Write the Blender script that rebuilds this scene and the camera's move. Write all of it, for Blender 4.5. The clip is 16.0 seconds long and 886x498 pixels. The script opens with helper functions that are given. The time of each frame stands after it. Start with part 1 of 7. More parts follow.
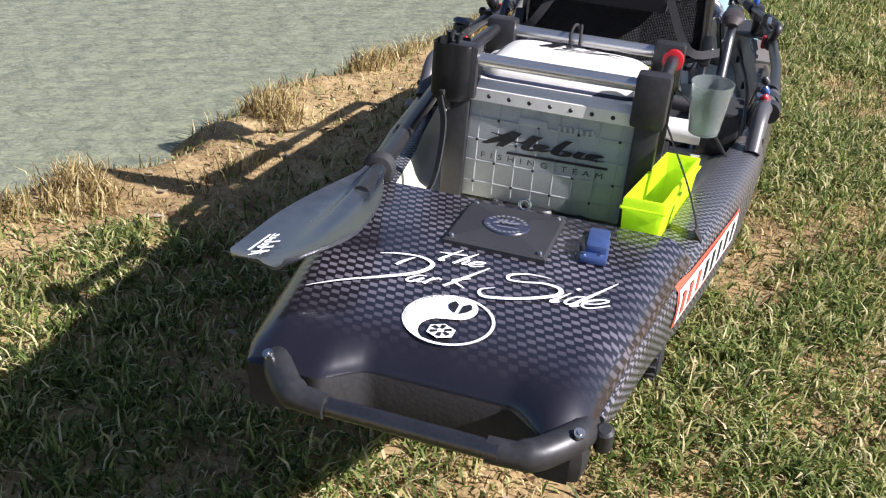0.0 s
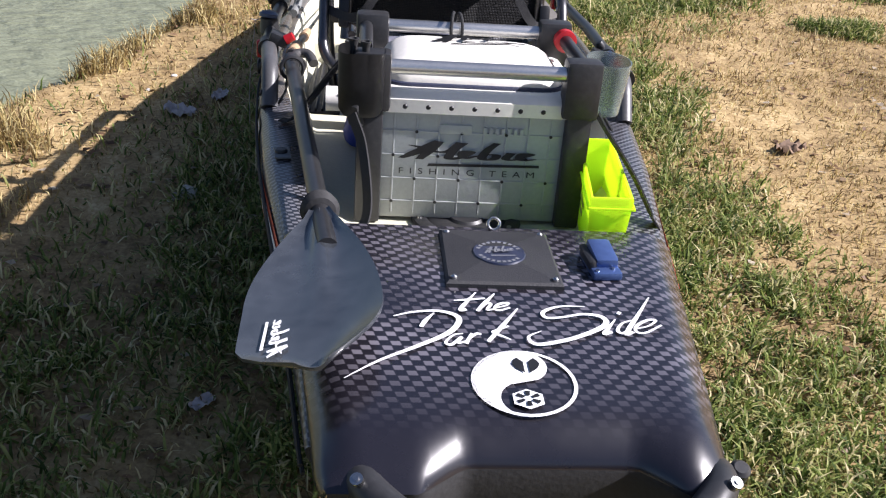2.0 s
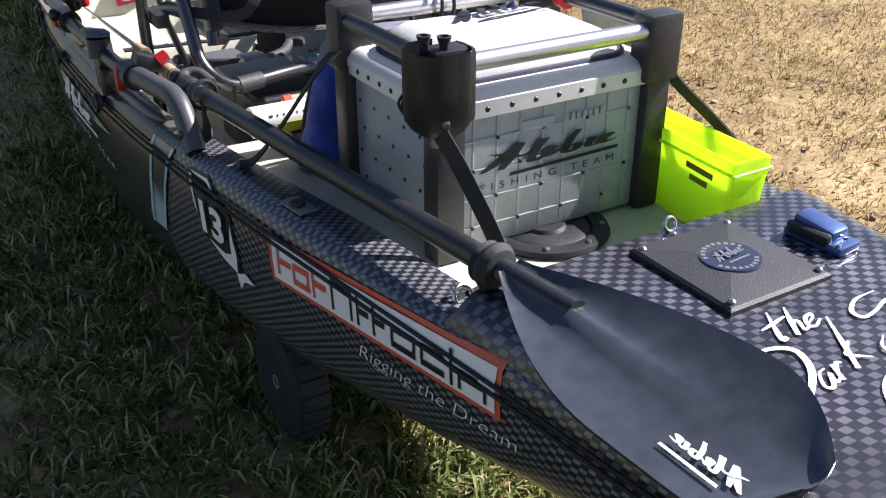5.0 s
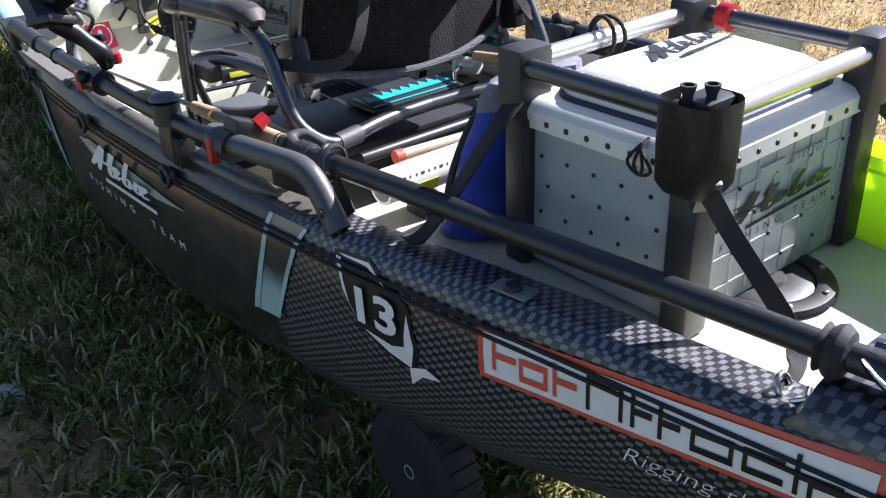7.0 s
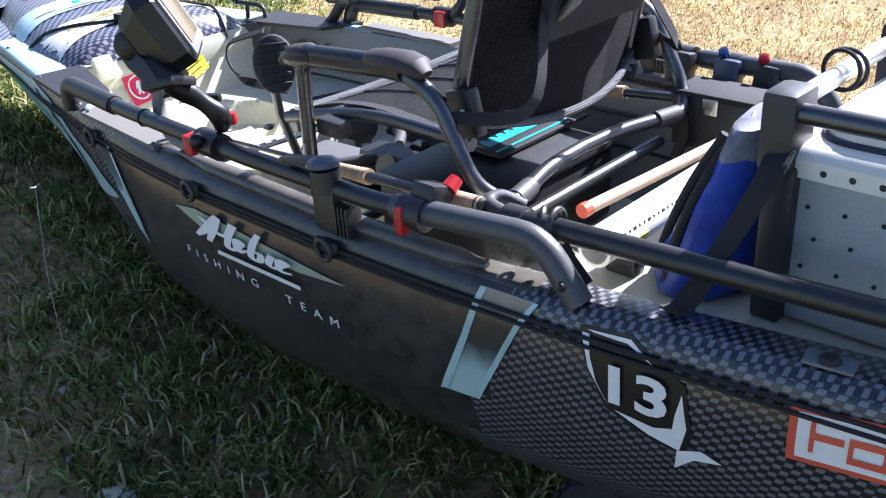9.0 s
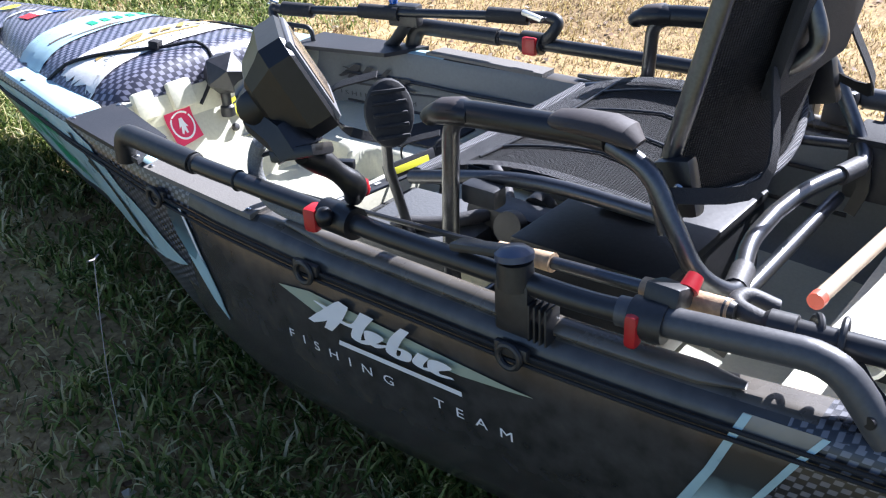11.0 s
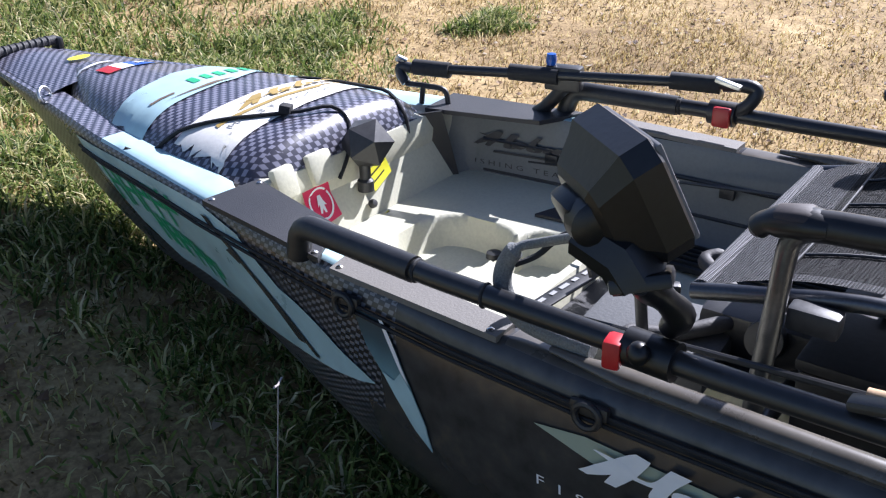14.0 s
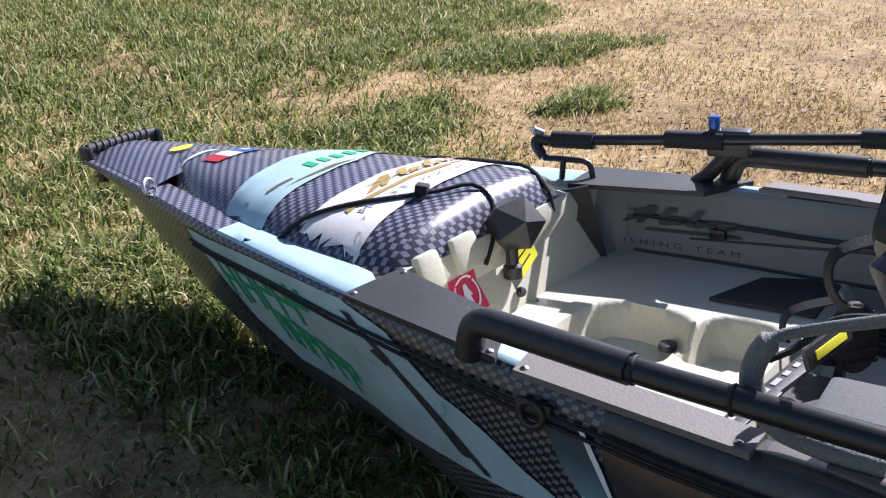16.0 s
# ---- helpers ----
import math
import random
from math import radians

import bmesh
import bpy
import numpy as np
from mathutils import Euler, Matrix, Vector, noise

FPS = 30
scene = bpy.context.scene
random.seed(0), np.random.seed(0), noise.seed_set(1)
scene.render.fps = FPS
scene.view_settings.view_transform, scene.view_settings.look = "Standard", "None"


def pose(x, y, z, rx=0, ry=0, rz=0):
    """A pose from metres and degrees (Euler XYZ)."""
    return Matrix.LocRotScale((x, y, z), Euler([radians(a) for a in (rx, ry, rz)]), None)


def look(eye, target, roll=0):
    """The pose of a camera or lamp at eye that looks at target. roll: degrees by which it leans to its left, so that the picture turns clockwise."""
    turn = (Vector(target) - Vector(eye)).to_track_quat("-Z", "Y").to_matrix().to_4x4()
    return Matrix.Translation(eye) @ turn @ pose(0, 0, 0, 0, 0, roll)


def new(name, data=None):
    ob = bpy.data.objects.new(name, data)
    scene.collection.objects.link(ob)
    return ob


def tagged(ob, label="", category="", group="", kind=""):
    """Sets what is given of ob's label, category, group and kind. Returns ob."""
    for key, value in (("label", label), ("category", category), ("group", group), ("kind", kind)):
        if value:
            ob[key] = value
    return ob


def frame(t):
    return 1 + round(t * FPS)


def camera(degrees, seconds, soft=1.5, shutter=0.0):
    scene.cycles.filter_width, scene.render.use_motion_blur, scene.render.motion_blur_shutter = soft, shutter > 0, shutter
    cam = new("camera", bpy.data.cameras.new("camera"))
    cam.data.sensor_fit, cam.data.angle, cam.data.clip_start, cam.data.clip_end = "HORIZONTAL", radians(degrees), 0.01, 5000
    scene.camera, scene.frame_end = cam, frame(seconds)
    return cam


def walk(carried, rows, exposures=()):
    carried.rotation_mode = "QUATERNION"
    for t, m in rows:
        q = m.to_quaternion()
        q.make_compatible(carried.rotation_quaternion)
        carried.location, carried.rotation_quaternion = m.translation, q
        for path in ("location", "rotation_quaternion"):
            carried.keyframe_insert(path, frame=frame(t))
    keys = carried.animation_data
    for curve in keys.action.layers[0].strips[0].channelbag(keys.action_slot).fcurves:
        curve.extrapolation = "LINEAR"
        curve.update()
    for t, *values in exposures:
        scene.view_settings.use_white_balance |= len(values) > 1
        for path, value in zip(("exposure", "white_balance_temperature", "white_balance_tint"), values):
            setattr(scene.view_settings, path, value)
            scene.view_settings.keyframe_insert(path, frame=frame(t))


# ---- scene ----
cam = camera(50.2, 16.0, soft=1.2)
PATH = [
    (0, (0.29, -0.736, 1.444), (-0.196, 0.92, 0.434), 3.8),
    (0.5, (0.184, -0.733, 1.428), (-0.156, 0.959, 0.418), 4.5),
    (1, (0.025, -0.759, 1.431), (-0.157, 0.953, 0.412), 5.3),
    (1.5, (-0.097, -0.731, 1.418), (-0.124, 0.979, 0.381), 4.8),
    (2, (-0.187, -0.581, 1.423), (-0.009, 1.119, 0.384), 4.9),
    (2.5, (-0.301, -0.499, 1.42), (0.099, 1.163, 0.383), 5.2),
    (3, (-0.477, -0.429, 1.417), (0.105, 1.171, 0.368), 4.5),
    (3.2, (-0.527, -0.396, 1.412), (0.113, 1.184, 0.366), 4.2),
    (5.3, (-0.847, 0.014, 1.301), (0.109, 1.407, 0.231), 2.5),
    (5.5, (-0.901, 0.057, 1.303), (0.086, 1.429, 0.234), 1.9),
    (6, (-0.991, 0.134, 1.305), (0.071, 1.478, 0.273), 1.7),
    (6.5, (-1.005, 0.256, 1.28), (0.087, 1.563, 0.23), 1.6),
    (7, (-1.012, 0.371, 1.277), (0.105, 1.652, 0.222), 1.7),
    (7.5, (-1.04, 0.452, 1.275), (0.094, 1.729, 0.234), 2.0),
    (8, (-1.105, 0.575, 1.272), (0.058, 1.822, 0.227), 0.9),
    (8.5, (-1.193, 0.681, 1.284), (0.012, 1.877, 0.228), -0.1),
    (9, (-1.209, 0.773, 1.267), (0.046, 1.94, 0.236), 0.5),
    (9.2, (-1.184, 0.822, 1.285), (0.069, 1.983, 0.245), 0.1),
    (11.3, (-1.238, 1.264, 1.249), (0.113, 2.303, 0.202), 1.9),
    (11.5, (-1.25, 1.29, 1.246), (0.107, 2.321, 0.199), 2.0),
    (12, (-1.228, 1.364, 1.23), (0.116, 2.414, 0.187), 2.6),
    (12.5, (-1.191, 1.446, 1.215), (0.144, 2.525, 0.188), 3.4),
    (13, (-1.202, 1.541, 1.207), (0.17, 2.594, 0.203), 3.9),
    (13.5, (-1.232, 1.665, 1.2), (0.171, 2.686, 0.205), 3.6),
    (14, (-1.254, 1.735, 1.201), (0.175, 2.732, 0.217), 3.5),
    (14.5, (-1.258, 1.787, 1.193), (0.177, 2.774, 0.209), 3.0),
    (15, (-1.235, 1.845, 1.186), (0.179, 2.882, 0.225), 1.6),
    (15.5, (-1.204, 1.927, 1.156), (0.186, 3.038, 0.244), 0.0),
    (16, (-1.199, 1.982, 1.094), (0.221, 3.13, 0.279), -0.3),
]
walk(cam, [(t, look(eye, target, roll)) for t, eye, target, roll in PATH],
     [(0, 1.10, 5900, 20), (3.2, 1.12, 5950, 20), (6.0, 1.38, 5800, 18), (7.4, 1.66, 5600, 17), (8.0, 1.90, 5500, 18), (9.5, 1.96, 5460, 18), (11.5, 1.78, 5480, 17), (13.0, 1.48, 5500, 18), (15.0, 1.17, 5600, 21), (16.0, 1.08, 5680, 22)])

# ---------- world and sun ----------
world = bpy.data.worlds.new("sky")
scene.world = world
world.use_nodes = True
SUN = Vector((1.0, -0.06, 0.81)).normalized()
sky = world.node_tree.nodes.new("ShaderNodeTexSky")
sky.sky_type = 'NISHITA'
sky.sun_disc = False
sky.sun_elevation = math.asin(SUN.z)
sky.sun_rotation = math.atan2(SUN.x, SUN.y)
back = world.node_tree.nodes["Background"]
back.inputs[1].default_value = 0.046
world.node_tree.links.new(sky.outputs[0], back.inputs[0])
lamp = bpy.data.lights.new("sun", 'SUN')
lamp.energy, lamp.angle, lamp.color = 5.0, radians(0.55), (1.0, 0.945, 0.86)
sun = new("sun", lamp)
sun.matrix_world = look(SUN * 30, (0, 0, 0))

# ---------- materials ----------
def nodes_of(name):
    m = bpy.data.materials.new(name)
    m.use_nodes = True
    return m, m.node_tree.nodes, m.node_tree.links, m.node_tree.nodes["Principled BSDF"]


def ramp(nodes, stops):
    r = nodes.new("ShaderNodeValToRGB")
    while len(r.color_ramp.elements) < len(stops):
        r.color_ramp.elements.new(0.5)
    for e, (p, c) in zip(r.color_ramp.elements, stops):
        e.position, e.color = p, (*c, 1)
    return r


def surface(name, base, rough=0.5, metal=0.0, vary=0.25, grain=60.0, bump=0.15, stain=4.0, coat=0.0, dust=None, alpha=None):
    """A worn surface: fine grain and broad stains in colour, roughness and relief."""
    m, nd, ln, p = nodes_of(name)
    tc = nd.new("ShaderNodeTexCoord")
    fine, broad = nd.new("ShaderNodeTexNoise"), nd.new("ShaderNodeTexNoise")
    fine.inputs["Scale"].default_value, fine.inputs["Detail"].default_value = grain, 5
    broad.inputs["Scale"].default_value, broad.inputs["Detail"].default_value = stain, 6
    broad.inputs["Roughness"].default_value = 0.65
    for t in (fine, broad):
        ln.new(tc.outputs["Object"], t.inputs["Vector"])
    mul = nd.new("ShaderNodeMath")
    mul.operation = 'MULTIPLY_ADD'
    mul.inputs[1].default_value, mul.inputs[2].default_value = 0.5, 0.0
    add = nd.new("ShaderNodeMath")
    ln.new(fine.outputs[0], mul.inputs[0])
    half = nd.new("ShaderNodeMath")
    half.operation = 'MULTIPLY'
    half.inputs[1].default_value = 0.5
    ln.new(broad.outputs[0], half.inputs[0])
    ln.new(mul.outputs[0], add.inputs[0])
    ln.new(half.outputs[0], add.inputs[1])
    lo = tuple(c * (1 - vary) for c in base)
    hi = tuple(min(1, c * (1 + vary) + 0.01 * vary) for c in base)
    stops = [(0.3, lo), (0.7, hi)]
    if dust:
        stops = [(0.28, lo), (0.58, hi), (0.74, dust)]
    r = ramp(nd, stops)
    ln.new(add.outputs[0], r.inputs[0])
    ln.new(r.outputs[0], p.inputs["Base Color"])
    rr = nd.new("ShaderNodeMapRange")
    rr.inputs["To Min"].default_value, rr.inputs["To Max"].default_value = max(0.03, rough - 0.12), min(1, rough + 0.15)
    ln.new(broad.outputs[0], rr.inputs["Value"])
    ln.new(rr.outputs[0], p.inputs["Roughness"])
    p.inputs["Metallic"].default_value = metal
    p.inputs["Coat Weight"].default_value = coat
    p.inputs["Coat Roughness"].default_value = 0.15
    if bump:
        b = nd.new("ShaderNodeBump")
        b.inputs["Strength"].default_value, b.inputs["Distance"].default_value = bump, 0.002
        ln.new(fine.outputs[0], b.inputs["Height"])
        ln.new(b.outputs[0], p.inputs["Normal"])
    return m


def math_node(nd, ln, op, a, b=None):
    n = nd.new("ShaderNodeMath")
    n.operation = op
    for i, v in enumerate((a, b)):
        if v is None:
            continue
        if isinstance(v, (int, float)):
            n.inputs[i].default_value = v
        else:
            ln.new(v, n.inputs[i])
    return n.outputs[0]


def carbon(name, dark, light, cell=(0.022, 0.016), rough=0.22, fade=(0.35, 0.62), turn=0.0, print_y=None, coat=0.0):
    """Printed vinyl wrap with a woven carbon pattern that fades in and out."""
    m, nd, ln, p = nodes_of(name)
    uv = nd.new("ShaderNodeTexCoord")
    mp = nd.new("ShaderNodeMapping")
    mp.inputs["Rotation"].default_value = (0, 0, radians(turn))
    ln.new(uv.outputs["UV"], mp.inputs["Vector"])
    sep = nd.new("ShaderNodeSeparateXYZ")
    ln.new(mp.outputs[0], sep.inputs[0])
    lean = math_node(nd, ln, 'ADD', sep.outputs[0], math_node(nd, ln, 'MULTIPLY', sep.outputs[1], 0.3))
    u = math_node(nd, ln, 'MULTIPLY', lean, 2 * math.pi / cell[0])
    v = math_node(nd, ln, 'MULTIPLY', sep.outputs[1], 2 * math.pi / cell[1])
    sq = []
    for s in (u, v):
        g = math_node(nd, ln, 'MULTIPLY', math_node(nd, ln, 'SINE', s), 1.9)
        g = math_node(nd, ln, 'MINIMUM', math_node(nd, ln, 'MAXIMUM', g, -1.0), 1.0)
        sq.append(g)
    w = math_node(nd, ln, 'MULTIPLY', sq[0], sq[1])
    w = math_node(nd, ln, 'MULTIPLY_ADD', w, 0.5)
    w.node.inputs[2].default_value = 0.5
    n1 = nd.new("ShaderNodeTexNoise")
    n1.inputs["Scale"].default_value, n1.inputs["Detail"].default_value = 4.5, 3
    ln.new(uv.outputs["Object"], n1.inputs["Vector"])
    f = nd.new("ShaderNodeMapRange")
    f.inputs["From Min"].default_value, f.inputs["From Max"].default_value = fade
    ln.new(n1.outputs[0], f.inputs["Value"])
    sharp = nd.new("ShaderNodeMapRange")
    sharp.interpolation_type = 'SMOOTHSTEP'
    sharp.inputs["From Min"].default_value, sharp.inputs["From Max"].default_value = 0.48, 0.85
    ln.new(w, sharp.inputs["Value"])
    k = math_node(nd, ln, 'MULTIPLY', sharp.outputs[0], f.outputs[0])
    if print_y:
        so = nd.new("ShaderNodeSeparateXYZ")
        ln.new(uv.outputs["Object"], so.inputs[0])
        fy = nd.new("ShaderNodeMapRange")
        fy.interpolation_type = 'SMOOTHSTEP'
        fy.inputs["From Min"].default_value, fy.inputs["From Max"].default_value = print_y
        ln.new(so.outputs[1], fy.inputs["Value"])
        k = math_node(nd, ln, 'MULTIPLY', k, fy.outputs[0])
    r = ramp(nd, [(0.0, dark), (1.0, light)])
    ln.new(k, r.inputs[0])
    ln.new(r.outputs[0], p.inputs["Base Color"])
    g = nd.new("ShaderNodeTexNoise")
    g.inputs["Scale"].default_value, g.inputs["Detail"].default_value = 9, 6
    ln.new(uv.outputs["Object"], g.inputs["Vector"])
    rr = nd.new("ShaderNodeMapRange")
    rr.inputs["To Min"].default_value, rr.inputs["To Max"].default_value = rough - 0.06, rough + 0.22
    ln.new(g.outputs[0], rr.inputs["Value"])
    ln.new(rr.outputs[0], p.inputs["Roughness"])
    b = nd.new("ShaderNodeBump")
    p.inputs["Specular IOR Level"].default_value = 0.7
    p.inputs["Coat Weight"].default_value = coat
    p.inputs["Coat Roughness"].default_value = 0.12
    b.inputs["Strength"].default_value, b.inputs["Distance"].default_value = 0.12, 0.004
    ln.new(g.outputs[0], b.inputs["Height"])
    ln.new(b.outputs[0], p.inputs["Normal"])
    return m


def mesh_cloth(name, base):
    """Open-weave seat fabric."""
    m, nd, ln, p = nodes_of(name)
    tc = nd.new("ShaderNodeTexCoord")
    mp = nd.new("ShaderNodeMapping")
    mp.inputs["Rotation"].default_value = (0, 0, radians(45))
    ln.new(tc.outputs["UV"], mp.inputs["Vector"])
    sep = nd.new("ShaderNodeSeparateXYZ")
    ln.new(mp.outputs[0], sep.inputs[0])
    s = [math_node(nd, ln, 'SINE', math_node(nd, ln, 'MULTIPLY', sep.outputs[i], 2 * math.pi / 0.0055)) for i in (0, 1)]
    w = math_node(nd, ln, 'MULTIPLY', s[0], s[1])
    r = ramp(nd, [(0.0, tuple(c * 0.35 for c in base)), (0.6, base)])
    ln.new(w, r.inputs[0])
    ln.new(r.outputs[0], p.inputs["Base Color"])
    p.inputs["Roughness"].default_value = 0.75
    b = nd.new("ShaderNodeBump")
    b.inputs["Strength"].default_value, b.inputs["Distance"].default_value = 0.8, 0.002
    ln.new(w, b.inputs["Height"])
    ln.new(b.outputs[0], p.inputs["Normal"])
    return m


def ground_mat():
    m, nd, ln, p = nodes_of("dirt_ground")
    tc = nd.new("ShaderNodeTexCoord")
    ns = []
    for scale, detail in ((1.1, 5), (9, 6), (70, 5)):
        n = nd.new("ShaderNodeTexNoise")
        n.inputs["Scale"].default_value, n.inputs["Detail"].default_value = scale, detail
        n.inputs["Roughness"].default_value = 0.62
        ln.new(tc.outputs["Object"], n.inputs["Vector"])
        ns.append(n)
    a = math_node(nd, ln, 'MULTIPLY', ns[0].outputs[0], 0.35)
    b = math_node(nd, ln, 'MULTIPLY', ns[1].outputs[0], 0.3)
    c = math_node(nd, ln, 'MULTIPLY', ns[2].outputs[0], 0.35)
    s = math_node(nd, ln, 'ADD', math_node(nd, ln, 'ADD', a, b), c)
    r = ramp(nd, [(0.32, (0.06, 0.038, 0.022)), (0.44, (0.20, 0.135, 0.064)), (0.54, (0.36, 0.258, 0.122)), (0.64, (0.56, 0.44, 0.24))])
    ln.new(s, r.inputs[0])
    ln.new(r.outputs[0], p.inputs["Base Color"])
    p.inputs["Roughness"].default_value = 0.95
    p.inputs["Specular IOR Level"].default_value = 0.2
    bp = nd.new("ShaderNodeBump")
    bp.inputs["Strength"].default_value, bp.inputs["Distance"].default_value = 0.6, 0.010
    ln.new(s, bp.inputs["Height"])
    ln.new(bp.outputs[0], p.inputs["Normal"])
    return m


def blade_mat(name, stops):
    m, nd, ln, p = nodes_of(name)
    g = nd.new("ShaderNodeNewGeometry")
    r = ramp(nd, stops)
    ln.new(g.outputs["Random Per Island"], r.inputs[0])
    ln.new(r.outputs[0], p.inputs["Base Color"])
    p.inputs["Roughness"].default_value = 0.6
    p.inputs["Specular IOR Level"].default_value = 0.3
    t = nd.new("ShaderNodeBsdfTranslucent")
    ln.new(r.outputs[0], t.inputs[0])
    mix = nd.new("ShaderNodeMixShader")
    mix.inputs[0].default_value = 0.4
    ln.new(p.outputs[0], mix.inputs[1])
    ln.new(t.outputs[0], mix.inputs[2])
    ln.new(mix.outputs[0], nd["Material Output"].inputs[0])
    return m


def water_mat():
    m, nd, ln, p = nodes_of("pond_water")
    p.inputs["Base Color"].default_value = (0.19, 0.205, 0.135, 1)
    p.inputs["Roughness"].default_value = 0.12
    p.inputs["IOR"].default_value = 1.33
    tc = nd.new("ShaderNodeTexCoord")
    mp = nd.new("ShaderNodeMapping")
    mp.inputs["Scale"].default_value = (3.2, 7.5, 1)
    mp.inputs["Rotation"].default_value = (0, 0, radians(12))
    ln.new(tc.outputs["Object"], mp.inputs["Vector"])
    n = nd.new("ShaderNodeTexNoise")
    n.inputs["Scale"].default_value, n.inputs["Detail"].default_value = 2.2, 4
    ln.new(mp.outputs[0], n.inputs["Vector"])
    b = nd.new("ShaderNodeBump")
    b.inputs["Strength"].default_value, b.inputs["Distance"].default_value = 0.9, 0.06
    ln.new(n.outputs[0], b.inputs["Height"])
    ln.new(b.outputs[0], p.inputs["Normal"])
    return m


def clear_plastic(name, tint, rough=0.12, trans=0.55):
    m, nd, ln, p = nodes_of(name)
    p.inputs["Base Color"].default_value = (*tint, 1)
    p.inputs["Roughness"].default_value = rough
    p.inputs["Transmission Weight"].default_value = trans
    p.inputs["IOR"].default_value = 1.25
    n = nd.new("ShaderNodeTexNoise")
    n.inputs["Scale"].default_value = 25
    b = nd.new("ShaderNodeBump")
    b.inputs["Strength"].default_value, b.inputs["Distance"].default_value = 0.1, 0.003
    ln.new(n.outputs[0], b.inputs["Height"])
    ln.new(b.outputs[0], p.inputs["Normal"])
    return m


def glow_through(name, tint):
    """Coloured plastic that lets sunlight through, scattered."""
    m, nd, ln, p = nodes_of(name)
    p.inputs["Base Color"].default_value = (*tint, 1)
    p.inputs["Roughness"].default_value = 0.25
    t = nd.new("ShaderNodeBsdfTranslucent")
    t.inputs[0].default_value = (*tint, 1)
    mix = nd.new("ShaderNodeMixShader")
    mix.inputs[0].default_value = 0.55
    n = nd.new("ShaderNodeTexNoise")
    n.inputs["Scale"].default_value = 18
    b = nd.new("ShaderNodeBump")
    b.inputs["Strength"].default_value, b.inputs["Distance"].default_value = 0.1, 0.003
    ln.new(n.outputs[0], b.inputs["Height"])
    ln.new(b.outputs[0], p.inputs["Normal"])
    ln.new(p.outputs[0], mix.inputs[1])
    ln.new(t.outputs[0], mix.inputs[2])
    ln.new(mix.outputs[0], nd["Material Output"].inputs[0])
    return m


M_DIRT = ground_mat()
M_WATER = water_mat()
M_GREEN = blade_mat("green_grass", [(0.0, (0.035, 0.06, 0.014)), (0.3, (0.11, 0.16, 0.034)), (0.6, (0.25, 0.30, 0.075)), (0.82, (0.45, 0.42, 0.17)), (1.0, (0.74, 0.64, 0.38))])
M_DRY = blade_mat("dry_grass", [(0.0, (0.11, 0.07, 0.034)), (0.4, (0.30, 0.215, 0.085)), (0.7, (0.52, 0.41, 0.165)), (1.0, (0.73, 0.63, 0.34))])
M_LEAF = blade_mat("leaf_litter", [(0.0, (0.10, 0.06, 0.035)), (0.5, (0.22, 0.13, 0.07)), (0.8, (0.34, 0.24, 0.14)), (1.0, (0.55, 0.5, 0.4))])
M_STONE = surface("pale_stone", (0.5, 0.47, 0.42), 0.8, vary=0.3, grain=90, stain=20)
M_CARBON = carbon("carbon_wrap", (0.018, 0.018, 0.021), (0.155, 0.155, 0.17), cell=(0.021, 0.0145), fade=(0.12, 0.45))
M_DECK = carbon("carbon_deck_wrap", (0.010, 0.009, 0.013), (0.15, 0.14, 0.165), cell=(0.0265, 0.020), rough=0.2, fade=(0.30, 0.62), print_y=(0.13, 0.34), coat=0.3)
M_BOWC = carbon("carbon_bow_wrap", (0.035, 0.034, 0.05), (0.22, 0.215, 0.265), cell=(0.023, 0.019), fade=(0.1, 0.35))
M_DARK = surface("dark_gloss_wrap", (0.034, 0.032, 0.03), 0.2, vary=0.5, grain=30, bump=0.03, stain=3, dust=(0.10, 0.08, 0.058))
M_BRONZE = surface("bronze_wrap", (0.09, 0.08, 0.066), 0.26, vary=0.45, grain=24, bump=0.03, stain=5)
M_TEAL = surface("pale_teal_wrap", (0.40, 0.56, 0.58), 0.3, vary=0.22, grain=14, bump=0.03, stain=5)
M_TEALD = surface("dark_teal_wrap", (0.12, 0.25, 0.28), 0.3, vary=0.35, grain=14, bump=0.03, stain=6)
def fading_print(name, lo, hi, stops):
    """Airbrushed vinyl whose colour fades with height on the hull."""
    m, nd, ln, p = nodes_of(name)
    tc = nd.new("ShaderNodeTexCoord")
    sep = nd.new("ShaderNodeSeparateXYZ")
    ln.new(tc.outputs["Object"], sep.inputs[0])
    n = nd.new("ShaderNodeTexNoise")
    n.inputs["Scale"].default_value, n.inputs["Detail"].default_value = 22, 4
    ln.new(tc.outputs["Object"], n.inputs["Vector"])
    z = math_node(nd, ln, 'ADD', sep.outputs[2], math_node(nd, ln, 'MULTIPLY', n.outputs[0], 0.03))
    f = nd.new("ShaderNodeMapRange")
    f.inputs["From Min"].default_value, f.inputs["From Max"].default_value = lo + 0.015, hi + 0.015
    ln.new(z, f.inputs["Value"])
    r = ramp(nd, stops)
    ln.new(f.outputs[0], r.inputs[0])
    ln.new(r.outputs[0], p.inputs["Base Color"])
    p.inputs["Roughness"].default_value = 0.28
    return m


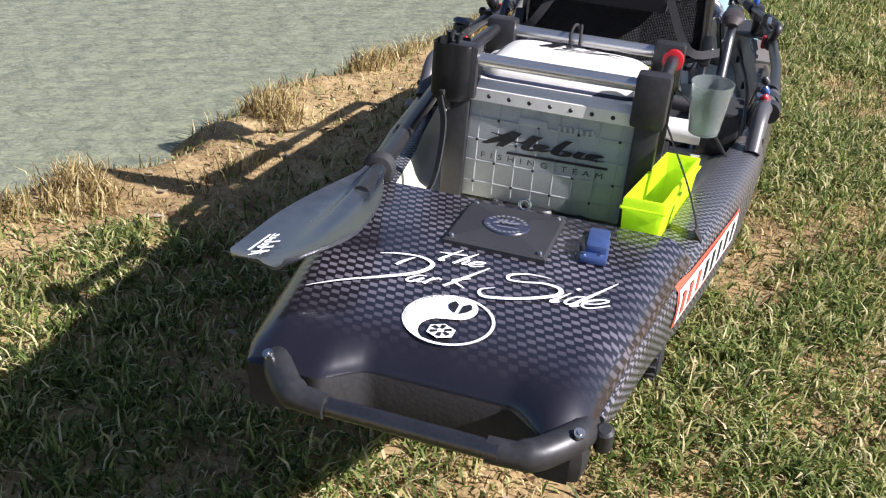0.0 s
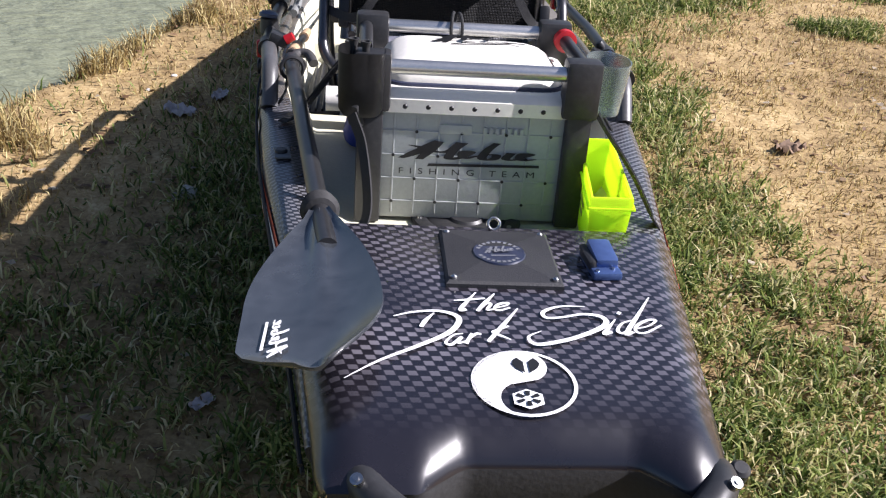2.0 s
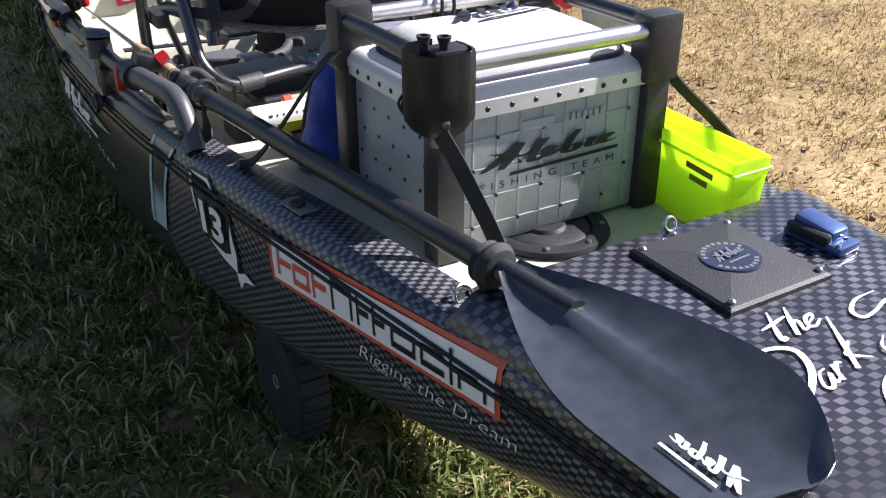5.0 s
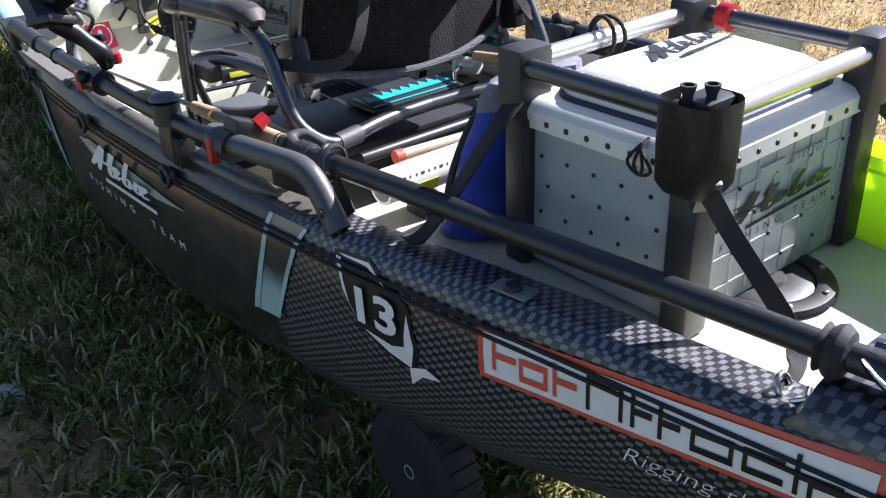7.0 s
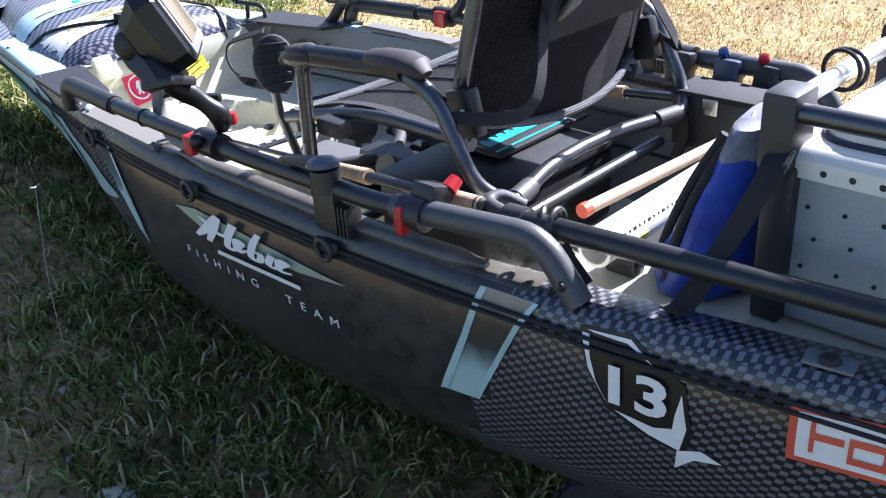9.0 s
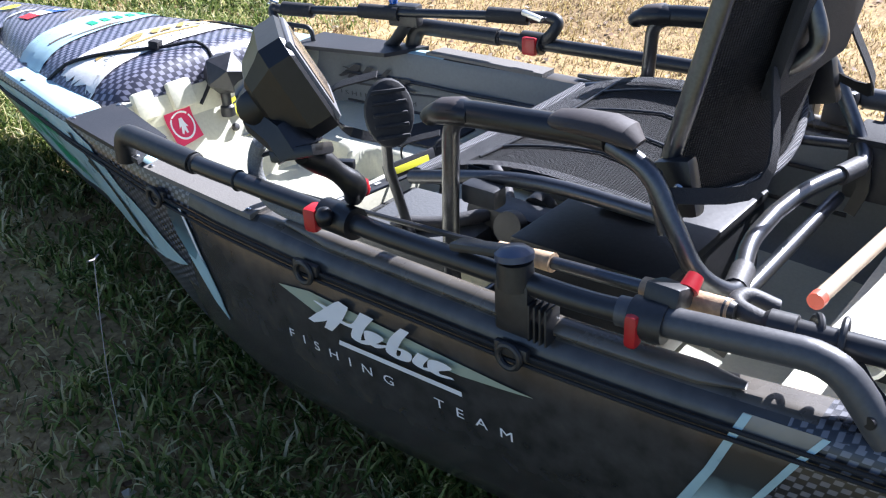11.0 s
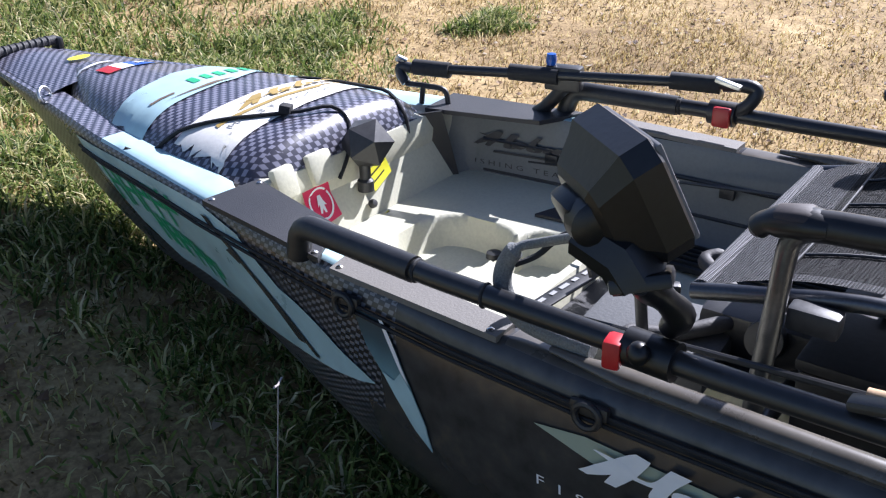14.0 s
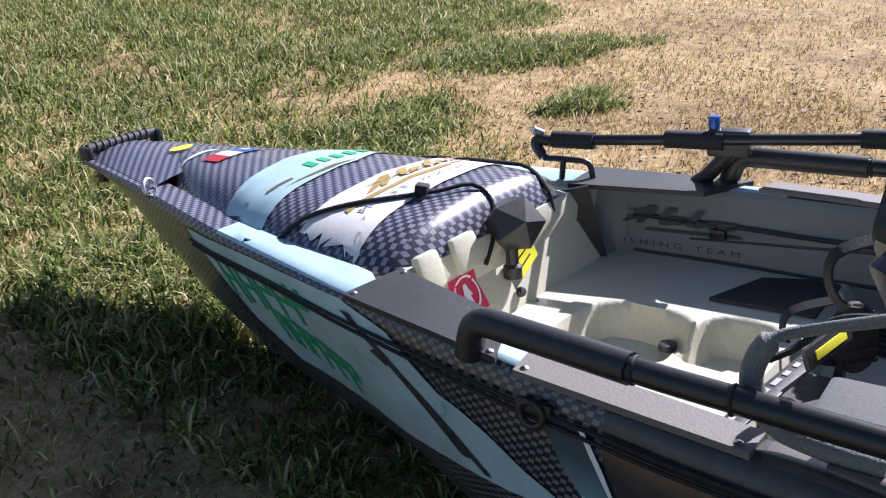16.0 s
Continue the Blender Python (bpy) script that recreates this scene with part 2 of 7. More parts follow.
M_FADE = fading_print("teal_to_bronze_print", 0.20, 0.40, [(0.0, (0.42, 0.57, 0.58)), (0.28, (0.36, 0.50, 0.51)), (0.52, (0.04, 0.045, 0.045)), (0.75, (0.05, 0.042, 0.034)), (1.0, (0.30, 0.27, 0.22))])
M_FANG = fading_print("teal_to_black_print", 0.18, 0.40, [(0.0, (0.50, 0.64, 0.66)), (0.35, (0.22, 0.38, 0.42)), (0.7, (0.05, 0.09, 0.11)), (1.0, (0.03, 0.035, 0.04))])
M_SAGE = surface("sage_print", (0.33, 0.38, 0.29), 0.35, vary=0.15, grain=20, bump=0.02)
M_TAN = surface("cream_moulded_plastic", (0.52, 0.505, 0.39), 0.45, vary=0.1, grain=160, bump=0.18, stain=6, dust=(0.56, 0.535, 0.40))
# grey for small parts and letters; also paints the shade on the far cockpit wall
M_GREY_AND_SHADE = surface("grey_plastic_and_wall_shade", (0.15, 0.16, 0.16), 0.5, vary=0.12, grain=160, bump=0.15)
M_WHITE = surface("white_print", (0.80, 0.80, 0.80), 0.4, vary=0.06, grain=50, bump=0.03)
M_OFFW = surface("off_white_vinyl", (0.72, 0.70, 0.64), 0.5, vary=0.07, grain=110, bump=0.15, stain=7)
M_RED = surface("red_print", (0.62, 0.10, 0.055), 0.4, vary=0.12, grain=40, bump=0.03)
M_REDP = surface("red_plastic", (0.42, 0.01, 0.015), 0.35, vary=0.12, grain=40, bump=0.03)
M_PINK = surface("crimson_print", (0.62, 0.03, 0.09), 0.4, vary=0.08, grain=40, bump=0.02)
M_YEL = surface("yellow_print", (0.75, 0.70, 0.03), 0.4, vary=0.08, grain=40, bump=0.02)
M_GOLD = surface("gold_print", (0.36, 0.25, 0.07), 0.4, vary=0.2, grain=40, bump=0.02)
M_GREEN_P = surface("green_print", (0.03, 0.36, 0.16), 0.4, vary=0.15, grain=40, bump=0.02)
M_BLACKP = surface("black_plastic", (0.018, 0.018, 0.019), 0.42, vary=0.3, grain=120, bump=0.12, stain=8, dust=(0.05, 0.048, 0.044))
M_BLACKG = surface("deep_black_plastic", (0.007, 0.007, 0.008), 0.36, vary=0.3, grain=120, bump=0.1)
M_BLACKM = surface("black_print", (0.012, 0.012, 0.013), 0.4, vary=0.2, grain=60, bump=0.02)
M_PLATE = surface("textured_black_pad", (0.020, 0.020, 0.022), 0.55, vary=0.25, grain=420, bump=0.3, stain=5, dust=(0.04, 0.038, 0.036))
M_RUBBER = surface("black_rubber", (0.015, 0.015, 0.016), 0.75, vary=0.3, grain=140, bump=0.3, dust=(0.05, 0.045, 0.035))
M_GREYR = surface("grey_rubber_arm", (0.045, 0.043, 0.043), 0.6, vary=0.2, grain=220, bump=0.3)
M_BROWNR = surface("brown_rubber_pad", (0.035, 0.027, 0.025), 0.6, vary=0.2, grain=160, bump=0.1)
M_TUBE = surface("dark_anodised_tube", (0.11, 0.11, 0.115), 0.32, metal=0.9, vary=0.2, grain=200, bump=0.05)
M_CAST = surface("dark_cast_elbow", (0.07, 0.07, 0.073), 0.4, vary=0.2, grain=160, bump=0.12)
M_ALU = surface("brushed_aluminium", (0.62, 0.62, 0.61), 0.32, metal=0.95, vary=0.1, grain=200, bump=0.05)
M_STEEL = surface("steel", (0.55, 0.55, 0.54), 0.25, metal=1.0, vary=0.1, grain=200, bump=0.05)
M_CRATE = surface("grey_crate_plastic", (0.36, 0.38, 0.37), 0.48, vary=0.1, grain=150, bump=0.15, stain=6)
M_BLADE = surface("smoke_grey_blade", (0.032, 0.036, 0.042), 0.24, vary=0.3, grain=40, bump=0.05, stain=7, coat=0.6, dust=(0.045, 0.048, 0.052))
M_SHAFT = surface("black_shaft", (0.02, 0.02, 0.021), 0.3, vary=0.3, grain=90, bump=0.06)
M_WEB = surface("black_webbing", (0.014, 0.014, 0.015), 0.8, vary=0.3, grain=500, bump=0.6)
M_CORK = surface("cork", (0.42, 0.29, 0.17), 0.8, vary=0.35, grain=120, bump=0.5, stain=30)
M_BLUEBAG = surface("blue_nylon", (0.015, 0.045, 0.32), 0.5, vary=0.45, grain=30, bump=1.0, stain=9)
M_BLUE = surface("blue_plastic", (0.02, 0.10, 0.42), 0.3, vary=0.15, grain=60, bump=0.04)
M_CAPB = surface("blue_grey_cap", (0.05, 0.065, 0.105), 0.35, vary=0.2, grain=80, bump=0.05)
M_BLUEA = surface("blue_anodised", (0.08, 0.13, 0.30), 0.28, metal=0.6, vary=0.2, grain=60, bump=0.04)
M_CYAN = surface("cyan_print", (0.03, 0.42, 0.52), 0.4, vary=0.1, grain=60, bump=0.03)
M_NEON = glow_through("fluorescent_lime_plastic", (0.80, 0.98, 0.02))
M_SMOKE = clear_plastic("frosted_clear_plastic", (0.50, 0.57, 0.55), 0.2, 0.85)
M_SEATM = mesh_cloth("seat_mesh", (0.024, 0.024, 0.026))
M_SEATG = mesh_cloth("heather_trim", (0.20, 0.20, 0.21))
M_SCREEN = surface("glossy_screen", (0.16, 0.13, 0.10), 0.08, vary=0.2, grain=6, bump=0.0)
M_SILVERP = surface("silver_plastic", (0.34, 0.34, 0.34), 0.4, vary=0.1, grain=90, bump=0.05)
M_BRAID = surface("grey_braided_sleeve", (0.16, 0.165, 0.16), 0.6, vary=0.6, grain=420, bump=0.8)

# ---------- builders ----------
# the kayak lies bow down: its stern on a cart, its bow on the ground
PITCH = -5.2
KAYAK = pose(0, 0, 0.32, PITCH)


def finish(bm, name, material, smooth=True, angle=38):
    bmesh.ops.recalc_face_normals(bm, faces=bm.faces)
    uv = bm.loops.layers.uv.verify()
    for f in bm.faces:
        n = f.normal
        ax, ay, az = abs(n.x), abs(n.y), abs(n.z)
        for lp in f.loops:
            c = lp.vert.co
            if az >= ax and az >= ay * 0.9:
                lp[uv].uv = (c.x, c.y)
            elif ax >= ay:
                lp[uv].uv = (c.y, c.z)
            else:
                lp[uv].uv = (c.x, c.z)
        f.smooth = smooth
    me = bpy.data.meshes.new(name)
    bm.to_mesh(me)
    bm.free()
    if smooth:
        me.set_sharp_from_angle(angle=radians(angle))
    for m in (material if isinstance(material, (list, tuple)) else [material]):
        me.materials.append(m)
    return me


def thing(name, label, category, base=(0, 0, 0), group="", on_kayak=True, kind=""):
    """An empty at the thing's base; its parts are built in the kayak's own coordinates."""
    ob = new(name)
    ob.empty_display_size = 0.05
    ob.matrix_world = (KAYAK if on_kayak else Matrix()) @ Matrix.Translation(base)
    ob["base"] = base
    return tagged(ob, label, category, group, kind)


def part(name, bm, material, parent, label="", smooth=True, angle=38):
    me = finish(bm, name, material, smooth, angle)
    ob = new(name, me)
    ob.parent = parent
    if "base" in parent:
        ob.matrix_parent_inverse = Matrix.Translation(-Vector(parent["base"]))
    if label:
        ob["label"] = label
    return ob


def join_into(bm, other):
    me = bpy.data.meshes.new("tmp")
    other.to_mesh(me)
    other.free()
    bm.from_mesh(me)
    bpy.data.meshes.remove(me)
    return bm


def box(c, s, bevel=0.004, rot=(0, 0, 0), seg=2):
    bm = bmesh.new()
    bmesh.ops.create_cube(bm, size=1, matrix=Matrix.Diagonal((*s, 1)))
    if bevel:
        bmesh.ops.bevel(bm, geom=bm.edges[:], offset=min(bevel, min(s) * 0.45), segments=seg, affect='EDGES', profile=0.6)
    bm.transform(pose(*c, *rot))
    return bm


def smooth_path(pts, n=6):
    """Rounded run through the points."""
    p = [Vector(q) for q in pts]
    p = [p[0] * 2 - p[1]] + p + [p[-1] * 2 - p[-2]]
    out = []
    for i in range(1, len(p) - 2):
        for k in range(n):
            t = k / n
            a, b, c, d = p[i - 1], p[i], p[i + 1], p[i + 2]
            out.append(0.5 * (2 * b + (c - a) * t + (2 * a - 5 * b + 4 * c - d) * t * t + (3 * b - a - 3 * c + d) * t ** 3))
    out.append(p[-2].copy())
    return out


def bent(pts, r=0.03, n=5):
    """Straight runs with rounded corners of radius r."""
    p = [Vector(q) for q in pts]
    out = [p[0]]
    for i in range(1, len(p) - 1):
        a, b, c = p[i - 1], p[i], p[i + 1]
        ra = min(r, (a - b).length * 0.48, (c - b).length * 0.48)
        s, e = b + (a - b).normalized() * ra, b + (c - b).normalized() * ra
        for k in range(n + 1):
            t = k / n
            out.append(s.lerp(b, t).lerp(b.lerp(e, t), t))
    out.append(p[-1])
    return out


def tube(pts, r, n=12, cap=True, flat=1.0, up=None):
    """A rod along pts; r is one radius or one for each point; flat squeezes it to a strap."""
    pts = [Vector(q) for q in pts]
    bm = bmesh.new()
    rings = []
    side = None
    for i, q in enumerate(pts):
        d = (pts[min(i + 1, len(pts) - 1)] - pts[max(i - 1, 0)]).normalized()
        if side is None:
            ref = Vector(up) if up else (Vector((0, 0, 1)) if abs(d.z) < 0.9 else Vector((0, 1, 0)))
            side = d.cross(ref).normalized()
        else:
            side = (side - d * side.dot(d)).normalized()
        top = side.cross(d).normalized()
        rr = r[i] if isinstance(r, (list, tuple)) else r
        rings.append([bm.verts.new(q + side * math.cos(2 * math.pi * k / n) * rr + top * math.sin(2 * math.pi * k / n) * rr * flat) for k in range(n)])
    for a, b in zip(rings, rings[1:]):
        for k in range(n):
            bm.faces.new((a[k], a[(k + 1) % n], b[(k + 1) % n], b[k]))
    if cap:
        bm.faces.new(rings[0])
        bm.faces.new(rings[-1])
    return bm


def strap(pts, width, thick=0.003, up=(0, 0, 1)):
    """Flat webbing along pts; up is the direction that its face looks to."""
    pts = [Vector(q) for q in pts]
    bm = bmesh.new()
    rings = []
    for i, q in enumerate(pts):
        d = (pts[min(i + 1, len(pts) - 1)] - pts[max(i - 1, 0)]).normalized()
        u = Vector(up)
        u = (u - d * u.dot(d)).normalized()
        s = d.cross(u)
        rings.append([bm.verts.new(q + s * a * width / 2 + u * b * thick / 2) for a, b in ((-1, -1), (1, -1), (1, 1), (-1, 1))])
    for a, b in zip(rings, rings[1:]):
        for k in range(4):
            bm.faces.new((a[k], a[(k + 1) % 4], b[(k + 1) % 4], b[k]))
    bm.faces.new(rings[0])
    bm.faces.new(rings[-1])
    return bm


def lathe(prof, n=24, m=None):
    """Turned shape: (radius, height) pairs about z, then the pose m."""
    bm = bmesh.new()
    rings = [[bm.verts.new((r * math.cos(2 * math.pi * k / n), r * math.sin(2 * math.pi * k / n), z)) for k in range(n)] for r, z in prof]
    for a, b in zip(rings, rings[1:]):
        for k in range(n):
            bm.faces.new((a[k], a[(k + 1) % n], b[(k + 1) % n], b[k]))
    if prof[0][0] > 1e-5:
        bm.faces.new(rings[0])
    if prof[-1][0] > 1e-5:
        bm.faces.new(rings[-1])
    bmesh.ops.remove_doubles(bm, verts=bm.verts, dist=1e-6)
    if m is not None:
        bm.transform(m)
    return bm


def ring(c, big, small, rot=(0, 0, 0), n=24, k=8):
    bm = bmesh.new()
    rows = [[bm.verts.new(((big + small * math.cos(b)) * math.cos(a), (big + small * math.cos(b)) * math.sin(a), small * math.sin(b)))
             for b in [2 * math.pi * j / k for j in range(k)]] for a in [2 * math.pi * i / n for i in range(n)]]
    for i in range(n):
        for j in range(k):
            bm.faces.new((rows[i][j], rows[(i + 1) % n][j], rows[(i + 1) % n][(j + 1) % k], rows[i][(j + 1) % k]))
    bm.transform(pose(*c, *rot))
    return bm


def loft(sections, close=False, caps=True):
    bm = bmesh.new()
    rings = [[bm.verts.new(q) for q in s] for s in sections]
    for a, b in zip(rings, rings[1:]):
        for k in range(len(a) if close else len(a) - 1):
            bm.faces.new((a[k], a[(k + 1) % len(a)], b[(k + 1) % len(a)], b[k]))
    if caps and close:
        bm.faces.new(rings[0])
        bm.faces.new(rings[-1])
    return bm


def flat_poly(loops):
    """Flat outlines in u, v (each one filled)."""
    bm = bmesh.new()
    for lp in loops:
        f = bm.faces.new([bm.verts.new((u, v, 0)) for u, v in lp])
    bmesh.ops.triangulate(bm, faces=bm.faces[:])
    return bm


def text_mesh(body, size, shear=0.0, bold=0.0, spacing=1.0):
    cu = bpy.data.curves.new("words", 'FONT')
    cu.body, cu.size, cu.shear, cu.offset, cu.space_character = body, size, shear, bold, spacing
    cu.resolution_u = 3
    ob = bpy.data.objects.new("words", cu)
    scene.collection.objects.link(ob)
    bpy.context.view_layer.update()
    me = bpy.data.meshes.new_from_object(ob.evaluated_get(bpy.context.evaluated_depsgraph_get()))
    bm = bmesh.new()
    bm.from_mesh(me)
    bpy.data.objects.remove(ob)
    bpy.data.meshes.remove(me)
    bpy.data.curves.remove(cu)
    return bm


def spread(bm):
    xs = [v.co.x for v in bm.verts]
    ys = [v.co.y for v in bm.verts]
    return min(xs), max(xs), min(ys), max(ys)


def fit_box(bm, u0, u1, v0, v1):
    a, b, c, d = spread(bm)
    for v in bm.verts:
        v.co.x = u0 + (v.co.x - a) / (b - a) * (u1 - u0)
        v.co.y = v0 + (v.co.y - c) / (d - c) * (v1 - v0)
    return bm


def conform(bm, onto, step=0.04, turn=1):
    """Cut a flat print at even steps and lay it on a curved surface."""
    a, b, c, d = spread(bm)
    for k in range(1, int((b - a) / step) + 1):
        bmesh.ops.bisect_plane(bm, geom=bm.verts[:] + bm.edges[:] + bm.faces[:], plane_co=(a + k * step, 0, 0), plane_no=(1, 0, 0))
    for k in range(1, int((d - c) / step) + 1):
        bmesh.ops.bisect_plane(bm, geom=bm.verts[:] + bm.edges[:] + bm.faces[:], plane_co=(0, c + k * step, 0), plane_no=(0, 1, 0))
    for v in bm.verts:
        x, y, h = v.co
        q = onto(x, y)
        if h:
            q = q + (onto(x + 0.001, y) - q).cross(onto(x, y + 0.001) - q).normalized() * h * turn
        v.co = q
    return bm


def swash(pts, widths):
    """A brush stroke through pts with changing width."""
    p = smooth_path([(x, y, 0) for x, y in pts], 5)
    ws = np.interp(np.linspace(0, 1, len(p)), np.linspace(0, 1, len(widths)), widths)
    bm = bmesh.new()
    rows = []
    for i, q in enumerate(p):
        d = (p[min(i + 1, len(p) - 1)] - p[max(i - 1, 0)]).normalized()
        s = Vector((-d.y, d.x, 0)) * ws[i] / 2
        s.z = 0.00003 * i
        rows.append((bm.verts.new(q + s), bm.verts.new(q + Vector((-s.x, -s.y, s.z)))))
    for a, b in zip(rows, rows[1:]):
        bm.faces.new((a[0], a[1], b[1], b[0]))
    return bm


def raised(bm, h):
    for v in bm.verts:
        v.co.z += h
    return bm


def swoosh(u0, u1, v0, v1, fat=1.0):
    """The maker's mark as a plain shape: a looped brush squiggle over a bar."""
    f = 0.07 * fat
    bm = swash([(0.0, 0.30), (0.10, 0.52), (0.26, 0.98), (0.20, 0.62), (0.13, 0.28)], [0.05, f * 1.4, f, f * 1.3, f * 0.8])
    join_into(bm, raised(swash([(0.05, 0.80), (0.16, 0.72), (0.22, 0.60), (0.34, 0.62), (0.43, 0.96)], [0.02, f * 1.3, f * 0.9, f, f * 1.3]), 0.0007))
    join_into(bm, raised(swash([(0.43, 0.96), (0.37, 0.66), (0.34, 0.36), (0.42, 0.40), (0.50, 0.62), (0.44, 0.62), (0.45, 0.40), (0.53, 0.48), (0.60, 0.55)], [f * 1.3, f, f, f * 0.8, f, f, f, f * 0.5, f * 0.5]), 0.0014))
    join_into(bm, raised(swash([(0.68, 1.0), (0.61, 0.7), (0.58, 0.40), (0.66, 0.40), (0.68, 0.56), (0.62, 0.56)], [f * 0.8, f, f, f, f, f * 0.5]), 0.0021))
    join_into(bm, raised(swash([(0.79, 0.66), (0.75, 0.44), (0.80, 0.40), (0.88, 0.52), (0.93, 0.64), (0.86, 0.62), (0.86, 0.42), (0.97, 0.46)], [f, f, f * 0.7, f * 0.6, f, f, f, f * 0.4]), 0.0028))
    join_into(bm, flat_poly([[(0.20, 0.13), (0.19, 0.02), (1.0, 0.10), (1.0, 0.20)]]))
    bm.verts.ensure_lookup_table()
    return fit_box(bm, u0, u1, v0, v1)


def letters(bm, onto, material, parent, label=""):
    """Each letter of a print as a mesh of its own."""
    todo, isles = set(bm.verts), []
    while todo:
        stack, isle = [todo.pop()], []
        while stack:
            v = stack.pop()
            isle.append(v)
            for e in v.link_edges:
                o = e.other_vert(v)
                if o in todo:
                    todo.remove(o)
                    stack.append(o)
        isles.append(isle)
    spans = sorted(([min(v.co.x for v in s), max(v.co.x for v in s), s] for s in isles), key=lambda q: q[0])
    groups = []
    for a, b, s in spans:
        if groups and a < groups[-1][1] - 0.25 * min(b - a, groups[-1][1] - groups[-1][0]):
            groups[-1][1] = max(b, groups[-1][1])
            groups[-1][2] += s
        else:
            groups.append([a, b, list(s)])
    for a, b, s in groups:
        own = set(s)
        one = bmesh.new()
        idx = {v: one.verts.new(v.co) for v in s}
        for f in bm.faces:
            if f.verts[0] in own:
                one.faces.new([idx[v] for v in f.verts])
        for v in one.verts:
            v.co = onto(v.co.x, v.co.y)
        part("letter", one, material, parent, label)
    bm.free()


def lerp_table(tab, y):
    ys, vs = [a for a, _ in tab], [b for _, b in tab]
    return float(np.interp(y, ys, vs))


def nz(x, y, s, seed=0):
    return noise.noise(Vector((x * s + seed * 7.3, y * s - seed * 3.1, seed * 1.7)))


# ---------- ground, pond ----------
SHORE = [(-30, -12.0), (-3, -3.0), (1.0, -2.1), (1.45, -1.84), (2.0, -1.56), (2.64, -1.56), (2.95, -1.42), (3.6, -1.16), (3.95, -1.08), (4.6, -0.75), (5.3, -0.2), (6.2, 0.3), (9, 1.7), (14, 4.0), (40, 16.0), (90, 40)]


def ground_z(x, y):
    d = lerp_table(SHORE, y) - x
    d += 0.10 * nz(x, y, 2.3, 3) + 0.05 * nz(x, y, 6, 4)
    k = min(1, max(0, (d + 0.16) / 0.30))
    z = -0.16 * k * k * (3 - 2 * k) - 0.35 * min(1, max(0, d - 0.1) / 1.5)
    z += 0.08 * math.exp(-((x + 0.15) / 0.6) ** 2 - ((y - 4.0) / 0.55) ** 2)
    return z + 0.016 * nz(x, y, 1.6, 1) + 0.008 * nz(x, y, 7, 2) + 0.004 * nz(x, y, 19, 5)


def grid_steps(lo, hi, fine, far):
    a = list(np.arange(lo, hi, fine))
    s, v = fine, hi
    while v < far:
        a.append(v)
        s *= 1.35
        v += s
    a.append(far)
    s, v = fine * 1.35, lo - fine
    while v > -far:
        a.insert(0, v)
        s *= 1.35
        v -= s
    a.insert(0, -far)
    return a


gx, gy = grid_steps(-2.3, 3.6, 0.045, 90), grid_steps(-0.6, 6.0, 0.045, 90)
gv = [(x, y, ground_z(x, y)) for y in gy for x in gx]
gn = len(gx)
gf = [(j * gn + i, j * gn + i + 1, (j + 1) * gn + i + 1, (j + 1) * gn + i) for j in range(len(gy) - 1) for i in range(gn - 1)]
me = bpy.data.meshes.new("ground")
me.from_pydata(gv, [], gf)
me.polygons.foreach_set("use_smooth", [True] * len(gf))
me.materials.append(M_DIRT)
tagged(new("ground", me), "trodden sandy dirt bank with worn grass sloping to a pond", "ground", kind="structure")

bm = bmesh.new()
bmesh.ops.create_grid(bm, x_segments=2, y_segments=2, size=1)
for v in bm.verts:
    v.co = (v.co.x * 90, v.co.y * 90, -0.115)
tagged(new("pond_water", finish(bm, "pond_water", M_WATER)), "murky green-grey pond water with small ripples", "water", kind="structure")


def blades(name, count, region, density, length, width, lean, material, label, seed, far=0.0):
    """A sheet of single blades, each a bent tapering strip of three triangles."""
    rng = np.random.default_rng(seed)
    verts, faces = [], []
    x0, x1, y0, y1 = region
    made = tries = 0
    while made < count and tries < count * 12:
        tries += 1
        x, y = rng.uniform(x0, x1), rng.uniform(y0, y1)
        d = density(x, y)
        if rng.random() > d:
            continue
        ln_ = length * rng.uniform(0.45, 1.25) * (0.6 + 0.5 * d)
        z = ground_z(x, y) - 0.003
        if z < -0.11:
            continue
        a = rng.uniform(0, 2 * math.pi)
        b = rng.uniform(0, 2 * math.pi)
        l = lean * rng.uniform(0.3, 1.4)
        dx, dy = math.cos(a), math.sin(a)
        wx, wy = math.cos(b) * width * 0.5, math.sin(b) * width * 0.5
        h1, h2 = ln_ * 0.6 * math.cos(l * 0.5), ln_ * (0.6 * math.cos(l * 0.5) + 0.4 * math.cos(min(1.5, l * 1.5)))
        o1, o2 = ln_ * 0.6 * math.sin(l * 0.5), ln_ * (0.6 * math.sin(l * 0.5) + 0.4 * math.sin(min(1.5, l * 1.5)))
        i = len(verts)
        verts += [(x - wx, y - wy, z), (x + wx, y + wy, z), (x + dx * o1 - wx * 0.8, y + dy * o1 - wy * 0.8, z + h1),
                  (x + dx * o1 + wx * 0.8, y + dy * o1 + wy * 0.8, z + h1), (x + dx * o2, y + dy * o2, z + h2)]
        faces += [(i, i + 1, i + 3, i + 2), (i + 2, i + 3, i + 4)]
        made += 1
    m = bpy.data.meshes.new(name)
    m.from_pydata(verts, [], faces)
    m.materials.append(material)
    return tagged(new(name, m), label, "grass", kind="stuff")


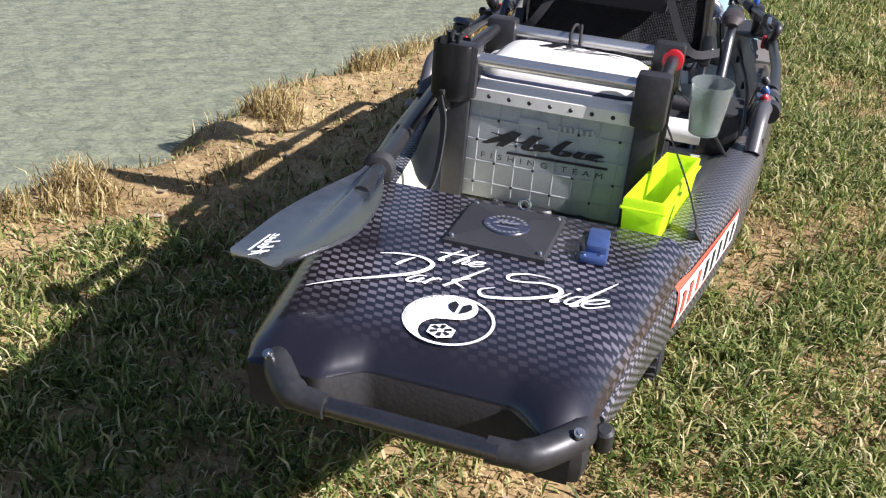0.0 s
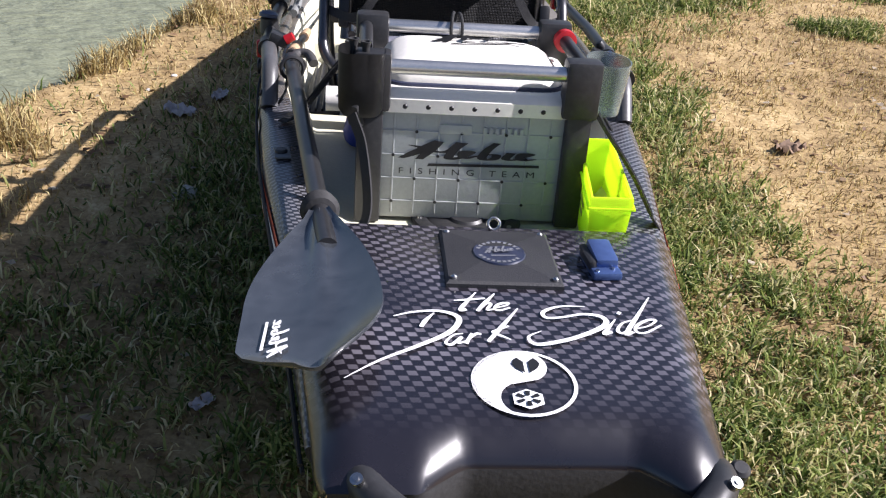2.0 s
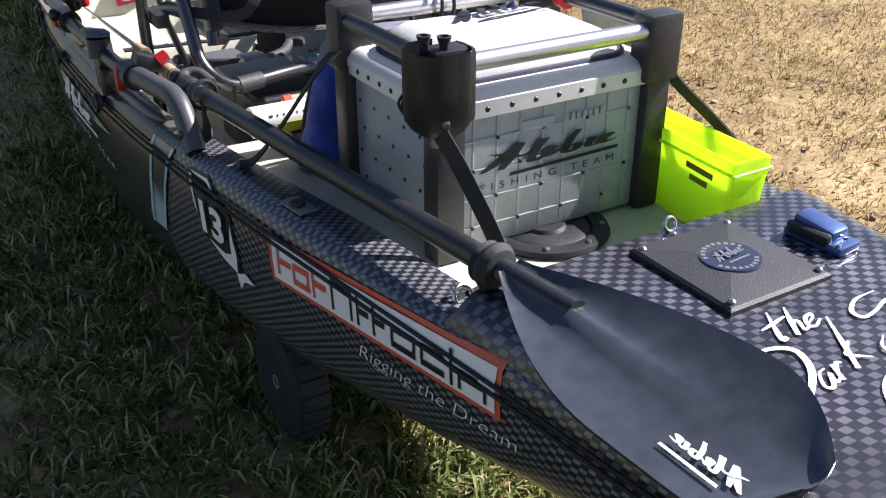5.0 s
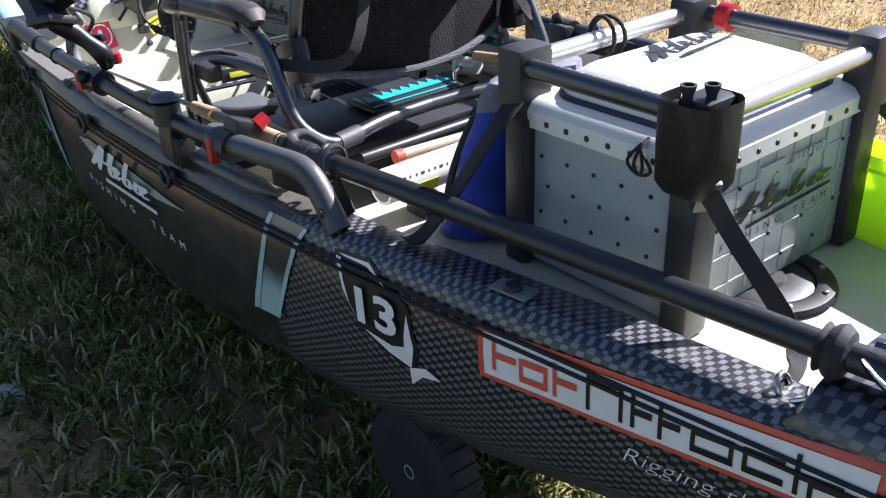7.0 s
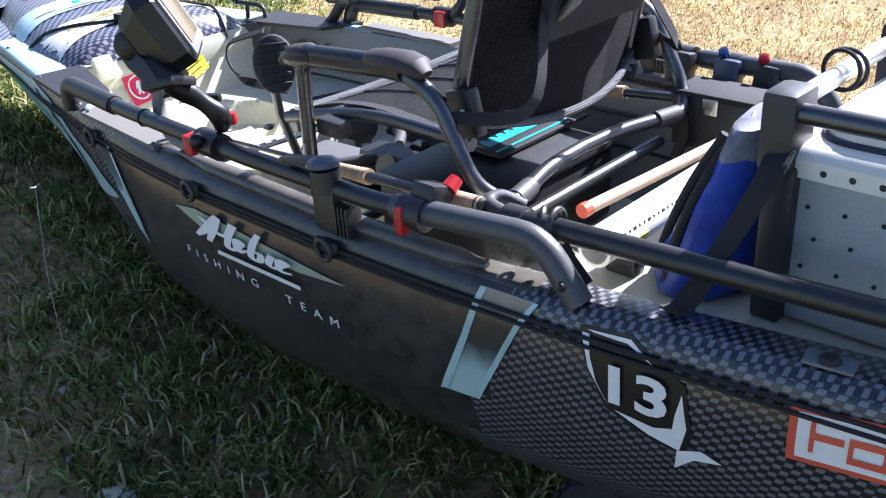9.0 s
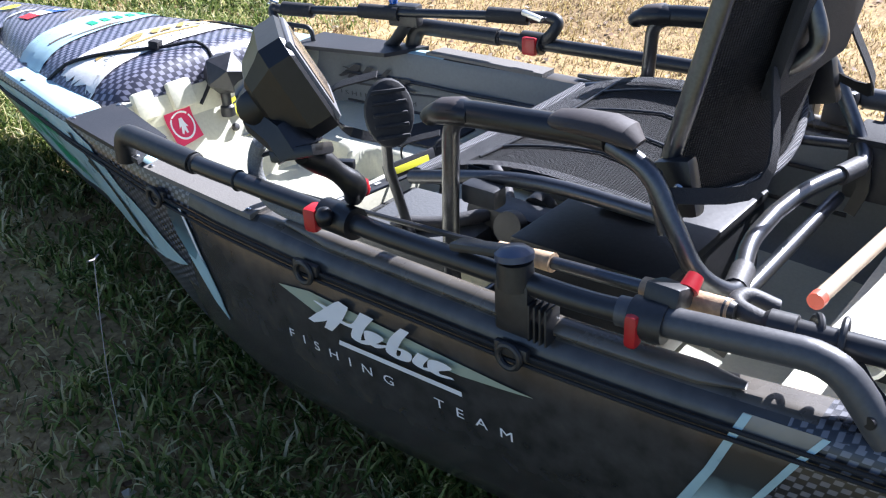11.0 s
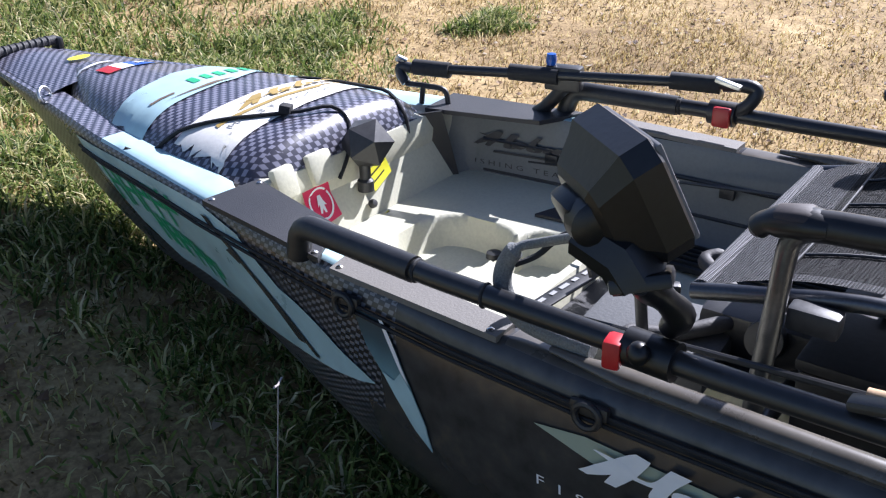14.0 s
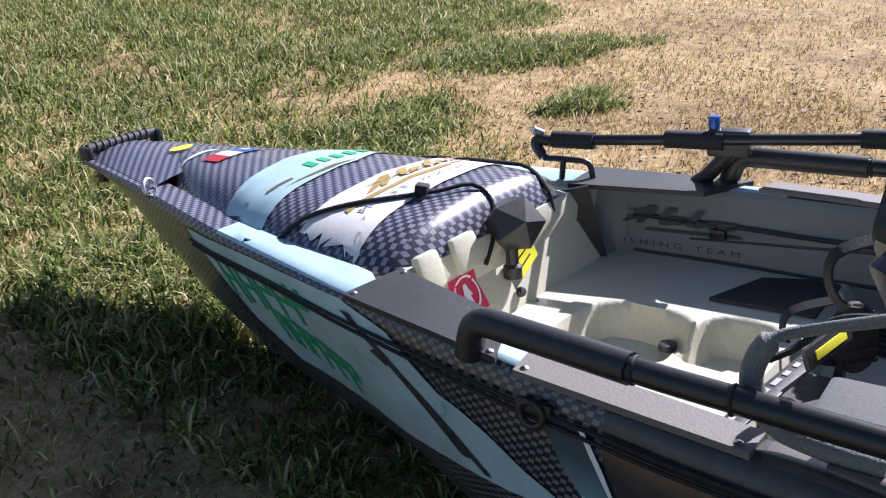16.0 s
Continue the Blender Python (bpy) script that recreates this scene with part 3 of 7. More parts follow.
def clear(x, y):
    """Bare dirt: 1 where the soil shows."""
    n = 0.6 * nz(x, y, 1.5, 11) + 0.4 * nz(x, y, 4.5, 12)
    b = 0.0
    # worn track beside the kayak on the far side
    b = max(b, min(1, max(0, (x - 1.08 - 0.12 * max(0, 1.9 - y) + 0.3 * n) / 0.25)) * min(1, max(0, (4.4 - y + 0.45 * (x - 1) + 0.8 * n) / 0.5)))
    # bare spot behind the stern
    b = max(b, 1 - min(1, ((x - 0.05) ** 2 * 9 + (y - 0.72) ** 2 * 14) ** 0.5 / (0.75 + 0.4 * n)) * 1.0)
    # patch past the bow
    b = max(b, min(1, max(0, 1.25 - (((x - 2.3) / 1.0) ** 2 + ((y - 4.75) / 0.45) ** 2) ** 0.5 + n)))
    b = max(b, min(1, max(0, 1.1 - (((x + 0.1) / 0.5) ** 2 + ((y - 4.35) / 0.25) ** 2) ** 0.5 + n)))
    return b


def green_d(x, y):
    n = 0.62 + 0.9 * (0.45 * nz(x, y, 1.9, 21) + 0.55 * nz(x, y, 6.5, 22)) + 0.55 * nz(x, y, 17, 24)
    d = max(0.0, n) * (1 - clear(x, y))
    if x < -0.35:
        d *= 0.85 if y < 1.4 else 0.22 if x < -0.75 or y > 2.7 else 0.75 if y < 3.9 else 0.6
        if x < lerp_table(SHORE, y) + 0.55:
            d *= 0.35
    # a tongue of grass on the bare track
    t = (((x - 2.9) / 0.75) ** 2 + ((y - 4.75 + 0.35 * (x - 2.9)) / 0.3) ** 2) ** 0.5
    d = max(d, (1.25 - t + 0.5 * nz(x, y, 5, 23)))
    t = (((x - 2.3) / 0.35) ** 2 + ((y - 4.0) / 0.13) ** 2) ** 0.5
    d = max(d, (1.2 - t + 0.5 * nz(x, y, 5, 23)))
    return min(1, max(0, d)) ** 1.3


def dry_d(x, y):
    n = 0.55 + 0.8 * (0.5 * nz(x, y, 2.7, 31) + 0.5 * nz(x, y, 8, 32))
    return min(1, max(0.02, n)) * (0.55 if x > 0.9 else 0.4 if x < -0.75 else 0.7)


def bank_d(x, y):
    e = x - lerp_table(SHORE, y)
    n = 0.0 + 2.6 * (0.5 * nz(x, y, 2.2, 41) + 0.5 * nz(x, y, 5, 42))
    return min(1, max(0, n)) * max(0, 1 - abs(e - 0.2) / 0.35)


blades("grass", 115000, (-2.2, 2.4, -1.8, 4.6), lambda x, y: green_d(x, y) * min(1, max(0, (y + 1.8 + 0.8 * nz(x, y, 1.3, 51)) / 1.3)), 0.078, 0.0072, 1.35, M_GREEN, "short green and yellowing grass in worn clumps", 1)
blades("grass", 70000, (-0.8, 5.0, 4.0, 10.0), green_d, 0.098, 0.0085, 1.3, M_GREEN, "short green and yellowing grass past the bow", 2)
blades("grass", 9000, (2.0, 3.9, 3.6, 5.6), green_d, 0.085, 0.006, 1.1, M_GREEN, "tongue of green grass on the bare track", 6)
blades("dry_grass", 75000, (-2.2, 3.2, -1.8, 4.8), lambda x, y: dry_d(x, y) * min(1, max(0, (y + 1.8 + 0.8 * nz(x, y, 1.3, 52)) / 1.3)), 0.042, 0.004, 1.25, M_DRY, "flattened dry straw and dead grass on the dirt", 3)
blades("dry_grass", 60000, (0.0, 6.5, 1.0, 9.0), dry_d, 0.05, 0.005, 1.25, M_DRY, "flattened dry straw and dead grass on the track", 4)
blades("bank_grass", 11000, (-2.3, 0.2, 0.6, 5.2), bank_d, 0.12, 0.005, 0.8, M_DRY, "taller dry straw-coloured grass along the water's edge", 5)


def litter(name, count, region, size, material, label, seed):
    rng = np.random.default_rng(seed)
    verts, faces = [], []
    for _ in range(count):
        x, y = rng.uniform(region[0], region[1]), rng.uniform(region[2], region[3])
        z = ground_z(x, y)
        if z < -0.1:
            continue
        s, a = size * rng.uniform(0.4, 1.3), rng.uniform(0, 6.28)
        i = len(verts)
        for k, rr in enumerate((1, 0.5, 0.8, 0.45, 0.9)):
            b = a + k * 2 * math.pi / 5
            verts.append((x + math.cos(b) * s * rr, y + math.sin(b) * s * rr * 0.7, z + 0.004 + rng.uniform(0, 0.012)))
        faces.append(tuple(range(i, i + 5)))
    m = bpy.data.meshes.new(name)
    m.from_pydata(verts, [], faces)
    m.materials.append(material)
    return tagged(new(name, m), label, "litter", kind="stuff")


litter("leaf_litter", 5200, (-1.5, 5.0, -0.2, 7.5), 0.019, M_LEAF, "scattered dead leaves and chips on the dirt", 9)


def stone_at(x, y, s, seed):
    bm = bmesh.new()
    bmesh.ops.create_icosphere(bm, subdivisions=3, radius=1)
    for v in bm.verts:
        k = 1 + 0.22 * noise.noise(v.co * 1.6 + Vector((seed, 0, 0))) + 0.08 * noise.noise(v.co * 4 + Vector((seed, 3, 0)))
        v.co = Vector((v.co.x * s * 0.7, v.co.y * s * 1.1, v.co.z * s * 0.5)) * k
    ob = new("stone", finish(bm, "stone", M_STONE, angle=60))
    ob.matrix_world = pose(x, y, ground_z(x, y) + s * 0.3, 0, 0, seed * 40)
    tagged(ob, "small pale stone lying in the shaded grass", "stone", "stones on the bank")


stone_at(-0.71, 2.03, 0.034, 1)
stone_at(-0.76, 1.98, 0.011, 2)
stone_at(-0.93, 3.0, 0.012, 3)
stone_at(-1.0, 2.85, 0.009, 4)
stone_at(-0.72, 3.3, 0.008, 5)


def crumpled(x, y, s, seed, name, label, material):
    """A dry crumpled leaf or scrap."""
    bm = bmesh.new()
    bmesh.ops.create_grid(bm, x_segments=10, y_segments=7, size=1)
    for v in bm.verts:
        u, w = v.co.x, v.co.y
        e = 1 - 0.35 * abs(u) ** 2
        v.co = Vector((u * s, w * s * 0.6 * e, s * (0.35 + 0.4 * noise.noise(Vector((u * 2.3, w * 2.3, seed))) + 0.2 * noise.noise(Vector((u * 6, w * 6, seed))))))
    bmesh.ops.solidify(bm, geom=bm.faces[:], thickness=0.002)
    ob = new(name, finish(bm, name, material, angle=50))
    ob.matrix_world = pose(x, y, ground_z(x, y) + 0.004, 0, 0, seed * 77)
    tagged(ob, label, "leaf", "dead leaves by the kayak")


M_DEADLEAF = surface("bleached_leaf", (0.42, 0.38, 0.36), 0.8, vary=0.4, grain=60, bump=0.6)
crumpled(-0.72, 2.78, 0.045, 1, "dead_leaf", "bleached crumpled dead leaf in the shaded grass", M_DEADLEAF)
crumpled(-0.84, 2.62, 0.06, 2, "dead_leaf", "bleached crumpled dead leaf in the shaded grass", M_DEADLEAF)
crumpled(-0.52, 1.05, 0.03, 3, "dead_leaf", "bleached crumpled dead leaf in the shaded grass", M_DEADLEAF)
crumpled(-0.74, 2.0, 0.022, 4, "dead_leaf", "bleached crumpled dead leaf in the shaded grass", M_DEADLEAF)
crumpled(1.40, 2.53, 0.06, 5, "dead_leaf", "brown curled dead leaf on the bare dirt", surface("brown_leaf", (0.16, 0.10, 0.06), 0.8, vary=0.4, grain=60, bump=0.6))

# ---------- kayak ----------
HALF = [(0.05, 0.205), (0.12, 0.232), (0.33, 0.262), (0.54, 0.294), (0.75, 0.33), (1.0, 0.372), (1.25, 0.405), (1.5, 0.428), (1.7, 0.438), (2.05, 0.438), (2.28, 0.425), (2.5, 0.40), (2.86, 0.345), (3.26, 0.265), (3.63, 0.165), (3.85, 0.115), (3.93, 0.10)]
SHEER = [(0.05, 0.375), (0.3, 0.392), (0.66, 0.40), (1.0, 0.405), (1.7, 0.402), (2.1, 0.404), (2.5, 0.412), (2.86, 0.415), (3.3, 0.42), (3.93, 0.425)]
KEEL = [(0.05, 0.36), (0.165, 0.335), (0.22, 0.27), (0.3, 0.225), (0.55, 0.165), (0.72, 0.12), (0.88, 0.085), (1.05, 0.045), (1.3, 0.0), (1.7, -0.04), (2.0, -0.06), (2.8, -0.06), (3.15, -0.035), (3.33, 0.005), (3.49, 0.075), (3.60, 0.135), (3.69, 0.20), (3.77, 0.285), (3.86, 0.345), (3.93, 0.37)]
PROF = [(0.0, 0.0), (0.35, 0.005), (0.62, 0.045), (0.80, 0.15), (0.92, 0.33), (0.98, 0.55), (1.0, 0.78), (1.0, 0.93), (0.985, 0.985), (0.965, 1.0)]


# the bow sections are flared to a vee
VEE = [(0.0, 0.0), (0.22, 0.07), (0.40, 0.20), (0.55, 0.36), (0.70, 0.55), (0.84, 0.74), (0.93, 0.87), (0.985, 0.95), (0.985, 0.985), (0.965, 1.0)]


def profile(y):
    k = min(1, max(0, (y - 2.25) / 0.9))
    k = k * k * (3 - 2 * k)
    return [(a[0] * (1 - k) + b[0] * k, a[1] * (1 - k) + b[1] * k) for a, b in zip(PROF, VEE)]


def half_w(y):
    return lerp_table(HALF, y)


def sheer_z(y):
    return lerp_table(SHEER, y)


def hull_x(y, z):
    zb = lerp_table(KEEL, y)
    f = (z - zb) / (sheer_z(y) - zb)
    return half_w(y) * float(np.interp(f, [p[1] for p in profile(y)], [p[0] for p in profile(y)]))


def port(u, v, off=0.0025):
    """Onto the port side: u runs from bow to stern."""
    return Vector((-hull_x(-u, v) - off, -u, v))


def smooth_steps(a, b, n):
    return [a + (b - a) * i / n for i in range(n + 1)]


kayak = thing("kayak", "carbon-patterned fishing kayak with teal bow resting on a cart", "kayak", (0, 0.9, 0))

ys = smooth_steps(0.165, 3.93, 94)
secs = []
for y in ys:
    w, zs, zb = half_w(y), sheer_z(y), lerp_table(KEEL, y)
    one = [(-w * px, y, zb + (zs - zb) * pz) for px, pz in reversed(profile(y))]
    secs.append(one + [(-x, yy, z) for x, yy, z in reversed(one[:-1])])
bm = loft(secs)
n = len(secs[0])
bm.verts.ensure_lookup_table()
bm.faces.new([bm.verts[i] for i in range(n)]).material_index = 3
bm.faces.new([bm.verts[(len(secs) - 1) * n + i] for i in range(n)])
for f in bm.faces:
    c = f.calc_center_median()
    y = c.y + 0.35 * (c.z - 0.3)
    if f.material_index == 0:
        f.material_index = 0 if y < 1.40 else 1 if y < 2.40 else 0
hull = part("hull", bm, [M_CARBON, M_DARK, M_BOWC, M_RUBBER], kayak, "carbon-print wrapped hull with dark glossy middle", angle=50)

# inner liner: rear well, cockpit, bow tray
FLOOR = [(0.60, 0.345), (1.42, 0.345), (1.48, 0.17), (2.1, 0.19), (2.40, 0.215), (2.74, 0.225), (2.80, 0.355), (3.62, 0.36)]
RIM = [(0.60, 0.075), (0.9, 0.085), (1.3, 0.07), (1.5, 0.055), (2.4, 0.055), (2.6, 0.042), (2.76, 0.035), (2.86, 0.09), (3.3, 0.075), (3.62, 0.065)]
liner = []
lys = sorted(set([round(v, 4) for v in smooth_steps(0.60, 3.62, 120)] + [1.42, 1.48, 2.74, 2.80]))
for y in lys:
    w, zs, zf = half_w(y) - lerp_table(RIM, y), sheer_z(y) + 0.002, lerp_table(FLOOR, y)
    d = zs - zf
    one = [(-w, zs), (-w + 0.006, zs - 0.012), (-w + 0.012, zs - d * 0.45), (-w + 0.022, zf + min(0.03, d * 0.3)), (-w + 0.055, zf + 0.002), (-w * 0.5, zf), (0, zf - 0.004)]
    liner.append([(x, y, z) for x, z in one] + [(-x, y, z) for x, z in reversed(one[:-1])])
bm = loft(liner)
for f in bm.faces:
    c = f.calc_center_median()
    # far cockpit wall is cream too; its shade is painted in as dark grey
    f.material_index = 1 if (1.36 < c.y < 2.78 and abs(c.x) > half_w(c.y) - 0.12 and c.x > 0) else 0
part("liner", bm, [M_TAN, M_GREY_AND_SHADE], kayak, "cream moulded inner liner", angle=45)

# gunwales
for s, nm in ((-1, "gunwale"), (1, "gunwale")):
    rows = []
    for y in smooth_steps(0.60, 3.93, 90):
        w, zs = half_w(y), sheer_z(y)
        i = w - (lerp_table(RIM, y) if y < 3.62 else min(w, 0.065 + (y - 3.62) * 0.6))
        rows.append([(s * (w * 0.965), y, zs), (s * (w * 0.95), y, zs + 0.005), (s * (w * 0.5 + i * 0.5), y, zs + 0.005), (s * (i + 0.006), y, zs + 0.004), (s * i, y, zs + 0.002)])
    bm = loft(rows)
    for f in bm.faces:
        y = f.calc_center_median().y
        f.material_index = 0 if y < 1.33 else 1 if y < 2.2 else 2 if y < 2.45 else 3 if y < 3.22 else 4
    part(nm, bm, [M_CARBON, M_BRONZE, M_DARK, M_TEAL, M_BOWC], kayak, "wrapped gunwale", angle=50)

# bow deck
rows = []
for y in smooth_steps(3.56, 3.93, 10):
    w, zs = half_w(y) - 0.02, sheer_z(y) + 0.006
    rows.append([(x * w, y, zs + 0.018 * (1 - x * x)) for x in (-1, -0.7, -0.35, 0, 0.35, 0.7, 1)])
part("bow_deck", loft(rows), M_BOWC, kayak, "carbon-print bow deck")

# rear deck
def deck_z(x, y):
    w = half_w(y)
    e = min(1, max(0, (w - abs(x)) / 0.055))
    b = min(1, max(0, (y - 0.075) / 0.11))
    k = min(1, max(0, (0.642 - y) / 0.008))
    top = 0.425 + 0.015 * min(1, max(0, (y - 0.18) / 0.3))
    base = sheer_z(y) + 0.003
    return base + (top - base) * (1 - (1 - e) ** 2) * (1 - (1 - b) ** 2) * (1 - (1 - k) ** 2)


def on_deck(u, v):
    return Vector((u, v, deck_z(u, v) + 0.0022))


bm = bmesh.new()
cols, rws = 45, 44
grid = []
for j in range(rws + 1):
    y0 = 0.085 + (0.642 - 0.085) * j / rws
    row = []
    for i in range(cols + 1):
        f = -1 + 2 * i / cols
        w = half_w(y0) * 0.97
        x = f * w
        bite = 0.042 * min(1, max(0, (0.145 - abs(x - 0.03)) / 0.05)) * max(0, 1 - j / 9)
        y = y0 + bite
        row.append(bm.verts.new((x, y, deck_z(x, y0) if j else 0.385)))
    grid.append(row)
for j in range(rws):
    for i in range(cols):
        bm.faces.new((grid[j][i], grid[j][i + 1], grid[j + 1][i + 1], grid[j + 1][i]))
for i in (0, cols):
    skirt = [bm.verts.new((math.copysign(half_w(row[i].co.y) * 0.98, row[i].co.x), row[i].co.y, sheer_z(row[i].co.y) - 0.008)) for row in grid]
    for j in range(rws):
        bm.faces.new((grid[j][i], grid[j + 1][i], skirt[j + 1], skirt[j]))
rim0 = [bm.verts.new(v.co + Vector((0, 0.010, -0.065))) for v in grid[0]]
for i in range(cols):
    bm.faces.new((rim0[i], rim0[i + 1], grid[0][i + 1], grid[0][i])).material_index = 1
rim1 = [bm.verts.new(v.co + Vector((0, 0.004, -0.07))) for v in grid[-1]]
for i in range(cols):
    bm.faces.new((grid[-1][i], grid[-1][i + 1], rim1[i + 1], rim1[i]))
part("rear_deck", bm, [M_DECK, M_RUBBER], kayak, "glossy carbon-print rear deck with worn stern edge", angle=50)

# stern handle
hb = part("handle_bar", tube([(-0.10, 0.048, 0.378), (0.135, 0.042, 0.382)], 0.0125, 16), M_TUBE, kayak, "grey anodised stern grab bar")
for s, ex in ((-1, -0.178), (1, 0.214)):
    pth = bent([(ex - s * 0.095, 0.046, 0.379), (ex - s * 0.045, 0.048, 0.380), (ex, 0.098, 0.388), (ex + s * 0.006, 0.155, 0.372)], 0.035)
    el = part("handle_elbow", tube(pth, [0.0165] * 3 + [0.02] * (len(pth) - 4) + [0.017], 16), M_BLACKP, kayak, "black moulded handle elbow")
    part("bolt", lathe([(0.0, 0.002), (0.003, 0.002), (0.003, 0.0), (0.007, 0.0), (0.007, -0.006)], 14, pose(ex + s * 0.004, 0.082, 0.408, 25, s * 14, 0)), M_STEEL, el)
    part("stern_bumper", box((ex - s * 0.016, 0.125, 0.345), (0.065, 0.06, 0.06), 0.022), M_BLACKP, kayak, "black stern corner moulding")
# small loop on the stern's edge and the shock-cord end
part("toggle", lathe([(0.008, -0.02), (0.012, -0.016), (0.012, 0.016), (0.008, 0.02)], 14, pose(0.243, 0.135, 0.372, 20, 0, 0)), M_BLACKP, kayak)

# square hatch on the rear deck
bm = bmesh.new()
x0, x1, y0, y1 = -0.068, 0.094, 0.438, 0.602
sec = []
for ins, dz in ((0, 0), (0.0, 0.006), (0.004, 0.009), (0.052, 0.014), (0.056, 0.014)):
    sec.append([(x0 + ins, y0 + ins, deck_z(0, y0) + dz), (x1 - ins, y0 + ins, deck_z(0, y0) + dz), (x1 - ins, y1 - ins, deck_z(0, y0) + dz + 0.002), (x0 + ins, y1 - ins, deck_z(0, y0) + dz + 0.002)])
hatch = part("hatch_plate", loft(sec, close=True), M_PLATE, kayak, "square black screwed hatch plate", angle=6)
for cx, cy in ((x0 + 0.011, y0 + 0.011), (x1 - 0.011, y0 + 0.011), (x1 - 0.011, y1 - 0.011), (x0 + 0.011, y1 - 0.011)):
    part("screw", lathe([(0.0, 0.003), (0.002, 0.003), (0.0045, 0.001), (0.0045, -0.002)], 12, pose(cx, cy, deck_z(0, y0) + 0.0115)), M_STEEL, hatch)
ez = deck_z(0, y0) + 0.0145
part("emblem", lathe([(0.0, 0.0012), (0.037, 0.0012), (0.0385, -0.001)], 40, pose(0.013, 0.52, ez)), surface("navy_emblem", (0.02, 0.025, 0.05), 0.3, vary=0.3), hatch, "round dark emblem with pale mark")
bm = flat_poly([[(0.013 + math.cos(a) * r, 0.52 + math.sin(a) * r) for a, r in [(a0, 0.0335), (a0 + 0.16, 0.0335), (a0 + 0.16, 0.028), (a0, 0.028)]] for a0 in [k * 0.27 + 0.3 for k in range(10)] + [3.5 + k * 0.25 for k in range(9)]])
join_into(bm, fit_box(swoosh(0, 1, 0, 1), -0.009, 0.035, 0.506, 0.535))
for v in bm.verts:
    v.co.z += ez + 0.0016
part("emblem_mark", bm, surface("dull_emblem_print", (0.15, 0.155, 0.17), 0.4, vary=0.2), hatch, "pale emblem print")
part("ring_bolt", ring((0.018, 0.625, deck_z(0, 0.60) + 0.009), 0.009, 0.0025, (70, 0, 0)), M_STEEL, kayak, "bright steel ring")

# cam cleat
dz = deck_z(0.158, 0.50)
cl = part("cleat_base", box((0.158, 0.506, dz + 0.006), (0.042, 0.082, 0.012), 0.004, (0, 0, 4)), M_BLUEA, kayak, "blue anodised cleat")
part("cleat_jaw", box((0.160, 0.512, dz + 0.019), (0.034, 0.058, 0.018), 0.006, (7, 0, 4)), M_BLUEA, cl)
part("cleat_bumper", box((0.141, 0.512, dz + 0.012), (0.012, 0.06, 0.020), 0.005, (0, -14, 4)), M_BLACKP, cl)
for y in (0.476, 0.484):
    part("cleat_screw", lathe([(0.0, 0.002), (0.003, 0.0015), (0.003, -0.002)], 10, pose(0.146 + 3 * (y - 0.476), y - 0.004, dz + 0.0125)), M_STEEL, cl)

# printed words and badge on the rear deck
def print_on(name, bm, onto, material, parent, label="", step=0.03):
    return part(name, conform(bm, onto, step), material, parent, label)


# the words in brush script, a stroke or two for each letter
def script(strokes):
    bm = bmesh.new()
    for k, (pts, widths) in enumerate(strokes):
        join_into(bm, raised(swash(pts, widths), 0.0003 * k))
    print_on("letter", bm, on_deck, M_WHITE, kayak, "white brush-script letter", 0.05)


THIN, STEM = [0.002, 0.005, 0.003], [0.002, 0.0065, 0.0055]
script([([(-0.029, 0.424), (-0.043, 0.400), (-0.053, 0.380), (-0.045, 0.381)], STEM), ([(-0.060, 0.402), (-0.040, 0.405), (-0.018, 0.409)], THIN)])
script([([(-0.004, 0.422), (-0.018, 0.400), (-0.031, 0.378)], STEM), ([(-0.029, 0.382), (-0.016, 0.397), (-0.012, 0.394), (-0.018, 0.381), (-0.010, 0.382)], THIN)])
script([([(-0.006, 0.387), (0.008, 0.393), (0.012, 0.399), (0.000, 0.396), (-0.008, 0.385), (-0.002, 0.380), (0.013, 0.387)], THIN)])
script([([(-0.140, 0.362), (-0.115, 0.372), (-0.083, 0.376), (-0.060, 0.366), (-0.058, 0.349), (-0.074, 0.324), (-0.116, 0.293), (-0.159, 0.264), (-0.199, 0.229)], [0.002, 0.004, 0.005, 0.007, 0.008, 0.008, 0.006, 0.004, 0.001]),
        ([(-0.088, 0.371), (-0.100, 0.352), (-0.106, 0.338)], STEM)])
script([([(-0.054, 0.326), (-0.066, 0.322), (-0.077, 0.306), (-0.070, 0.301), (-0.056, 0.318), (-0.062, 0.304), (-0.050, 0.309)], THIN)])
script([([(-0.043, 0.327), (-0.052, 0.304)], [0.003, 0.006]), ([(-0.050, 0.310), (-0.038, 0.325), (-0.031, 0.324)], THIN)])
script([([(0.023, 0.387), (-0.002, 0.345), (-0.024, 0.309)], STEM), ([(0.006, 0.345), (-0.012, 0.333), (-0.014, 0.328), (0.005, 0.314)], [0.003, 0.005, 0.006, 0.002])])
script([([(0.114, 0.396), (0.080, 0.394), (0.056, 0.380), (0.058, 0.366), (0.080, 0.368), (0.108, 0.376), (0.132, 0.370), (0.131, 0.350), (0.092, 0.323), (0.053, 0.307), (0.033, 0.305), (0.028, 0.320), (0.046, 0.333)], [0.001, 0.004, 0.006, 0.005, 0.004, 0.005, 0.007, 0.008, 0.007, 0.007, 0.006, 0.004, 0.001])])
script([([(0.149, 0.367), (0.135, 0.345), (0.127, 0.332), (0.138, 0.337)], STEM), ([(0.155, 0.379), (0.159, 0.384)], [0.005, 0.005])])
script([([(0.208, 0.423), (0.183, 0.380), (0.156, 0.334), (0.166, 0.338)], STEM), ([(0.170, 0.365), (0.155, 0.356), (0.146, 0.340), (0.152, 0.334), (0.166, 0.350)], THIN)])
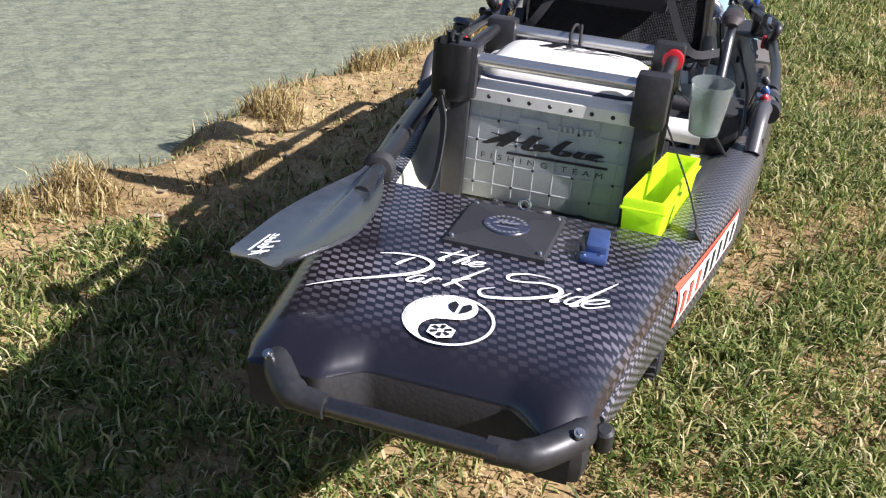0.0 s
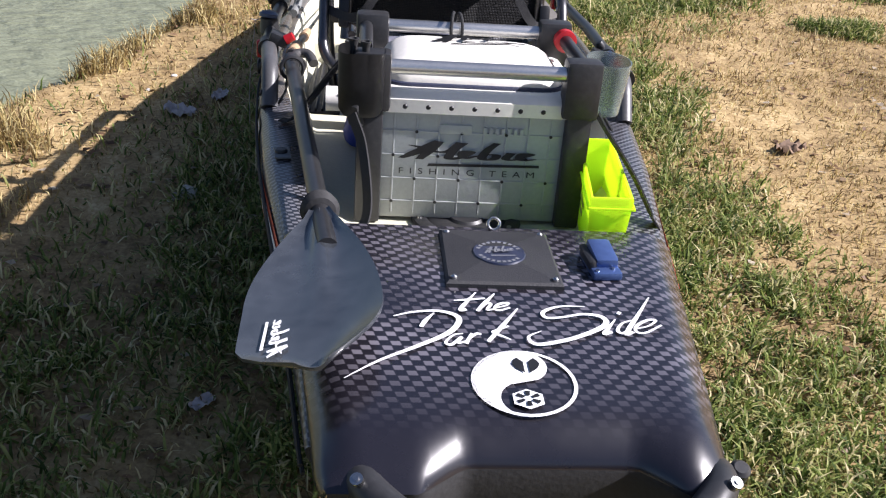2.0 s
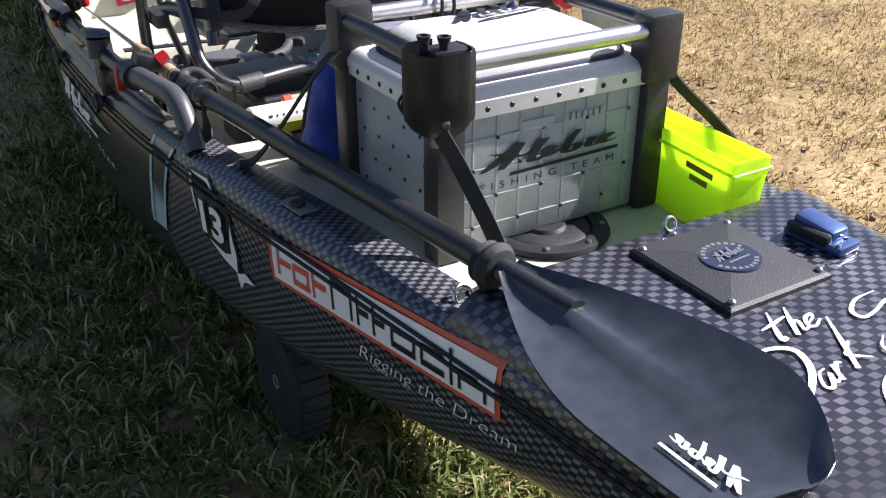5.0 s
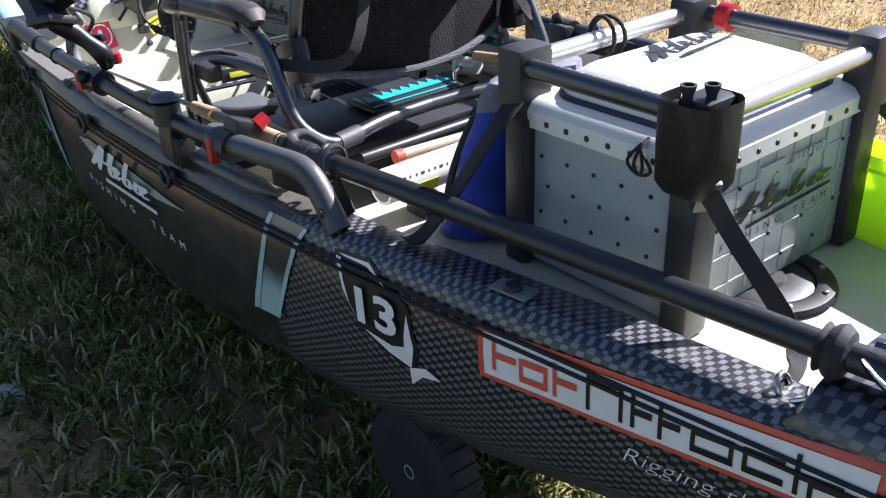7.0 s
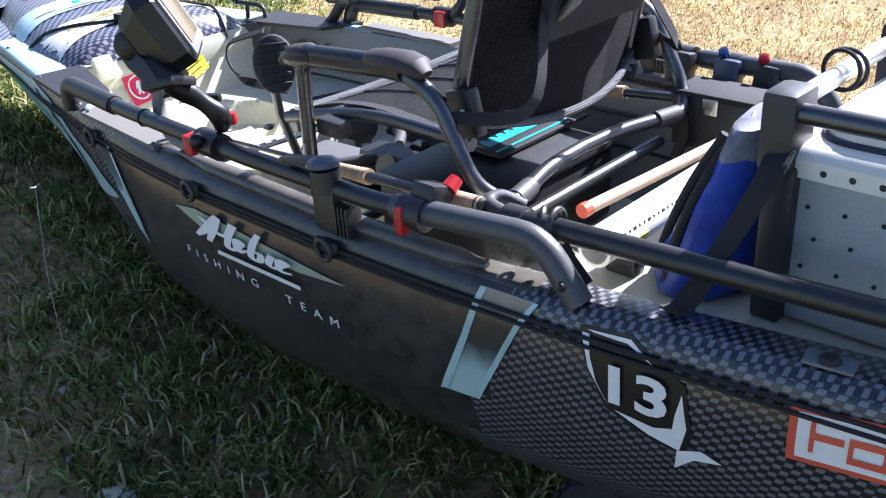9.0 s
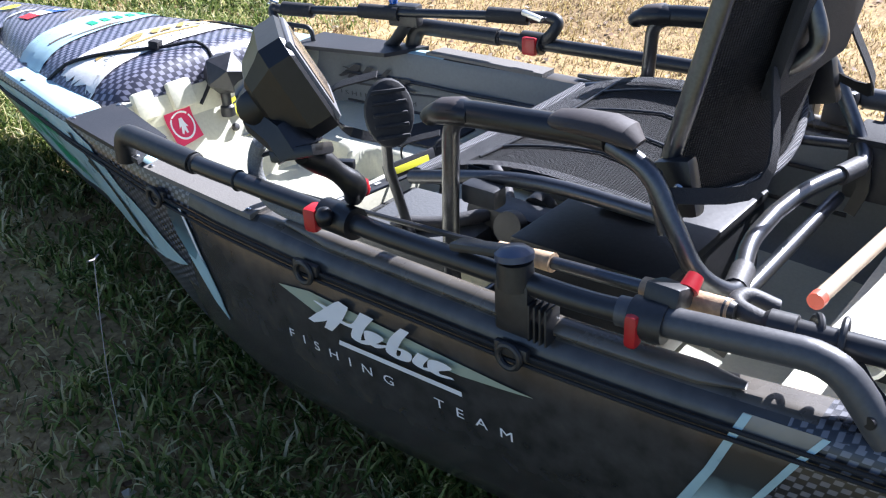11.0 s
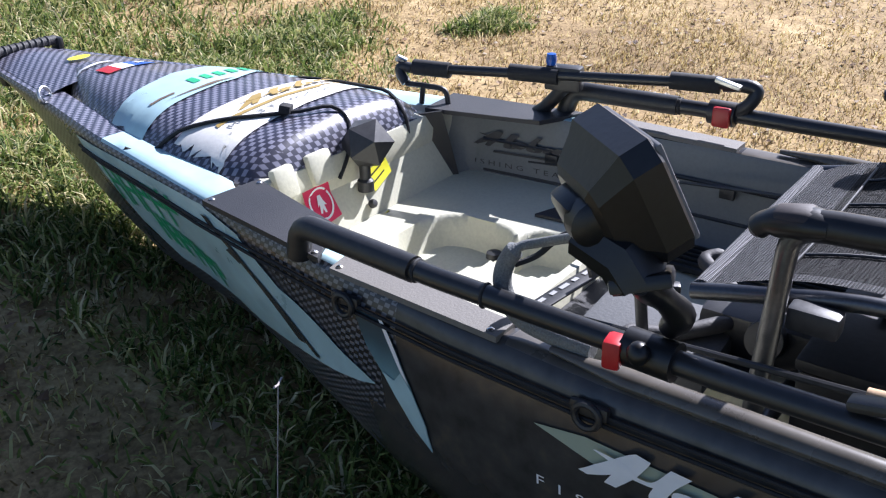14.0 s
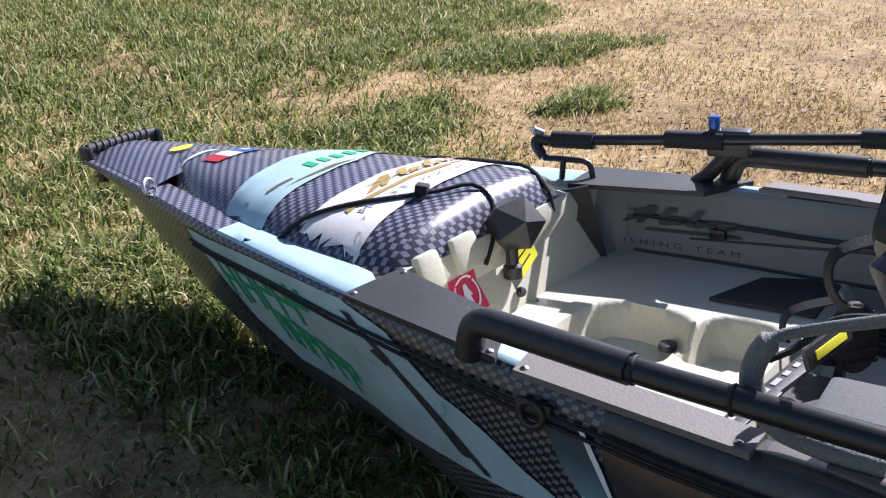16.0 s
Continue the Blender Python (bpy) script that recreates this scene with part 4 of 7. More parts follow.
script([([(0.170, 0.345), (0.190, 0.353), (0.203, 0.366), (0.192, 0.366), (0.174, 0.352), (0.170, 0.338), (0.182, 0.336), (0.207, 0.354)], THIN)])
bx, by, br_ = 0.010, 0.229, 0.062
bm = bmesh.new()
rows = []
for k in range(41):
    v = -br_ * math.cos(math.pi * k / 40)
    lo = -math.sqrt(max(0, br_ ** 2 - v ** 2))
    hi = (1 if v > 0 else -1) * math.sqrt(max(0, (br_ / 2) ** 2 - (abs(v) - br_ / 2) ** 2))
    rows.append([bm.verts.new((bx + lo + (hi - lo) * f, by + v, 0)) for f in (0, 0.33, 0.67, 1)])
for a, b in zip(rows, rows[1:]):
    for i in range(3):
        bm.faces.new((a[i], a[i + 1], b[i + 1], b[i]))
for k in range(40):
    a0, a1 = 2 * math.pi * k / 40, 2 * math.pi * (k + 1) / 40
    bm.faces.new([bm.verts.new((bx + r * math.cos(a), by + r * math.sin(a), 0)) for a, r in ((a0, br_ + 0.0005), (a1, br_ + 0.0005), (a1, br_ - 0.004), (a0, br_ - 0.004))])
badge = print_on("badge", bm, on_deck, M_WHITE, kayak, "white round two-part badge", 0.05)
for sd in (-1, 1):
    bm = flat_poly([[(bx + 0.006 + sd * (0.003 + 0.014 * math.sin(t * 2.6)), by + 0.016 + 0.030 * t) for t in (0, 0.3, 0.6, 0.85, 1.0)] + [(bx + 0.006 + sd * 0.003, by + 0.038)]])
    print_on("badge_mark", bm, lambda u, v: on_deck(u, v) + Vector((0, 0, 0.0015)), M_BLACKM, badge)
hx = [(bx - 0.0 + 0.020 * math.cos(a), by - 0.033 + 0.018 * math.sin(a)) for a in [k * math.pi / 3 + math.pi / 6 for k in range(6)]]
bm = flat_poly([hx])
print_on("badge_mark", bm, lambda u, v: on_deck(u, v) + Vector((0, 0, 0.0012)), M_WHITE, badge)
for k in range(6):
    bm = flat_poly([[(bx + r * math.cos(k * math.pi / 3 + a), by - 0.033 + r * math.sin(k * math.pi / 3 + a) * 0.92) for a, r in ((0.12, 0.0055), (0.3, 0.015), (0.75, 0.015), (0.92, 0.0055))]])
    print_on("badge_mark", bm, lambda u, v: on_deck(u, v) + Vector((0, 0, 0.0024)), M_BLACKM, badge)

# prints on the port side
def side(name, loops, material, label="", off=0.003):
    bm = flat_poly([[(-y, z) for y, z in lp] for lp in loops])
    return part(name, conform(bm, lambda u, v: port(u, v, off), 0.03), material, kayak, label)


# sponsor panel: white field with a red border and stroke shapes
def panel_pt(a, b):
    return (1.004 - 0.466 * a, 0.300 + 0.022 * a + 0.077 * b)


def panel_quad(a0, a1, b0, b1, sl=0.0):
    return [panel_pt(a0, b0), panel_pt(a1, b0), panel_pt(a1 + sl, b1), panel_pt(a0 + sl, b1)]


side("sponsor_panel", [panel_quad(0, 1, 0, 1)], M_RED, "white sponsor panel with worn red border")
side("panel_field", [panel_quad(0.02, 0.985, 0.10, 0.90)], M_WHITE, off=0.0042)


def far_side(name, loops, material, label="", off=0.003):
    bm = flat_poly([[(-y, z) for y, z in lp] for lp in loops])
    return part(name, conform(bm, lambda u, v: Vector((hull_x(-u, v) + off, -u, v)), 0.03), material, kayak, label)


far_side("sponsor_panel", [panel_quad(0, 1, 0, 1)], M_RED, "white sponsor panel with worn red border")
far_side("panel_field", [panel_quad(0.02, 0.985, 0.10, 0.90)], M_WHITE, off=0.0042)
for a in (0.08, 0.2, 0.33, 0.45, 0.56, 0.68, 0.8, 0.9):
    far_side("panel_mark", [panel_quad(a, a + 0.05, 0.25, 0.78)], M_RED if a > 0.6 else M_BLACKM, off=0.0054)


def strokes(x, w, b0, b1, kind):
    t, h = 0.011, 0.12
    q = panel_quad
    if kind == 0:
        return [q(x, x + t, b0, b1), q(x + w - t, x + w, b0, b1), q(x + t, x + w - t, b1 - h, b1)]
    if kind == 1:
        return [q(x, x + w, b0, b0 + h), q(x, x + t, b0 + h, b1), q(x + w - t, x + w, b0 + h, b1), q(x + t, x + w - t, b1 - h, b1)]
    if kind == 2:
        return [q(x, x + t, b0, b1), q(x + t, x + w, (b0 + b1) / 2 - h / 2, (b0 + b1) / 2 + h / 2)]
    return [q(x, x + w, b0, b0 + h), q(x, x + t, b0 + h, b1), q(x + t, x + w, b1 - h, b1)]


for x, w, b0, b1, k in ((0.05, 0.075, 0.25, 0.84, 2), (0.135, 0.085, 0.22, 0.66, 1), (0.235, 0.07, 0.2, 0.82, 2)):
    side("panel_mark", strokes(x, w, b0, b1, k), M_RED, off=0.0054)
for x, w, b0, b1, k in ((0.33, 0.10, 0.2, 0.86, 0), (0.45, 0.055, 0.2, 0.8, 2), (0.52, 0.055, 0.18, 0.8, 2), (0.60, 0.10, 0.2, 0.62, 1), (0.72, 0.09, 0.2, 0.62, 3), (0.83, 0.10, 0.16, 0.82, 2), (0.86, 0.10, 0.18, 0.5, 0)):
    side("panel_mark", strokes(x, w, b0, b1, k), M_BLACKM, off=0.0054)
bm = fit_box(text_mesh("Rigging the Dream", 1, 0.3, -0.018), -0.805, -0.515, 0.262, 0.290)
for v in bm.verts:
    v.co.y += (v.co.x + 0.805) * 0.07
letters(bm, lambda u, v: port(u, v, 0.003), M_WHITE, kayak, "small white script letter")

# number badge
side("number_badge", [[(1.262, 0.391), (1.195, 0.397), (1.122, 0.352), (1.112, 0.288), (1.121, 0.246), (1.170, 0.256), (1.225, 0.282), (1.252, 0.345)]], M_BLACKM, "black fish-shaped badge with the white number 13")
side("badge_edge", [[(1.256, 0.384), (1.246, 0.384), (1.244, 0.352), (1.235, 0.318), (1.220, 0.288), (1.246, 0.335)], [(1.250, 0.389), (1.240, 0.387), (1.196, 0.386), (1.160, 0.366), (1.193, 0.392)],
                    [(1.125, 0.340), (1.118, 0.290), (1.127, 0.253), (1.167, 0.262), (1.212, 0.283), (1.160, 0.276), (1.136, 0.284), (1.133, 0.305)], [(1.130, 0.252), (1.134, 0.220), (1.108, 0.246), (1.074, 0.254), (1.100, 0.264)]], M_WHITE, off=0.004)
letters(fit_box(text_mesh("13", 1, 0.0, 0.03), -1.216, -1.140, 0.296, 0.354), lambda u, v: port(u, v, 0.009), M_WHITE, kayak, "white numeral")

# teal stripe, spear, fang and bow panel
side("stripe", [[(1.497, 0.200), (1.432, 0.205), (1.388, 0.29), (1.351, 0.362), (1.326, 0.398), (1.412, 0.398), (1.443, 0.315)]], M_FADE, "airbrushed stripe, teal fading to dark bronze", 0.0025)
side("stripe_edge", [[(1.497, 0.200), (1.443, 0.315), (1.412, 0.398), (1.402, 0.398), (1.432, 0.315), (1.480, 0.205)], [(1.436, 0.206), (1.391, 0.29), (1.354, 0.362), (1.330, 0.398), (1.322, 0.398), (1.345, 0.362), (1.382, 0.29), (1.426, 0.207)]], M_TEAL, off=0.004)
side("spear", [[(2.134, 0.325), (2.06, 0.338), (1.80, 0.325), (1.664, 0.318), (1.78, 0.305), (2.05, 0.305)]], M_SAGE, "pale sage spear-shaped print")
part("maker_mark", conform(swoosh(-2.065, -1.775, 0.268, 0.348), lambda u, v: port(u, v, 0.0085), 0.02), M_WHITE, kayak, "white maker's mark print")
letters(fit_box(text_mesh("FISHING  TEAM", 1, 0, 0, 2.2), -2.13, -1.70, 0.228, 0.244), lambda u, v: port(u, v, 0.003), M_WHITE, kayak, "small white letter")
side("fang", [[(2.312, 0.18), (2.345, 0.212), (2.385, 0.262), (2.43, 0.318), (2.455, 0.375), (2.39, 0.375), (2.365, 0.33), (2.34, 0.275), (2.318, 0.225)]], M_FANG, "teal fang-shaped print")
side("fang_edge", [[(2.312, 0.18), (2.345, 0.212), (2.378, 0.253), (2.40, 0.285), (2.375, 0.28), (2.36, 0.30), (2.34, 0.275), (2.318, 0.225)]], M_TEAL, off=0.0045)
side("fang_edge", [[(2.39, 0.375), (2.365, 0.33), (2.345, 0.285), (2.358, 0.30), (2.383, 0.345), (2.398, 0.375)]], M_WHITE, off=0.0048)
side("bow_panel", [[(2.84, 0.410), (2.735, 0.390), (2.69, 0.352), (2.645, 0.325), (2.60, 0.315), (2.55, 0.298), (2.49, 0.272), (2.42, 0.250), (2.46, 0.236), (2.60, 0.205), (2.80, 0.165), (3.0, 0.145), (3.15, 0.15), (3.24, 0.22), (3.30, 0.32), (3.34, 0.405), (3.1, 0.410)]], M_TEAL, "pale teal bow print")
for count, ya, yb, z0, dz, h in ((5, 3.265, 2.945, 0.272, 0.036, 0.088), (6, 3.135, 2.885, 0.212, -0.030, 0.080)):
    for i in range(count):
        a = ya + (yb - ya) * i / count
        w = (ya - yb) / count * 0.70
        zz = z0 + dz * i / count
        st = 0.012
        mid = zz + h * (0.45 if i % 2 else 0.52)
        marks = [[(a, zz), (a - st, zz), (a - st, zz + h), (a, zz + h)],
                 [(a - w, zz if i < 2 else mid), (a - w - st, zz if i < 2 else mid), (a - w - st * (1 if i % 2 else 0.4), zz + h), (a - w + st * (0 if i % 2 else 0.8), zz + h)],
                 [(a - st, mid), (a - w, mid), (a - w, mid + st), (a - st, mid + st)]]
        if i % 2:
            marks.append([(a - st, zz + h - st), (a - w, zz + h - st), (a - w, zz + h), (a - st, zz + h)])
        side("shop_mark", marks, M_GREEN_P, off=0.0045)
side("shop_mark", [[(2.84, 0.395), (2.82, 0.395), (2.60, 0.235), (2.62, 0.232)], [(2.79, 0.34), (2.775, 0.35), (2.745, 0.335), (2.755, 0.325)], [(2.755, 0.335), (2.74, 0.335), (2.56, 0.225), (2.575, 0.222)]], M_DARK, off=0.005)

# side cord with rings
for dz, yy in ((0.0, 0.0), (-0.012, 0.0)):
    pts = [(-hull_x(y, 0.378 + dz) - 0.006, y, 0.378 + dz - (0.035 if y < 1.0 else 0) * (1 - y) * 0.6) for y in smooth_steps(0.16, 3.35, 60)]
    part("side_cord", tube(pts, 0.0028, 6), M_WEB, kayak, "black shock cord along the side")
for y in (1.693, 2.055, 2.46):
    e = part("pad_eye", box((-half_w(y) - 0.006, y, 0.382), (0.01, 0.05, 0.018), 0.004), M_BLACKP, kayak, "black pad eye")
    part("eye_ring", ring((-half_w(y) - 0.013, y, 0.376), 0.016, 0.0045, (0, 90, 0)), M_BLACKP, e)

# scupper patch
part("rivet_tab", box((-0.333, 0.985, 0.4145), (0.03, 0.055, 0.004), 0.0015, (0, 0, 8)), M_GREY_AND_SHADE, kayak, "grey tab with black plug")
part("plug", lathe([(0.0, 0.006), (0.009, 0.006), (0.012, 0.003), (0.012, 0)], 16, pose(-0.335, 0.985, 0.4165)), M_BLACKP, kayak)

# bow hatch lid
LID = [(2.815, 0.20), (2.835, 0.245), (2.90, 0.262), (3.05, 0.252), (3.25, 0.215), (3.45, 0.155), (3.58, 0.095), (3.635, 0.05)]


def lid_z(x, y):
    w = max(0.02, lerp_table(LID, y))
    f = min(1, abs(x) / w)
    lon = min(1, max(0, (y - 2.805) / 0.05))
    return 0.415 + (0.062 * (1 - f ** 5) - 0.012 * f) * (1 - (1 - lon) ** 2) * (1 - 0.35 * max(0, (y - 3.25) / 0.4))


def on_lid(u, v):
    return Vector((u, v, lid_z(u, v) + 0.003))


rows = []
for y in [2.808, 2.815, 2.825, 2.84] + smooth_steps(2.86, 3.635, 36):
    w = lerp_table(LID, y)
    one = [(w * f, y, lid_z(w * f, y)) for f in [-1, -0.97, -0.9, -0.8] + [k / 10 for k in range(-7, 8)] + [0.8, 0.9, 0.97, 1]]
    one = [(-w + 0.012, y, 0.37)] + one + [(w - 0.012, y, 0.37)]
    rows.append(one)
bm = loft(rows)
bm.verts.ensure_lookup_table()
nn = len(rows[0])
bm.faces.new([bm.verts[i] for i in range(nn)])
lid = part("bow_hatch", bm, M_BOWC, kayak, "domed carbon-print bow hatch lid with white brush stroke", angle=50)
# sub-prints lie on the lid
def lid_print(name, loops, material, label="", up=0.003):
    bm = flat_poly(loops)
    return part(name, conform(bm, lambda u, v: Vector((u, v, lid_z(u, v) + up)), 0.025), material, lid, label)


def ragged(a, b, n, amp, seed):
    r = random.Random(seed)
    return [(a[0] + (b[0] - a[0]) * i / n + r.uniform(-amp, amp), a[1] + (b[1] - a[1]) * i / n + r.uniform(-amp, amp)) for i in range(n + 1)]


lid_print("brush_stroke", [ragged((-0.245, 2.895), (-0.215, 3.055), 16, 0.011, 1) + [(0.0, 3.062)] + ragged((0.21, 3.045), (0.225, 2.94), 4, 0.006, 2) + [(0.0, 2.92)]], M_OFFW, "white brush stroke print")
lid_print("maker_mark", [[(-0.17, 2.985), (0.11, 2.985), (0.115, 2.995), (-0.165, 2.997)]], M_GOLD, up=0.0045)
bm = swoosh(-0.10, 0.20, 2.99, 3.045)
part("maker_mark", conform(bm, lambda u, v: Vector((u, v, lid_z(u, v) + 0.0046)), 0.025), M_GOLD, lid, "gold maker's mark print")
letters(fit_box(text_mesh("FISHING TEAM", 1, 0, 0, 1.6), -0.16, 0.19, 2.957, 2.972), lambda u, v: Vector((0.03 - u, v, lid_z(0.03 - u, v) + 0.0046)), M_GREY_AND_SHADE, lid, "grey letter")
lid_print("teal_patch", [ragged((-0.222, 3.155), (-0.195, 3.285), 8, 0.006, 3) + ragged((-0.03, 3.318), (0.16, 3.335), 6, 0.006, 5) + ragged((0.19, 3.21), (0.05, 3.168), 5, 0.006, 6)], M_TEAL, "pale teal shop print")
lid_print("shop_mark", [[(-0.03 + k * 0.035, 3.215), (-0.01 + k * 0.035, 3.215), (-0.008 + k * 0.035, 3.248), (-0.026 + k * 0.035, 3.248)] for k in range(6)], M_GREEN_P, up=0.0045)
lid_print("shop_mark", [[(-0.13, 3.185), (-0.005, 3.175), (0.06, 3.18), (-0.005, 3.187)], [(-0.15, 3.205), (-0.09, 3.20), (-0.09, 3.208), (-0.15, 3.213)]], surface("brown_print", (0.16, 0.11, 0.07), 0.4), up=0.0045)
lid_print("flag", [[(-0.05, 3.480), (-0.015, 3.480), (-0.01, 3.540), (-0.045, 3.540)]], M_REDP, "small red, white and blue flag print")
lid_print("flag", [[(-0.015, 3.480), (0.02, 3.480), (0.025, 3.540), (-0.01, 3.540)]], M_WHITE)
lid_print("flag", [[(0.02, 3.480), (0.075, 3.475), (0.08, 3.535), (0.025, 3.540)]], M_BLUE)
st = [(0.048 + (0.014 if k % 2 == 0 else 0.006) * math.sin(k * math.pi / 5), 3.507 + (0.014 if k % 2 == 0 else 0.006) * math.cos(k * math.pi / 5)) for k in range(10)]
lid_print("flag", [st], M_WHITE, up=0.0048)
lid_print("brush_stroke", [[(-0.075, 3.585), (0.03, 3.580), (0.03, 3.592), (-0.07, 3.600)]], M_WHITE)
bm = flat_poly([[(0.02 + 0.03 * math.cos(a), 3.70 + 0.018 * math.sin(a)) for a in [k * math.pi / 8 for k in range(16)]]])
part("yellow_mark", conform(bm, lambda u, v: Vector((u, v, 0.453)), 0.05), M_YEL, kayak, "small yellow oval print")

# cords over the bow hatch, with pull tabs
def over_lid(pts, r=0.004):
    out = []
    for x, y in pts:
        out.append((x, y, lid_z(x, y) + 0.007 if abs(x) < lerp_table(LID, y) + 0.01 else 0.425))
    return out


c1 = over_lid([(-0.27, 3.14), (-0.24, 3.11), (-0.20, 3.06), (-0.15, 3.0), (-0.10, 2.94), (-0.05, 2.89), (0.0, 2.855)]) + [(0.012, 2.825, 0.455), (-0.02, 2.80, 0.41), (-0.06, 2.79, 0.372)]
part("hatch_cord", tube(smooth_path(c1, 3), 0.004, 8), M_WEB, kayak, "black shock cord holding the bow hatch")
part("pull_tab", box((-0.066, 2.91, lid_z(-0.066, 2.91) + 0.014), (0.028, 0.022, 0.016), 0.003, (10, 5, 30)), M_WEB, kayak)
c2 = over_lid([(0.22, 3.30), (0.205, 3.22), (0.20, 3.12), (0.195, 3.02), (0.185, 2.93), (0.175, 2.86)]) + [(0.165, 2.812, 0.43), (0.16, 2.80, 0.39)]
part("hatch_cord", tube(smooth_path(c2, 3), 0.004, 8), M_WEB, kayak)

# bow handle
part("bow_handle", tube([(-0.085, 3.915, 0.452), (0.095, 3.915, 0.452)], 0.012, 14), M_GREYR, kayak, "ribbed grey bow grab handle")
for k in range(9):
    part("handle_rib", ring((-0.065 + k * 0.017, 3.915, 0.452), 0.0115, 0.003, (0, 90, 0), 16, 6), M_GREYR, kayak)
for x in (-0.09, 0.10):
    part("handle_foot", box((x, 3.915, 0.442), (0.018, 0.04, 0.035), 0.008), M_BLACKP, kayak)
part("bow_cap", box((0.0, 3.935, 0.385), (0.12, 0.03, 0.05), 0.012), M_BLACKP, kayak, "black bow plug")
part("cord_eye", ring((-0.172, 3.55, 0.432), 0.02, 0.004, (75, 0, 25)), M_ALU, kayak)

# textured pads on the forward gunwales
for s in (-1, 1):
    pp = [(-0.352, 2.825), (-0.235, 2.815), (-0.297, 2.575), (-0.395, 2.525)]
    bm = loft([[(-s * x, y, sheer_z(y) + 0.001 + dz) for x, y in pp] for dz in (0, 0.009)], close=True)
    part("deck_pad", bm, M_PLATE, kayak, "flat black textured pad", angle=20)
    pp = [(-0.408, 2.49), (-0.355, 2.50), (-0.375, 2.20), (-0.42, 2.20)]
    bm = loft([[(-s * x, y, sheer_z(y) + 0.001 + dz) for x, y in pp] for dz in (0, 0.009)], close=True)
    part("deck_pad", bm, surface("taupe_pad", (0.15, 0.14, 0.125), 0.7, vary=0.2, grain=300, bump=0.3), kayak, "taupe textured strip", angle=20)
for x, y in ((-0.342, 2.812), (-0.247, 2.80), (-0.385, 2.54), (-0.410, 2.215), (-0.398, 2.48)):
    part("screw", lathe([(0.0, 0.003), (0.002, 0.003), (0.005, 0.001), (0.005, -0.003)], 12, pose(x, y, sheer_z(y) + 0.0105)), M_STEEL, kayak)
for s in (-1, 1):
    pts = [(s * (half_w(y) - 0.028), y, sheer_z(y) + 0.012) for y in smooth_steps(1.42, 2.13, 14)]
    part("rub_rail", tube(pts, [0.006] + [0.017] * 12 + [0.010] + [0.006], 12, flat=0.7), M_BRONZE, kayak, "bronze-tinted rounded gunwale pad")

# side rails
RAIL_Z = 0.468
for s in (-1, 1):
    pts = bent([(s * 0.385, 1.275, 0.405), (s * 0.388, 1.335, RAIL_Z + 0.012), (s * 0.418, 1.60, RAIL_Z), (s * 0.424, 1.9, RAIL_Z), (s * 0.412, 2.30, RAIL_Z - 0.002), (s * 0.392, 2.555, RAIL_Z - 0.002), (s * 0.388, 2.57, 0.412)], 0.035)
    rl = part("side_rail", tube(pts, 0.0145, 16), M_SHAFT, kayak, "black round accessory rail")
    part("rail_elbow", tube(pts[:8], 0.018, 16), M_CAST, rl, "grey cast rail elbow")
    part("rail_elbow", tube(pts[-8:], 0.0185, 16), M_BLACKP, rl)
    part("bolt_hole", lathe([(0.0, 0.001), (0.007, 0.001), (0.007, -0.003)], 12, pose(s * 0.4035, 1.292, 0.432, 0, s * 88, -18)), M_BLACKM, rl)
    for y in (2.22, 2.33, 2.42):
        part("rail_band", ring((s * float(np.interp(y, [1.9, 2.3, 2.555], [0.424, 0.412, 0.392])), y, RAIL_Z - 0.002), 0.0145, 0.0025, (90, 0, 6)), M_RUBBER, rl)
    ms = part("rail_mount", box((s * 0.424, 1.70, 0.435), (0.024, 0.05, 0.075), 0.006), M_BLACKP, kayak, "ribbed black rail mount")
    for k in range(4):
        part("mount_rib", box((s * 0.424, 1.672 - k * 0.008, 0.425), (0.03, 0.003, 0.05), 0.001), M_BLACKP, ms)

# slots, tracks and prints in the cockpit
for dz in (0.06, 0.13):
    pts = [(half_w(y) - lerp_table(RIM, y) - 0.016, y, sheer_z(y) - dz) for y in smooth_steps(1.55, 2.72, 24)]
    part("wall_cord", tube(pts, 0.004, 6), M_BLACKP, kayak)
bm = swoosh(-2.74, -2.50, 0.318, 0.375)
fit_box(bm, 2.745, 2.52, 0.325, 0.375)
part("maker_mark", conform(bm, lambda u, v: Vector((half_w(u) - lerp_table(RIM, u) - 0.0165, u, v)), 0.03, -1), M_GREYR, kayak, "dark maker's mark on the inner wall")
bm = fit_box(text_mesh("FISHING TEAM", 1, 0, 0, 1.6), -2.76, -2.52, 0.295, 0.306)
letters(bm, lambda u, v: Vector((half_w(-u) - lerp_table(RIM, -u) - 0.0165, -u, v)), M_GREYR, kayak)
for y in (2.56, 2.2):
    part("wall_hook", box((half_w(y) - lerp_table(RIM, y) - 0.02, y, 0.335), (0.012, 0.03, 0.022), 0.004), M_BLACKP, kayak)
q4 = [Vector((0.216, 2.835, 0.412)), Vector((0.240, 2.775, 0.425)), Vector((0.275, 2.758, 0.272)), Vector((0.238, 2.785, 0.245))]
part("black_panel", loft([[q + Vector((-0.004 * k, -0.004 * k, 0)) for q in q4] for k in (0, 1)], close=True), M_PLATE, kayak, "flat black drilled panel on the wall")


# bulkhead at the front of the cockpit: brackets, stickers, plug
def bulk(x, z, off=0.004):
    y = float(np.interp(z, [0.225, 0.355], [2.735, 2.80]))
    return Vector((x, y - off, z + off * 0.6))


